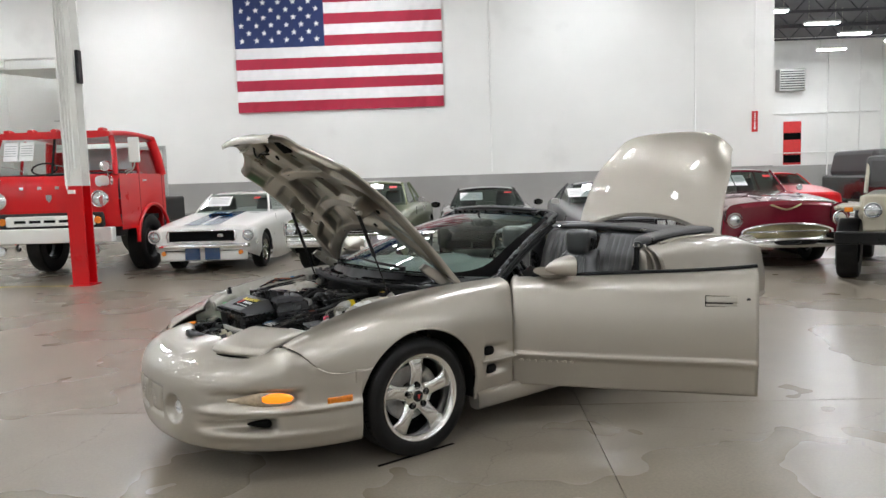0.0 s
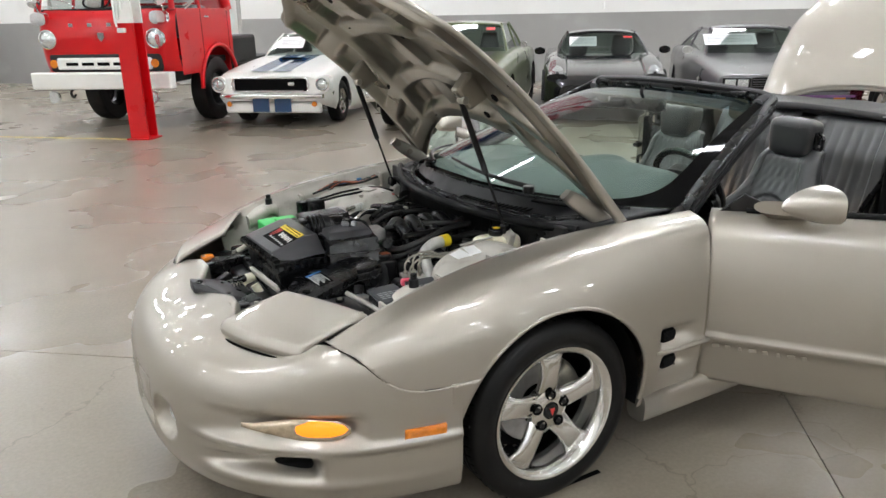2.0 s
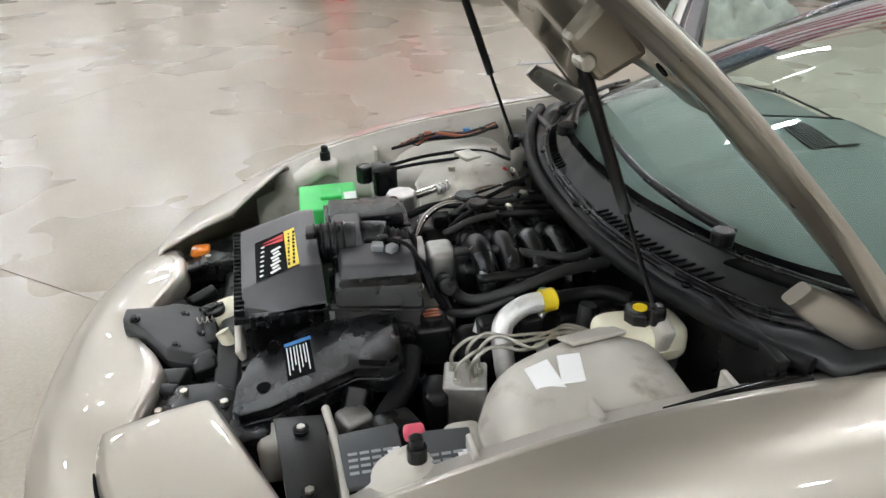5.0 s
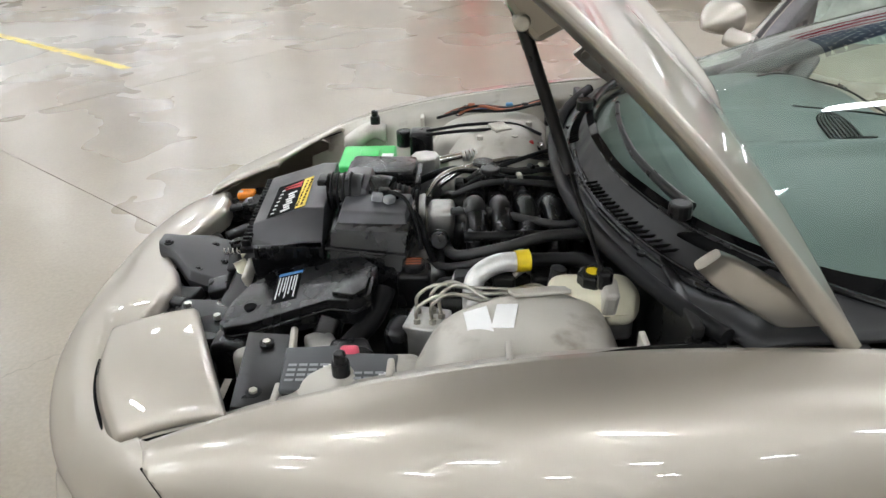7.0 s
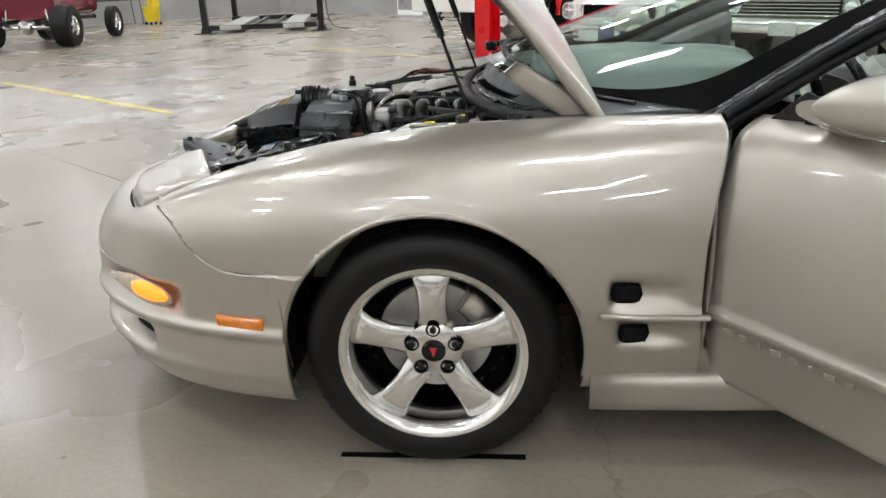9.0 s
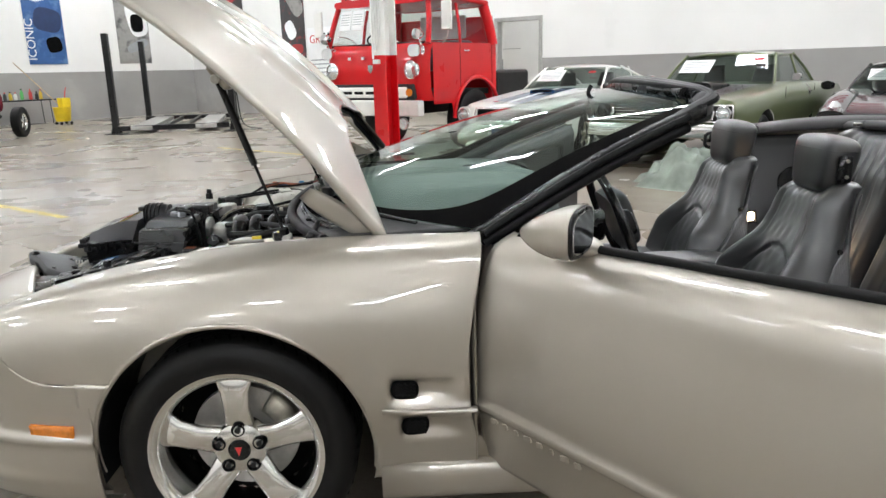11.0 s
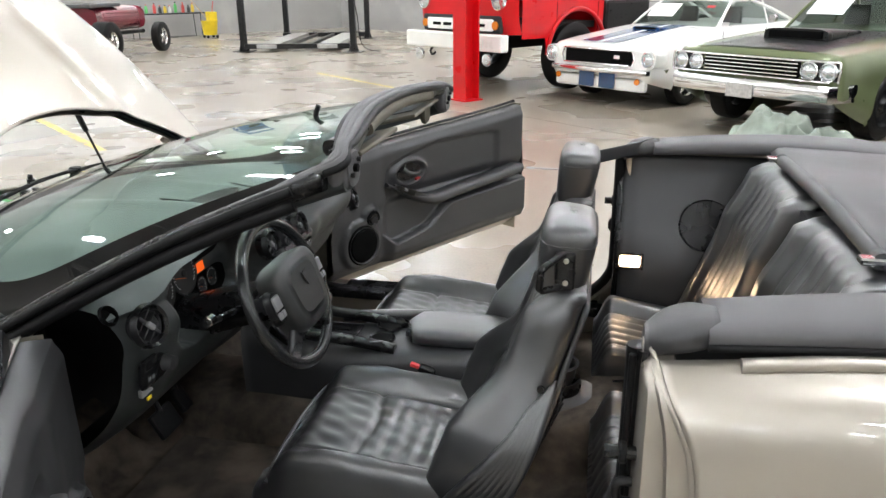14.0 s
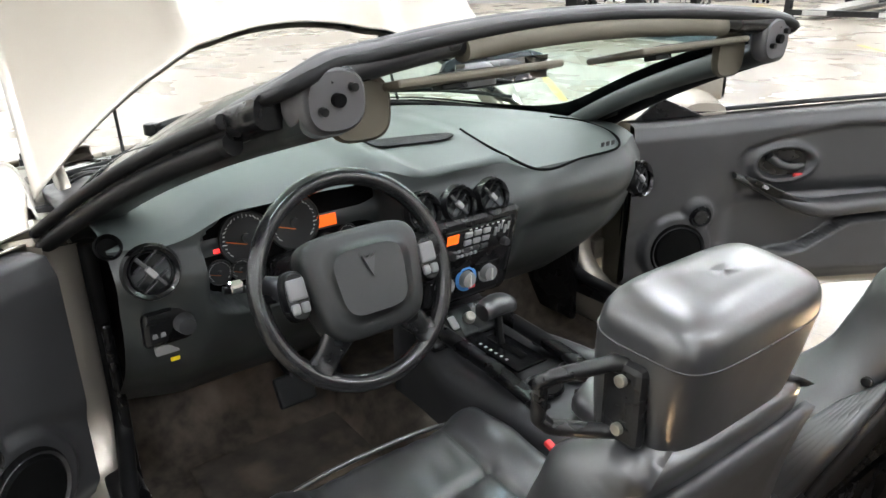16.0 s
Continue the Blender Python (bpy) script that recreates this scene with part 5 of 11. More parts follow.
# ---- rear deck: trunk lid raised, folded top, rear fascia ----
P = []
for x in np.linspace(2.95, 3.25, 10):
    P.append([(x, y, float(ZI(x)) + 0.02 * (1 - (y / 0.75) ** 2) - 0.012) for y in np.linspace(-float(YI(x)), float(YI(x)), 24)])
part("deck_frame", grid(np.array(P)), M_PEWTER_SHADE, car)
T_M = Matrix.Translation((2.98, 0, 0.985)) @ Matrix.Rotation(radians(-66), 4, "Y") @ Matrix.Translation((-2.98, 0, -0.985))
P = []
for u in np.linspace(0, 1, 34):
    row = []
    for v in np.linspace(-1, 1, 50):
        a = abs(v)
        front = 2.93 + 0.19 * (1 - a**2.2)
        back = 3.92 - 0.13 * a**5 - 0.03 * a * a
        hw = 0.755 - 0.06 * u - 0.06 * ss(0.7, 1, u)
        x = front + (back - front) * u
        z = 0.995 + 0.025 * (1 - v * v) + 0.035 * math.sin(math.pi * u) - 0.05 * u**4 - 0.05 * a**5
        row.append((x, v * hw, z))
    P.append(row)
tl = part("trunk_lid", grid(np.array(P)), M_PEWTER, car, "raised pewter trunk lid", m=T_M)
solid(tl, 0.02, -1.0)
part("lid_rim", tube([np.array(P[0][k]) - (0, 0, 0.012) for k in range(0, 44, 3)], 0.012, 8, 40), M_PEWTER, tl)
for s in (-1, 1):
    part("trunk_hinge", tube([(2.95, s * 0.5, 0.9), (3.0, s * 0.5, 1.0), (3.1, s * 0.5, 1.16)], 0.012, 8), M_SATIN, car, "black trunk hinge")
P = []
for y in np.linspace(-0.79, 0.79, 60):
    a = abs(y) / 0.79
    xo = 3.70 - 0.2 * a**3
    P.append([(xo - 0.1, y * 0.97, 0.3), (xo - 0.02, y, 0.34), (xo, y, 0.5), (xo - 0.01, y, 0.68), (xo - 0.04, y, 0.80), (xo - 0.11, y * 0.95, 0.875), (xo - 0.22, y * 0.88, 0.90)])
part("rear_fascia", grid(np.array([curve3(r_, 20) for r_ in P])), M_PEWTER, car)
part("trunk_floor", box((0.75, 1.35, 0.02), (3.2, 0, 0.55)), M_CARPET, car)
part("trunk_front", box((0.02, 1.4, 0.5), (2.84, 0, 0.72)), M_CARPET, car)


# ---- wheels ----
def road_wheel(parent, at, s, R=0.326, rim=0.232, width=0.24, name="wheel"):
    """Five-spoke polished wheel; built facing -y, turned for the other side."""
    w = thing(name, "polished five-spoke alloy wheel with a low tyre", "", Matrix.Translation(at) @ (Matrix() if s < 0 else Matrix.Rotation(math.pi, 4, "Z")), parent=parent)
    h = width / 2
    prof = [(rim - 0.01, -h + 0.02), (rim + 0.012, -h + 0.004), (rim + 0.045, -h - 0.004), (R - 0.035, -h + 0.0), (R - 0.012, -h + 0.012), (R - 0.002, -h + 0.03)]
    for k in range(-2, 3):
        g = 0.034 * k
        prof += [(R, g - 0.012), (R, g + 0.008), (R - 0.008, g + 0.010), (R - 0.008, g + 0.015)] if k < 2 else [(R, g - 0.012), (R, g + 0.008)]
    prof += [(R - 0.012, h - 0.012), (R - 0.035, h), (rim + 0.03, h), (rim - 0.01, h - 0.02)]
    tyre = part("tyre", lathe(prof, 72, "y"), M_TYRE, w, "black low-profile tyre")
    bm = bmesh.new()                                  # cross cuts of the tread
    for k in range(56):
        for y, tw in ((-h + 0.047, 0.35), (h - 0.047, -0.35)):
            a = 2 * math.pi * k / 56 + (0.03 if y > 0 else 0)
            box((0.006, 0.036, 0.003), (0, 0, 0), m=Matrix.Rotation(a, 4, "Y") @ Matrix.Translation((0, y, R - 0.001)) @ Matrix.Rotation(tw, 4, "Z"), bm=bm)
    tagged(part("tread_cut", bm, M_INK_SHADE, tyre), kind="stuff")
    rp = [(rim - 0.012, h - 0.03), (rim - 0.03, h - 0.05), (rim - 0.035, 0.0), (rim - 0.026, -h + 0.055), (rim - 0.02, -h + 0.02), (rim - 0.014, -h + 0.012), (rim - 0.004, -h + 0.004), (rim + 0.006, -h + 0.002), (rim + 0.008, -h + 0.012)]
    part("rim", lathe(rp, 72, "y"), M_ALU, w)
    face = -h + 0.026
    for k in range(5):
        a = math.pi / 2 + 2 * math.pi * k / 5
        rows = []
        for r_, hw, th, y in ((0.045, 0.042, 0.02, face + 0.022), (0.08, 0.040, 0.02, face + 0.012), (0.12, 0.036, 0.018, face + 0.003), (0.17, 0.040, 0.016, face), (0.205, 0.052, 0.014, face + 0.006), (rim - 0.014, 0.066, 0.014, face + 0.014)):
            rows.append(((r_ * math.cos(a), y + th, r_ * math.sin(a)), hw, th, (-math.sin(a), 0, math.cos(a)), (0, 1, 0)))
        part("spoke", autosmooth(loft(rows, 18, 2.6), 50), M_ALU, w)
    part("hub", lathe([(0.0, face + 0.008), (0.05, face + 0.008), (0.072, face + 0.018), (0.082, face + 0.05)], 36, "y"), M_ALU, w)
    for k in range(5):
        a = math.pi / 2 + 2 * math.pi * (k + 0.5) / 5 + math.pi / 5
        c = (0.058 * math.cos(a), face + 0.004, 0.058 * math.sin(a))
        nut = part("lug_hole", lathe([(0.0, 0.012), (0.013, 0.012), (0.016, -0.002), (0.019, 0.004)], 16, "y"), M_INK_SHADE, w, m=Matrix.Translation(c))
        part("lug_nut", cyl(0.009, 0.012, (0, 0.012, 0), 6, m=Matrix.Rotation(radians(90), 4, "X")), M_SATIN, nut)
    cap = part("centre_cap", lathe([(0.0, face + 0.0), (0.026, face + 0.001), (0.031, face + 0.006)], 28, "y"), M_GLOSSBLACK, w, "black centre cap with a red emblem")
    part("emblem", prism([(0, -0.014), (0.009, 0.012), (-0.009, 0.012)], 0.002, m=Matrix.Translation((0, face - 0.0005, 0)) @ Matrix.Rotation(radians(90), 4, "X")), M_REDINK, cap)
    part("brake_disc", lathe([(0.06, 0.0), (0.15, 0.0), (0.152, 0.02), (0.06, 0.02)], 40, "y"), M_CASTALU, w)
    part("brake_caliper", loft([((0.135 * math.cos(a), -0.002, 0.135 * math.sin(a)), 0.035, 0.04, (math.cos(a), 0, math.sin(a)), (0, 1, 0)) for a in np.linspace(0.15, 1.0, 8)], 14, 4), M_STEEL, w)
    part("inner_barrel", lathe([(0.0, 0.06), (rim - 0.03, 0.06)], 30, "y"), M_INK_SHADE, w)
    return w


wheel_l = road_wheel(car, (AXLE, -0.79, WHEEL_Z), -1)
for x, s in ((AXLE_R, -1), (AXLE, 1), (AXLE_R, 1)):
    copy_thing(wheel_l, Matrix.Translation((x, s * 0.79, WHEEL_Z)) @ (Matrix() if s < 0 else Matrix.Rotation(math.pi, 4, "Z")))


# ---- doors, both swung open ----
DX0, DX1 = 0.672, 2.03


def trim_relief(x, z, zi):
    """How far the moulded door trim stands into the cabin."""
    r = 0.016 * ss(0.0, 0.05, zi - z)
    # sunk upper insert
    top = float(np.interp(x, [1.0, 1.06, 1.18, 1.36, 1.75, 1.82], [0.74, 0.81, 0.84, 0.868, 0.865, 0.85]))
    ins = ss(1.01, 1.06, x) * ss(1.835, 1.80, x) * ss(top + 0.008, top - 0.012, z) * ss(0.63, 0.65, z)
    r -= 0.017 * ins
    # release oval: a raised rim round a cup
    e = math.hypot((x - 1.185) / 0.1, (z - 0.752) / 0.055)
    r += 0.02 * math.exp(-(((e - 1.0) / 0.16) ** 2)) - 0.012 * ss(0.95, 0.8, e)
    # hollow under the armrest, closed below by the pocket's lip
    lip = float(np.interp(x, [1.0, 1.06, 1.28, 1.36, 1.42, 2.05], [0.50, 0.446, 0.476, 0.525, 0.566, 0.585]))
    hollow = ss(0.98, 1.05, x) * ss(0.70, 0.63, z + 0.3 * max(0.0, 1.16 - x))
    r -= 0.022 * hollow
    r += 0.05 * hollow * ss(lip + 0.004, lip - 0.008, z)
    # speaker pod
    d1 = math.hypot(x - 0.848, z - 0.492) / 0.118
    d2 = math.hypot(x - 0.912, z - 0.604) / 0.052
    r += 0.022 * max(float(ss(1.06, 0.9, d1)), float(ss(1.1, 0.85, d2)))
    r += 0.010 * ss(1.02, 0.94, x) * ss(0.60, 0.66, z - 0.3 * (x - 0.9)) - 0.02 * ss(0.41, 0.36, z)
    return float(r)


def door(s, angle):
    hinge = Vector((0.70, s * 0.895, 0))
    m = Matrix.Translation(hinge) @ Matrix.Rotation(s * radians(angle), 4, "Z") @ Matrix.Translation(-hinge)
    d = part("car_door", side_panel(np.linspace(DX0, DX1, 60), lambda x: 0.262, s, 60), M_PEWTER, car, "open pewter door with a raised rub strip", m=m)
    solid(d, 0.004)
    # body of the door behind the skin
    Q = []
    for x in np.linspace(DX0 + 0.01, DX1 - 0.01, 40):
        yi, low = float(YI(x)), 0.275
        Q.append([(x, s * (yi - 0.02), 0.375), (x, s * (yi - 0.005), 0.32), (x, s * (yi + 0.06), low), (x, s * (float(WI(x)) - 0.05), 0.265)])
    P = []
    for x in np.linspace(DX0 + 0.012, DX1 - 0.012, 130):
        yi, zi = float(YI(x)), float(ZI(x)) - 0.006
        row = [(x, s * (yi + 0.012), zi), (x, s * (yi - 0.02), zi)]
        for z in np.linspace(zi - 0.004, 0.36, 74):
            row.append((x, s * (yi - 0.045 - trim_relief(x, z, zi)), z))
        row.append((x, s * (yi - 0.005), 0.35))
        P.append(row)
    part("trim_panel", grid(np.array(P), flip=s < 0), M_PANEL, d, "black moulded door trim")
    part("lower_shell", grid(np.array(Q), flip=s < 0), M_PEWTER_SHADE, d)
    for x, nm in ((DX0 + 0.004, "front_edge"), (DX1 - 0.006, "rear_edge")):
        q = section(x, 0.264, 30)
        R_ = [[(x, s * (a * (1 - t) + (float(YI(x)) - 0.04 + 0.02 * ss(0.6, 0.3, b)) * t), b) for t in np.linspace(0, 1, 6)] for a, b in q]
        part(nm, grid(np.array(R_)), M_PEWTER_SHADE, d)
    part("belt_strip", tube([(x, s * (float(YI(x)) + 0.014), float(ZI(x)) + 0.004) for x in np.linspace(DX0 + 0.12, DX1, 14)], 0.011, 8, 40), M_RUBBER, d, "black belt line strip")
    part("door_seal", tube([(DX0 + 0.03, s * 0.76, 0.8), (DX0 + 0.02, s * 0.775, 0.5), (DX0 + 0.06, s * 0.785, 0.385), (DX0 + 0.16, s * 0.795, 0.365), (1.2, s * 0.80, 0.36), (1.85, s * 0.80, 0.362), (1.95, s * 0.795, 0.38), (DX1 - 0.02, s * 0.775, 0.5), (DX1 - 0.02, s * 0.77, 0.9)], 0.011, 8, 60), M_RUBBER, d, "rubber door seal")
    # outer handle
    yo = lambda x, z: float(np.interp(-z, -section(x, 0.2, 90)[:, 1], section(x, 0.2, 90)[:, 0]))
    hx, hz = 1.845, 0.79
    tilt_h = Matrix.Rotation(s * radians(9), 4, "X")
    hb = part("door_handle", box((0.176, 0.012, 0.066), (hx, s * yo(hx, hz), hz), 0.005, m=tilt_h), M_INK_SHADE, d, "recessed flap handle in body colour")
    part("flap", box((0.164, 0.014, 0.034), (hx, s * (yo(hx, hz) + 0.004), hz + 0.010), 0.006, m=tilt_h), M_PEWTER, hb)
    part("flap_sill", box((0.164, 0.012, 0.014), (hx, s * (yo(hx, hz - 0.02) + 0.003), hz - 0.020), 0.004, m=tilt_h), M_PEWTER, hb)
    part("key_lock", cyl(0.013, 0.012, (hx + 0.135, s * (yo(hx + 0.13, hz) + 0.004), hz + 0.008), 18, 0.003, m=AX["y"]), M_SATIN, d)
    for k in range(8):                                # embossed script, as plain bars
        x = 0.74 + 0.042 * k
        part("embossed_bar", box((0.026 - 0.008 * (k % 3), 0.006, 0.016), (x, s * (yo(x, 0.42) - 0.0015), 0.418), 0.002, m=Matrix.Rotation(radians(-12), 4, "Y")), M_PEWTER, d)
    # mirror
    mx, my, mz = 1.045, 0.952, 0.985
    mm_ = Matrix.Translation((mx, s * my, mz)) @ Matrix.Rotation(-s * radians(26), 4, "Z")
    # a teardrop shell, pointed forward, open behind
    rows = [((-0.145 + 0.145 * t, -s * 0.030 * (1 - t), -0.016 * (1 - t)), 0.092 * (0.06 + 0.94 * math.sin(math.pi / 2 * t) ** 0.75), 0.056 * (0.08 + 0.92 * math.sin(math.pi / 2 * t) ** 0.7)) for t in np.linspace(0.0, 1.0, 20)]
    mir = part("door_mirror", autosmooth(loft(rows, 36, 3.2), 50), M_PEWTER, d, "pewter wing mirror", m=mm_)
    part("mirror_bezel", loft([((0.0, 0, 0), 0.089, 0.053), ((0.008, 0, 0), 0.085, 0.05)], 36, 3.4), M_BLACKPL, mir)
    part("mirror_glass", loft([((0.008, 0, 0), 0.078, 0.043), ((0.0095, 0, 0), 0.077, 0.042)], 36, 3.6), M_MIRROR, mir)
    part("mirror_foot", loft([((0.90 + 0.03 * t, s * (my - 0.05 - 0.09 * t), mz - 0.04 - 0.04 * t), 0.085 - 0.015 * t, 0.024 + 0.012 * t, (1, 0, 0), (0, 0, 1)) for t in np.linspace(0, 1, 6)], 18, 2.5), M_PEWTER, d)
    part("mirror_sail", prism([(0.70, 0.895), (0.92, 0.905), (0.78, 0.965)], 0.012, 0.003, m=Matrix.Translation((0, s * (float(YI(0.8)) + 0.0), 0)) @ Matrix.Rotation(radians(90), 4, "X")), M_BLACKPL, d)
    # inner trim: armrest, pull, release, speakers, map pocket
    yp = lambda x, o=0.0: s * (float(YI(x)) - 0.045 - o)
    C = curve3([(1.015, 0.728), (1.10, 0.683), (1.20, 0.636), (1.30, 0.612), (1.42, 0.618), (1.65, 0.628), (1.95, 0.645)], 40)
    rows = [((x, yp(x, 0.012 + 0.03 * ss(0, 0.3, t)), z), 0.03 + 0.014 * ss(0, 0.35, t), 0.010 + 0.017 * ss(0.0, 0.35, t)) for t, (x, z) in zip(np.linspace(0, 1, 40), C)]
    part("armrest", loft(rows, 20, 2.7), M_PANEL, d, "padded armrest sweeping down from the release")
    part("switch_plate", loft([((x, yp(x, 0.055 + 0.012 * ss(1.04, 1.2, x)), z + 0.012), 0.004, 0.016 * math.sin(math.pi * t) ** 0.5 + 0.001, (0, 1, 0.3), (0, -0.3, 1)) for t, x, z in zip(np.linspace(0.02, 0.98, 12), C[1:13, 0], C[1:13, 1])], 14, 2.6), M_BLACKPL, d)
    for k in (4, 6, 8):
        part("window_switch", box((0.022, 0.008, 0.012), (C[k][0], yp(C[k][0], 0.063), C[k][1] + 0.014), 0.003, m=Matrix.Rotation(radians(28), 4, "Y")), bpy.data.materials["grey_switch"] if "grey_switch" in bpy.data.materials else mat("grey_switch", (0.25, 0.25, 0.25), 0.5), d)
    rp_ = part("release_cup", loft([((1.19, yp(1.19, -0.012), 0.752), 0.085, 0.043, (1, 0, 0.0), (0, 0, 1)), ((1.19, yp(1.19, -0.008), 0.752), 0.08, 0.04, (1, 0, 0), (0, 0, 1))], 28, 2.2), M_BLACKPL, d, "oval door release cup")
    part("release_lever", tube([(1.13, yp(1.14, 0.012), 0.778), (1.16, yp(1.16, 0.016), 0.756), (1.21, yp(1.2, 0.016), 0.742), (1.25, yp(1.24, 0.006), 0.744)], 0.012, 10, 20, taper=lambda q: 1.15 - 0.4 * q), M_PANEL, rp_, "grey release lever")
    part("lock_switch", box((0.034, 0.01, 0.013), (1.238, yp(1.238, 0.006), 0.712), 0.003), M_REDINK, rp_, "red marked lock switch")
    flipm = Matrix() if s > 0 else Matrix.Rotation(math.pi, 4, "Z")
    sp = part("speaker", lathe([(0.0, -0.005), (0.04, -0.009), (0.07, -0.006), (0.077, 0.004), (0.084, -0.004), (0.09, 0.006)], 40, "y"), M_INK_SHADE, d, "round door speaker grille", m=Matrix.Translation((0.848, yp(0.85, 0.046), 0.492)) @ flipm)
    part("speaker_ring", lathe([(0.077, 0.0), (0.082, -0.005), (0.09, 0.006)], 40, "y"), M_PANEL, sp)
    part("tweeter", lathe([(0.0, -0.006), (0.022, -0.006), (0.027, 0.002), (0.032, -0.004), (0.036, 0.006)], 24, "y"), M_BLACKPL, d, m=Matrix.Translation((0.912, yp(0.912, 0.046), 0.604)) @ flipm)
    part("door_latch", box((0.012, 0.05, 0.09), (DX1 + 0.0, s * 0.84, 0.74), 0.004), M_STEEL, d)
    return d


door(-1, 54.0)
door(1, 58.5)


# ---- cabin ----
# floor pan, tunnel, bulkheads
P = []
for x in np.linspace(0.42, 2.05, 30):
    row = []
    for y in np.linspace(-0.76, 0.76, 60):
        z = 0.20 + 0.16 * ss(0.19, 0.13, abs(y)) + 0.22 * ss(0.62, 0.42, x) * ss(0.2, 0.28, abs(y)) * 1.0 + 0.12 * ss(0.70, 0.76, abs(y)) + 0.06 * ss(1.75, 2.0, x)
        row.append((x, y, z))
    P.append(row)
part("cabin_carpet", grid(np.array(P)), M_CARPET, car, "grey cut-pile carpet")
part("firewall", box((0.02, 1.5, 0.62), (0.44, 0, 0.56)), M_PANEL, car)
for s in (-1, 1):
    part("floor_mat", box((0.5, 0.4, 0.014), (0.92, s * 0.38, 0.222), 0.006), mat("mat_%s" % ("l" if s < 0 else "r"), (0.065, 0.055, 0.047), 0.95, 0, 0, 0.4, 14, 0.6, 800, 0.1, 0.08, color2=(0.15, 0.12, 0.094), mix=0.4, mix_scale=5), car, "worn carpet floor mat")
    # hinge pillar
    part("hinge_pillar", box((0.13, 0.10, 0.62), (0.60, s * 0.80, 0.57), 0.02), M_PEWTER_SHADE, car, "painted door hinge pillar")
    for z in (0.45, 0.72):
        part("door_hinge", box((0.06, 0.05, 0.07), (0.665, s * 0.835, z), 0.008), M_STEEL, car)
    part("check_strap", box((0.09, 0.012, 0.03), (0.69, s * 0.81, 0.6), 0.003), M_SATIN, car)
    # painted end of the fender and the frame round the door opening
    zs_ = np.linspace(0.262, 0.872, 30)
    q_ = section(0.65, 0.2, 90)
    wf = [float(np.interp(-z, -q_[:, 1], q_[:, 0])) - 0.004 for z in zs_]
    fj = part("fender_jamb", grid(np.array([[(0.652, s * w, z), (0.640, s * (w - 0.02), z), (0.652, s * (w * 0.5 + 0.385), z), (0.645, s * 0.80, z), (0.66, s * 0.775, z), (0.655, s * 0.73, z)] for w, z in zip(wf, zs_)]), flip=s < 0), M_PEWTER_SHADE, car, "painted door jamb at the fender")
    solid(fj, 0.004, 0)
    pth = curve3([(0.70, 0.752, 0.86), (0.69, 0.752, 0.62), (0.70, 0.758, 0.44), (0.76, 0.775, 0.37), (0.95, 0.80, 0.345), (1.5, 0.825, 0.345), (1.95, 0.822, 0.36)], 50)
    part("opening_frame", loft([((x, s * y, z), 1, 1, (0, 0.034, 0), (0.016 if k < 16 else 0.0, 0, 0.004 if k < 16 else 0.016)) for k, (x, y, z) in enumerate(pth)], 14, 3), M_PEWTER, car, "painted frame of the door opening")
    part("sill_plate", box((1.05, 0.075, 0.012), (1.42, s * 0.80, 0.366), 0.004), M_BLACKPL, car, "black plastic sill plate")
    for k in range(5):
        part("sill_rib", box((0.9, 0.005, 0.004), (1.42, s * (0.776 + 0.012 * k), 0.373), 0.001, 1), M_BLACKPL, car)
    part("kick_panel", box((0.24, 0.02, 0.44), (0.60, s * 0.70, 0.46), 0.008), M_BLACKPL, car)
    part("opening_seal", tube([(0.705, s * 0.706, 0.86), (0.69, s * 0.704, 0.6), (0.705, s * 0.706, 0.42), (0.82, s * 0.735, 0.378), (1.4, s * 0.755, 0.372), (1.80, s * 0.755, 0.372), (1.86, s * 0.755, 0.376)], 0.018, 10, 80), M_RUBBER, car, "rubber door opening seal")

# dashboard
DFACE = spl((0.46, 0.70), (0.54, 0.80), (0.62, 0.885), (0.70, 0.935), (0.78, 0.955), (0.845, 0.965), (0.885, 0.94))


def dash_face(y, z):
    x = float(DFACE(z))
    a = ((y + 0.328) / 0.218) ** 4 + ((z - 0.832) / 0.10) ** 4
    x -= 0.125 * ss(1.2, 0.95, a)                                  # instrument well
    x += 0.03 * np.exp(-(((y - 0.06) / 0.17) ** 6)) * ss(0.9, 0.84, z)     # centre stack stands proud
    x += 0.05 * np.exp(-((((y - 0.42) / 0.25) ** 4) + ((z - 0.83) / 0.08) ** 4))
    x -= 0.05 * ss(0.55, 0.72, abs(y))
    return x


P = []
ys = np.linspace(-0.705, 0.705, 200)
for y in ys:
    a = abs(y)
    row = []
    hump = 0.02 * ss(0.29, 0.18, abs(y + 0.32)) + 0.012 * ss(0.3, 0.15, abs(y - 0.42))
    zt = 0.905 + 0.043 * float(ss(0.30, 0.14, abs(y + 0.328))) + 0.022 * float(ss(0.24, 0.16, abs(y - 0.01)))
    xg, zg = float(WB(min(a, 0.735))) + 0.03, float(WBZ(min(a, 0.735))) - 0.02
    xe = float(DFACE(0.885)) - 0.05 * ss(0.55, 0.72, a) + 0.03 * np.exp(-(((y - 0.06) / 0.17) ** 6)) - 0.02
    for t in np.linspace(0, 1, 26):
        x = xg + (xe - xg) * t
        z = zg + (zt - zg) * t + (0.022 + hump) * math.sin(math.pi * min(1, t * 1.02)) ** 0.7 + hump * 0.6 * ss(0.5, 0.9, t) * ss(1.04, 0.97, t)
        row.append((x, y, z))
    for z in np.linspace(zt - 0.012, 0.46, 74):
        row.append((dash_face(y, z), y, z))
    row.append((0.60, y, 0.45))
    P.append(row)
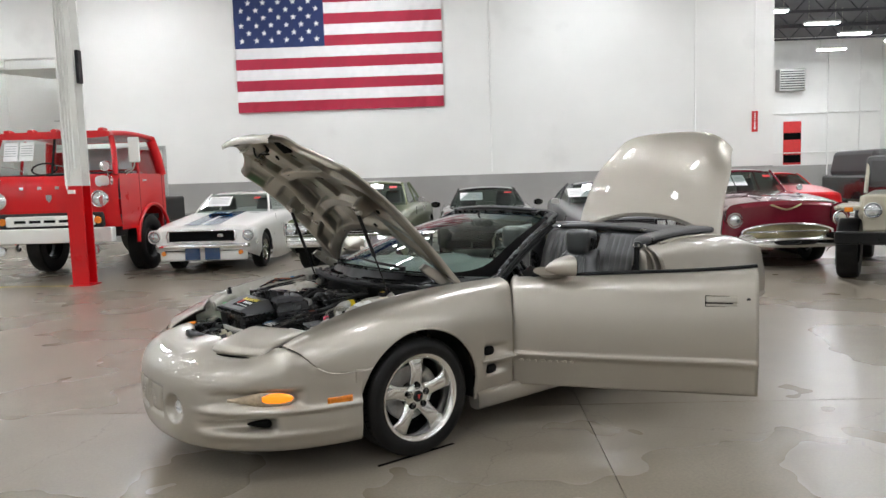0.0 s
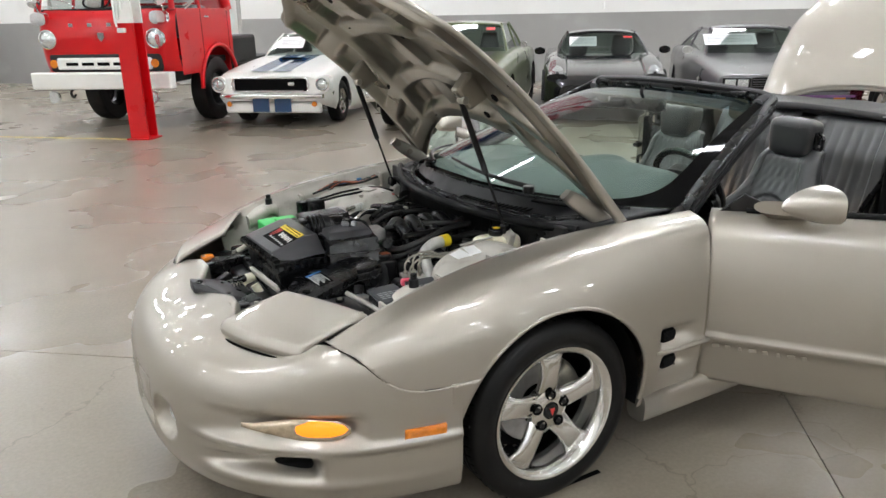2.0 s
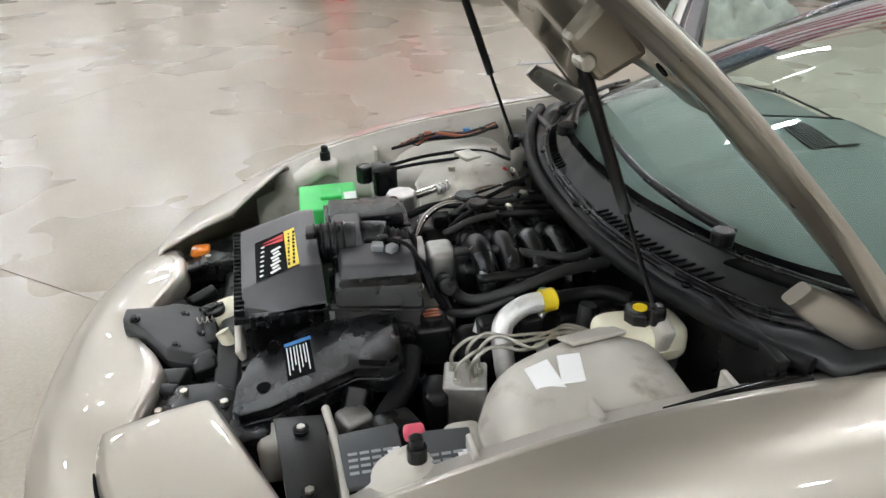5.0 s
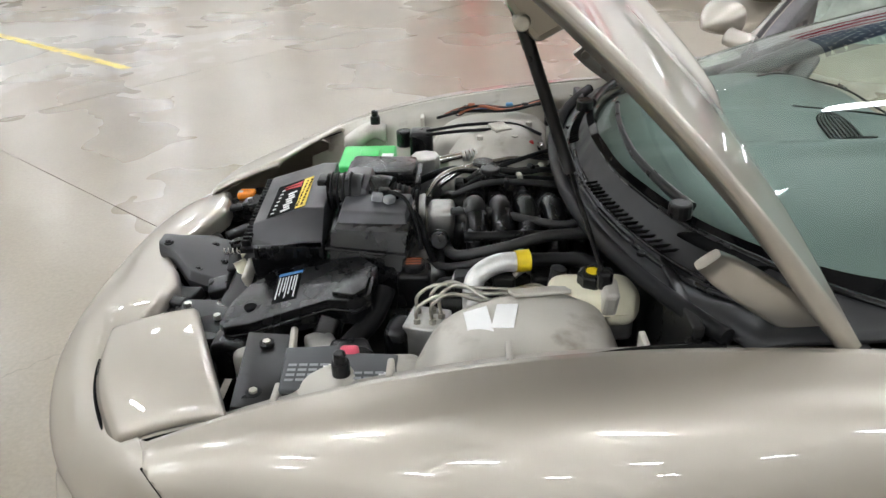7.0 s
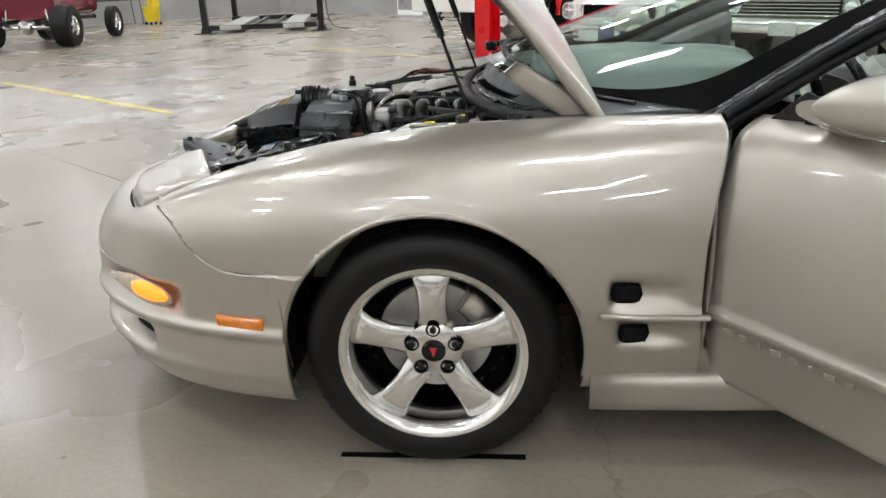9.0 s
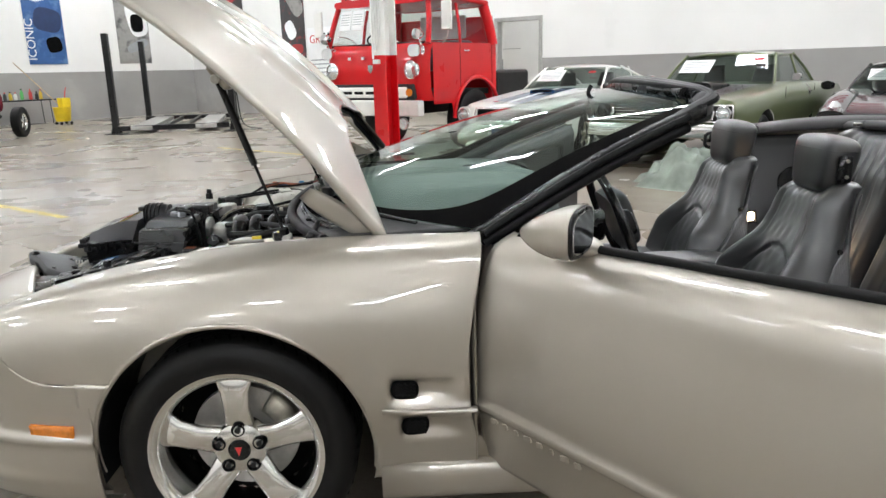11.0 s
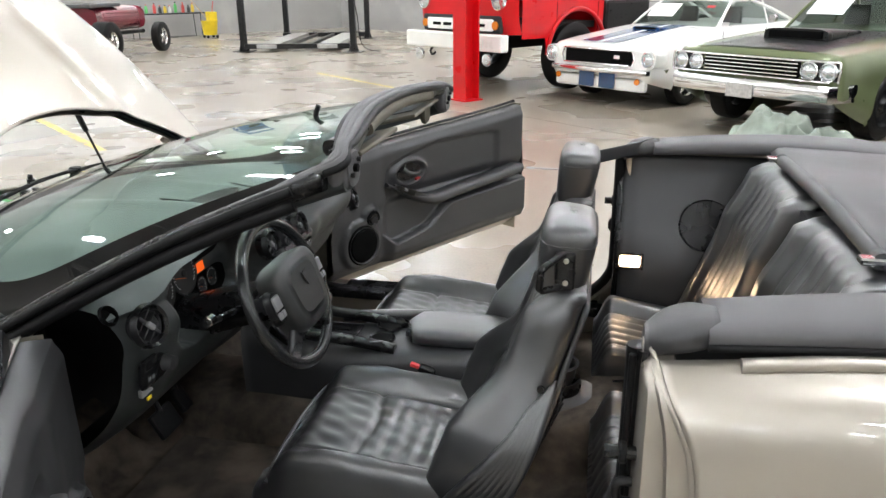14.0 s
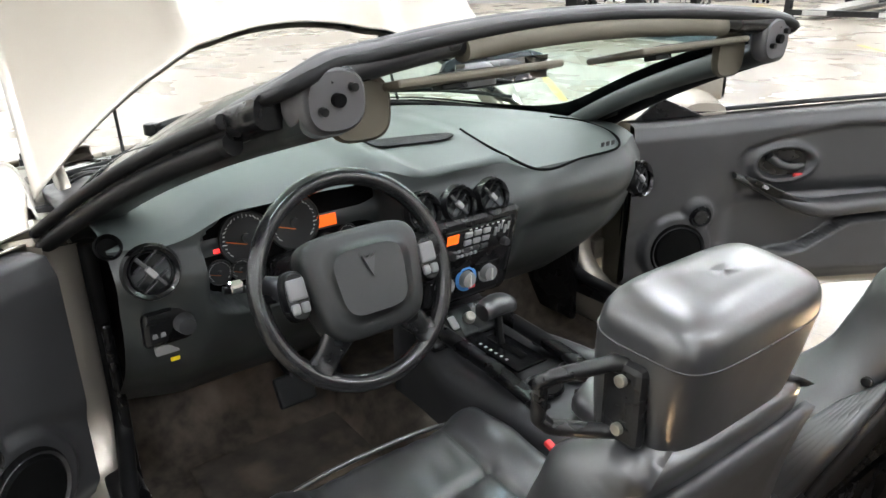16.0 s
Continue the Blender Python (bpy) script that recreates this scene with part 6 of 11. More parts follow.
# one vinyl in two tones: shaded face here, lit pad below
dash = part("dashboard", grid(np.array(P)[:, 26:]), M_VINYL_SHADE, car, "grey-green vinyl dashboard with round vents, its face darkened as shade")
part("dash_pad", grid(np.array(P)[:, :27]), M_DASH_LIT, dash, "grey-green padded dash top, coloured lighter as lit from above")
seam = [(0.70, 0.24, 0.0), (0.79, 0.21, 0.0), (0.93, 0.19, 0.0), (0.985, 0.235, 0.0), (0.99, 0.40, 0.0), (0.97, 0.56, 0.0), (0.90, 0.615, 0.0), (0.80, 0.60, 0.0), (0.72, 0.55, 0.0)]


def dash_top(x, y):
    """Height of the dash surface near (x, y)."""
    k = int(np.argmin(np.abs(ys - y)))
    A = np.array(P[k][:26])
    return float(np.interp(x, A[:, 0], A[:, 2]))


part("airbag_seam", tube([(x, y, dash_top(x, y) + 0.0005 - 0.012 * ss(0.93, 0.99, x)) for x, y, _ in seam], 0.0035, 6, 60), M_INK_SHADE, dash)
part("defrost_grille", grid(np.array([[(0.725 + 0.042 * v * (1 - abs(u) ** 4) ** 0.5 + 0.03 * u, 0.01 + 0.16 * u, dash_top(0.725 + 0.03 * u, 0.01 + 0.16 * u) + 0.003) for v in np.linspace(-1, 1, 6)] for u in np.linspace(-0.999, 0.999, 24)])), M_INK_SHADE, dash, "slotted defroster grille")
for k in range(8):
    v = -0.85 + 1.7 * k / 7
    part("grille_bar", tube([(0.725 + 0.042 * v * (1 - abs(u) ** 4) ** 0.5 + 0.03 * u, 0.01 + 0.16 * u, dash_top(0.725 + 0.03 * u, 0.01 + 0.16 * u) + 0.005) for u in np.linspace(-0.97, 0.97, 8)], 0.0016, 6, 16), M_PANEL, dash)
for k, z in enumerate((0.835, 0.83, 0.82)):
    part("srs_bar", box((0.003, 0.011, 0.012), (0.965, 0.50 + 0.02 * k, dash_top(0.955, 0.5) + 0.001), 0.001), M_PANEL, dash)


def round_vent(y, z, r, tilt=0.0, out=0.0):
    x = dash_face(y, z) + 0.006 + out
    m = Matrix.Translation((x, y, z)) @ Matrix.Rotation(tilt, 4, "Z") @ Matrix.Rotation(radians(-14), 4, "Y")
    v = part("air_vent", lathe([(r * 0.82, -0.03), (r * 0.86, 0.006), (r, 0.012), (r * 1.1, -0.004)], 36, "x"), M_BLACKPL, dash, "round air vent", m=m)
    part("well", lathe([(0.0, -0.028), (r * 0.84, -0.028)], 24, "x"), M_INK_SHADE, v)
    part("vane_ring", lathe([(r * 0.72, -0.004), (r * 0.76, 0.001), (r * 0.79, -0.006)], 30, "x"), M_PANEL, v)
    part("vane_tab", box((0.012, 0.012, r * 0.5), (0.004, 0, 0), 0.003, m=Matrix.Rotation(radians(38), 4, "X")), bpy.data.materials["grey_switch"], v)
    for a in (-0.5, 0, 0.5):
        part("vane", box((0.02, r * 1.5, 0.003), (-0.008, 0, a * r), 0.001, m=Matrix.Rotation(radians(38), 4, "X")), M_PANEL, v)
    part("vane_bar", box((0.008, 0.008, r * 1.5), (0.0, 0, 0), 0.002, m=Matrix.Rotation(radians(38), 4, "X")), M_PANEL, v)


round_vent(-0.65, 0.862, 0.047, radians(-8), 0.02)
round_vent(0.635, 0.80, 0.047, radians(8), 0.02)
for y in (-0.09, 0.002, 0.096):
    round_vent(y, 0.860, 0.042, 0.0, 0.009)
part("side_defrost", lathe([(0.0, -0.01), (0.018, -0.01), (0.022, 0.004), (0.025, -0.004)], 20, "x"), M_INK_SHADE, dash, m=Matrix.Translation((dash_face(-0.69, 0.88) - 0.005, -0.70, 0.905)) @ Matrix.Rotation(radians(-35), 4, "Y"))

# instruments
ic = part("instrument_panel", box((0.01, 0.42, 0.19), (0.834, -0.328, 0.832), 0.004, m=Matrix.Rotation(radians(-8), 4, "Y")), M_INK_SHADE, dash, "black gauge cluster with lit orange display")
M_DIAL = mat("dial_face", (0.02, 0.02, 0.02), 0.5)
M_ORANGEPL_N = mat("orange_needle", (0.7, 0.16, 0.03), 0.5)
M_ORANGE, M_REDGLOW, M_TICK = glow("orange_display", (1.0, 0.13, 0.008), 0.2), glow("red_lamp", (1.0, 0.02, 0.02), 0.6), mat("dial_print", (0.7, 0.7, 0.68), 0.5)
tilt_m = Matrix.Rotation(radians(-8), 4, "Y")
for y, z, r in ((-0.432, 0.842, 0.056), (-0.322, 0.85, 0.058), (-0.497, 0.785, 0.026), (-0.452, 0.78, 0.022), (-0.255, 0.79, 0.022), (-0.20, 0.795, 0.026)):
    g = part("gauge", lathe([(0.0, 0.0), (r * 0.95, 0.0), (r, 0.004), (r * 1.04, 0.0)], 30, "x"), M_DIAL, ic, m=Matrix.Translation((0.8435 + (0.832 - z) * 0.14, y, z)) @ tilt_m)
    bm = bmesh.new()
    for k in range(25):
        a = radians(-40 + 260 * k / 24)
        box((0.001, r * 0.03, r * (0.16 if k % 3 == 0 else 0.08)), (0.0012, -r * 0.82 * math.cos(a), r * 0.82 * math.sin(a)), m=Matrix.Rotation(a - math.pi / 2, 4, "X"), bm=bm)
    part("tick_marks", bm, M_TICK, g)
    part("needle", box((0.001, r * 0.035, r * 0.8), (0.003, -r * 0.38, -r * 0.12), m=Matrix.Rotation(radians(72), 4, "X")), M_ORANGEPL_N, g)
    part("needle_hub", lathe([(0.0, 0.006), (r * 0.16, 0.005), (r * 0.18, 0.0)], 18, "x"), M_DIAL, g)
part("message_display", box((0.003, 0.045, 0.026), (0.842, -0.245, 0.838), 0.001, m=tilt_m), M_ORANGE, ic, "glowing orange message display")
part("warning_lamp", box((0.003, 0.012, 0.008), (0.842, -0.495, 0.828), 0.001, m=tilt_m), M_REDGLOW, ic)
# light switches
sw = part("switch_panel", box((0.02, 0.10, 0.075), (dash_face(-0.63, 0.74) + 0.004, -0.63, 0.742), 0.012, m=Matrix.Rotation(radians(8), 4, "Y")), M_BLACKPL, dash, "light switch panel")
part("rotary_knob", lathe([(0.0, 0.025), (0.016, 0.024), (0.02, 0.0)], 20, "x"), M_PANEL, sw, m=Matrix.Translation((dash_face(-0.61, 0.745) + 0.012, -0.608, 0.748)))
for y in (-0.66, -0.645):
    part("rocker", box((0.008, 0.011, 0.04), (dash_face(-0.65, 0.74) + 0.018, y, 0.745), 0.002), mat("grey_switch", (0.16, 0.16, 0.165), 0.45), sw)
part("trunk_release", box((0.012, 0.045, 0.02), (dash_face(-0.64, 0.67) + 0.01, -0.635, 0.683), 0.003), bpy.data.materials["grey_switch"], sw)
part("yellow_mark", box((0.004, 0.018, 0.008), (dash_face(-0.62, 0.65) + 0.01, -0.622, 0.655), 0.001), M_YELLOW, sw)
# centre stack
st = part("console_fascia", box((0.03, 0.265, 0.24), (dash_face(0.04, 0.72) + 0.006, 0.04, 0.72), 0.02, 3, m=Matrix.Rotation(radians(14), 4, "Y")), M_BLACKPL, dash, "black centre stack")
fx = lambda z, o=0.0: dash_face(0.06, 0.72) + 0.024 + (0.72 - z) * -0.25 + o
rd = part("radio", box((0.012, 0.195, 0.075), (fx(0.775), 0.04, 0.775), 0.006, m=Matrix.Rotation(radians(14), 4, "Y")), M_GLOSSBLACK, st, "radio with an orange display")
part("radio_display", box((0.004, 0.032, 0.024), (fx(0.79, 0.006), -0.035, 0.792), 0.001, m=Matrix.Rotation(radians(14), 4, "Y")), M_ORANGE, rd)
for k in range(3):
    for j in range(3):
        part("radio_button", box((0.006, 0.022, 0.014), (fx(0.795 - 0.02 * j, 0.008), 0.008 + 0.026 * k, 0.795 - 0.02 * j), 0.002, 1, m=Matrix.Rotation(radians(14), 4, "Y")), bpy.data.materials["grey_switch"] if j < 2 else M_PANEL, rd)
for k in range(5):
    part("slider", box((0.006, 0.006, 0.022), (fx(0.782, 0.008), 0.088 + 0.0095 * k, 0.785 + 0.006 * (k % 3)), 0.001, 1, m=Matrix.Rotation(radians(14), 4, "Y")), bpy.data.materials["grey_switch"], rd)
for y, z in ((-0.04, 0.755), (0.12, 0.752)):
    part("radio_knob", lathe([(0.0, 0.016), (0.009, 0.016), (0.011, 0.0)], 16, "x"), M_PANEL, rd, m=Matrix.Translation((fx(z, 0.006), y, z)))
for k, (y, c) in enumerate(((-0.035, "grey"), (0.027, "blue"), (0.092, "grey"))):
    kb = part("climate_knob", lathe([(0.0, 0.02), (0.018, 0.018), (0.021, 0.0), (0.027, 0.001)], 26, "x"), bpy.data.materials["grey_switch"], st, "rotary climate knob", m=Matrix.Translation((fx(0.672, 0.0), y, 0.672)))
    part("knob_mark", box((0.004, 0.004, 0.03), (0.021, 0, 0), 0.001), M_TICK, kb)
    if c == "blue":
        part("blue_ring", lathe([(0.0235, 0.003), (0.031, 0.002), (0.031, 0.004), (0.0235, 0.006)], 26, "x"), mat("blue_ring", (0.05, 0.2, 0.5), 0.4), kb, "blue temperature ring")
        part("red_mark", box((0.004, 0.02, 0.008), (0.004, 0.016, -0.024), 0.001), M_REDINK, kb)
part("climate_panel", box((0.010, 0.2, 0.062), (fx(0.672, -0.006), 0.035, 0.672), 0.006, m=Matrix.Rotation(radians(14), 4, "Y")), M_GLOSSBLACK, st, "black climate control panel")
for k in range(6):
    for j in range(2):
        part("radio_key", box((0.006, 0.010, 0.008), (fx(0.756 - 0.016 * j, 0.008), -0.026 + 0.0125 * k, 0.757 - 0.014 * j), 0.002, 1, m=Matrix.Rotation(radians(14), 4, "Y")), bpy.data.materials["grey_switch"], rd)
for k in range(7):
    part("radio_print", box((0.001, 0.006, 0.002), (fx(0.806, 0.0075), 0.012 + 0.016 * k, 0.807)), M_TICK, rd)
for k in range(9):
    a = math.pi * (0.1 + 0.8 * k / 8)
    for y in (0.092, -0.035):
        part("knob_print", box((0.001, 0.0024, 0.0024), (fx(0.672, 0.001), y - 0.037 * math.cos(a), 0.672 + 0.034 * math.sin(a))), M_TICK, st)
# sloping switch shelf under the stack, with two rockers and the lighter
SHELF = Matrix.Translation((0.99, 0.0, 0.562)) @ Matrix.Rotation(radians(38), 4, "Y")
sh = part("switch_shelf", box((0.085, 0.21, 0.03), (0, 0.01, 0), 0.010, 3), M_BLACKPL, car, "black sloping switch shelf", m=SHELF)
for y in (-0.068, -0.022):
    part("toggle_bezel", box((0.042, 0.026, 0.006), (0.0, y, 0.016), 0.003), M_INK_SHADE, sh)
    part("toggle", box((0.034, 0.019, 0.008), (0.0, y, 0.019), 0.003), bpy.data.materials["grey_switch"], sh)
part("lighter_ring", lathe([(0.0, 0.012), (0.010, 0.014), (0.013, 0.012), (0.015, 0.0)], 20, "z"), M_STEEL, sh, m=Matrix.Translation((0.0, 0.026, 0.015)))

# steering wheel
SWM = Matrix.Translation((1.15, -0.352, 0.835)) @ Matrix.Rotation(radians(-22), 4, "Y")
ring = [(0, 0.186 * math.cos(a), 0.186 * math.sin(a)) for a in np.linspace(0, 2 * math.pi, 49)]
P2 = []
for a in np.linspace(0, 2 * math.pi, 64, endpoint=False):
    c = np.array((0, math.cos(a), math.sin(a)))
    P2.append([c * (0.186 + 0.0165 * math.cos(b)) + np.array((0.0145 * math.sin(b), 0, 0)) for b in np.linspace(0, 2 * math.pi, 16, endpoint=False)])
stw = part("steering_wheel", grid(np.array(P2), closed_u=True, closed_v=True), M_WHEELSKIN, car, "black leather four-spoke steering wheel", m=SWM)
pad_rows = []
for t in np.linspace(0, 0.94, 14):
    k = (1 - t**5) ** 0.4 if t < 1 else 0.0
    pad_rows.append(((-0.005 + 0.066 * (1 - (1 - t) ** 1.6), 0, -0.008 + 0.006 * t), 0.002 + 0.110 * k, 0.002 + 0.094 * k))
pad_me = loft(pad_rows, 56, 4.2)
for v_ in pad_me.vertices:                       # wider at the top than below
    v_.co.y *= 1.0 + 1.3 * v_.co.z
part("airbag_pad", pad_me, M_PAD, stw, "padded airbag cover")
part("pad_panel", loft([((0.052 + 0.006 * t, 0, -0.010), 0.078 - 0.004 * t, 0.058 - 0.004 * t) for t in np.linspace(0, 1, 4)], 44, 4.5), M_PAD, stw, "raised centre panel of the airbag cover")
part("pad_seam", tube([(0.0535, 0.086 * np.sign(math.cos(a)) * abs(math.cos(a)) ** 0.5, -0.008 + 0.066 * np.sign(math.sin(a)) * abs(math.sin(a)) ** 0.5) for a in np.linspace(0, 2 * math.pi, 40)], 0.003, 6, 120), M_INK_SHADE, stw)
part("hub_emblem", prism([(0, -0.02), (0.013, 0.018), (0.004, 0.012), (0, 0.018), (-0.004, 0.012), (-0.013, 0.018)], 0.003, m=Matrix.Translation((0.0625, 0, 0.022)) @ Matrix.Rotation(radians(90), 4, "Z") @ Matrix.Rotation(radians(90), 4, "X")), M_PANEL, stw)
for s in (-1, 1):
    for a in (radians(8), radians(-50)):
        d = np.array((0, s * math.cos(a), math.sin(a)))
        q = np.array((0, -s * math.sin(a), math.cos(a)))
        part("wheel_spoke", loft([(d * r_ + (0.024 * (0.19 - r_) / 0.1, 0, 0), 0.012, hw, (1, 0, 0), tuple(q)) for r_, hw in ((0.075, 0.034), (0.11, 0.028), (0.15, 0.022), (0.182, 0.026))], 16, 3), M_BLACKPL, stw)
    pod = part("button_pod", loft([((0.018 + 0.02 * t, s * 0.132, 0.002), 0.026 - 0.006 * t**3, 0.044 - 0.006 * t**3) for t in np.linspace(0, 1, 5)], 26, 2.6), M_BLACKPL, stw)
    for dy_, dz, w_, h_ in ((0.0, 0.012, 0.034, 0.036), (-0.0088, -0.020, 0.016, 0.018), (0.0088, -0.020, 0.016, 0.018)):
        part("wheel_button", box((0.010, w_, h_), (0.038, s * 0.132 + dy_, 0.002 + dz), 0.004, 2), mat("dull_grey_button", (0.18, 0.18, 0.185), 0.4) if (s, dz) == (-1, 0.012) else bpy.data.materials["dull_grey_button"], pod, "grey wheel button")
part("steering_column", loft([((1.12 - 0.30 * t, -0.35, 0.815 - 0.09 * t), 0.05 + 0.01 * t, 0.05 + 0.012 * t) for t in np.linspace(0, 1, 6)], 20, 3), M_BLACKPL, car, "black steering column shroud")
for s, L_ in ((-1, 0.16), (1, 0.12)):
    sk = part("stalk", tube([(1.04, -0.345 + s * 0.05, 0.80), (1.035, -0.345 + s * (0.05 + L_ * 0.6), 0.815), (1.03, -0.345 + s * (0.05 + L_), 0.827)], 0.008, 8, 12), M_BLACKPL, car, "column stalk")
    part("stalk_end", cyl(0.013, 0.025, (1.03, -0.345 + s * (0.04 + L_), 0.827), 14, 0.003, m=AX["y"]), M_CHROME if s < 0 else M_BLACKPL, sk)
for x, y, w in ((0.70, -0.30, 0.10), (0.68, -0.18, 0.05)):
    pd = part("pedal", box((0.02, w, 0.08), (x, y, 0.36), 0.006, m=Matrix.Rotation(radians(-30), 4, "Y")), M_RUBBER, car, "black pedal")
    part("pedal_arm", tube([(x - 0.01, y, 0.38), (x - 0.05, y, 0.5), (x - 0.06, y, 0.6)], 0.008, 8), M_SATIN, pd)

# centre console
rows = [((x, 0.03, zc / 2 + 0.1), hw, zc / 2 - 0.1) for x, hw, zc in ((0.86, 0.13, 0.60), (0.95, 0.13, 0.56), (1.05, 0.135, 0.525), (1.2, 0.135, 0.525), (1.32, 0.135, 0.535), (1.45, 0.13, 0.545), (1.7, 0.12, 0.545), (1.78, 0.11, 0.53))]
cons = part("centre_console", loft(smooth_rows(rows, 30), 30, 6), M_PANEL, car, "black centre console")
part("cup_holder", lathe([(0.052, -0.055), (0.060, -0.01), (0.066, 0.0), (0.062, 0.005), (0.055, 0.002), (0.051, -0.05), (0.0, -0.052)], 36, "z"), M_PANEL, cons, "round rear cup holder", m=Matrix.Translation((1.825, 0.05, 0.485)))
part("cup_housing", loft([((1.70, 0.045, 0.36), 0.085, 0.115), ((1.80, 0.045, 0.355), 0.08, 0.11), ((1.87, 0.045, 0.33), 0.07, 0.085), ((1.895, 0.045, 0.31), 0.05, 0.06)], 24, 4), M_PANEL, cons)
part("console_armrest", loft([((x, 0.04, 0.567 + 0.004 * math.sin(math.pi * t)), 0.088 * (1 - abs(2 * t - 1) ** 10) ** 0.5 + 0.003, 0.026) for t, x in zip(np.linspace(0, 1, 16), np.linspace(1.37, 1.72, 16))], 22, 4), M_LEATHER, cons, "padded armrest lid")
part("armrest_latch", box((0.014, 0.06, 0.02), (1.368, 0.03, 0.56), 0.004), M_BLACKPL, cons)
for y_, h_ in ((-0.062, 0.014), (0.104, 0.018)):
    part("console_rail", loft([((0.985 + 0.36 * t, y_ + 0.008 * math.sin(math.pi * t), 0.535 + h_ * math.sin(math.pi * min(1.0, t * 0.9 + 0.1)) ** 0.6 + 0.03 * (1 - t) ** 3), 0.017, 0.016) for t in np.linspace(0, 1, 14)], 16, 2.6), M_BLACKPL, cons, "raised console edge")
part("console_tray", box((0.13, 0.12, 0.012), (1.02, 0.03, 0.537), 0.005, m=Matrix.Rotation(radians(12), 4, "Y")), M_BLACKPL, cons)
part("shift_plate", box((0.2, 0.09, 0.008), (1.1, 0.045, 0.531), 0.003), M_GLOSSBLACK, cons, "gear selector plate")
for k in range(6):
    part("gear_mark", box((0.006, 0.006, 0.001), (1.06 + 0.018 * k, 0.012, 0.536)), M_TICK, cons)
part("selector_gate", box((0.13, 0.02, 0.004), (1.1, 0.05, 0.536), 0.001), M_INK_SHADE, cons)
lv = part("gear_lever", tube([(1.09, 0.05, 0.53), (1.08, 0.05, 0.575), (1.075, 0.05, 0.61)], 0.009, 10), M_SATIN, cons)
part("lever_knob", loft([((1.075 + 0.0 * t, 0.045 + 0.085 * (t - 0.5), 0.625 + 0.008 * math.sin(math.pi * t)), 0.027 - 0.004 * abs(2 * t - 1) ** 4, 0.023 - 0.004 * abs(2 * t - 1) ** 4, (1, 0, 0), (0, 0, 1)) for t in np.linspace(0, 1, 7)], 16, 2.6), M_LEATHER, lv, "leather gear knob")
for x, y in ((1.29, 0.085), (1.29, -0.01)):
    part("cup_holder", lathe([(0.034, 0.0), (0.04, 0.004), (0.042, -0.002)], 24, "z"), M_BLACKPL, cons, m=Matrix.Translation((x, y, 0.545)))
    part("cup_well", cyl(0.034, 0.004, (x, y, 0.542), 24), M_INK_SHADE, cons)
part("park_brake", loft([((1.12 + 0.3 * t, 0.135, 0.535 + 0.05 * t - 0.02 * t * t), 0.018, 0.018) for t in np.linspace(0, 1, 8)], 14, 2.4), M_LEATHER, cons, "parking brake lever")
bk_ = part("belt_buckle", box((0.05, 0.022, 0.13), (1.44, -0.118, 0.46), 0.008, m=Matrix.Rotation(radians(18), 4, "Y")), M_BLACKPL, car, "seat belt buckle with a red button")
part("release_button", box((0.028, 0.014, 0.012), (1.42, -0.118, 0.522), 0.003, m=Matrix.Rotation(radians(18), 4, "Y")), M_REDINK, bk_)
part("rear_cup", lathe([(0.04, -0.05), (0.044, 0.0), (0.056, 0.006), (0.062, -0.01), (0.055, -0.09)], 26, "z"), M_BLACKPL, car, "moulded rear cup holder", m=Matrix.Translation((1.84, 0.03, 0.44)))
part("rear_tunnel", loft([((x, 0.03, 0.28), 0.10, 0.13) for x in np.linspace(1.76, 2.3, 8)], 20, 4), M_PANEL, car)


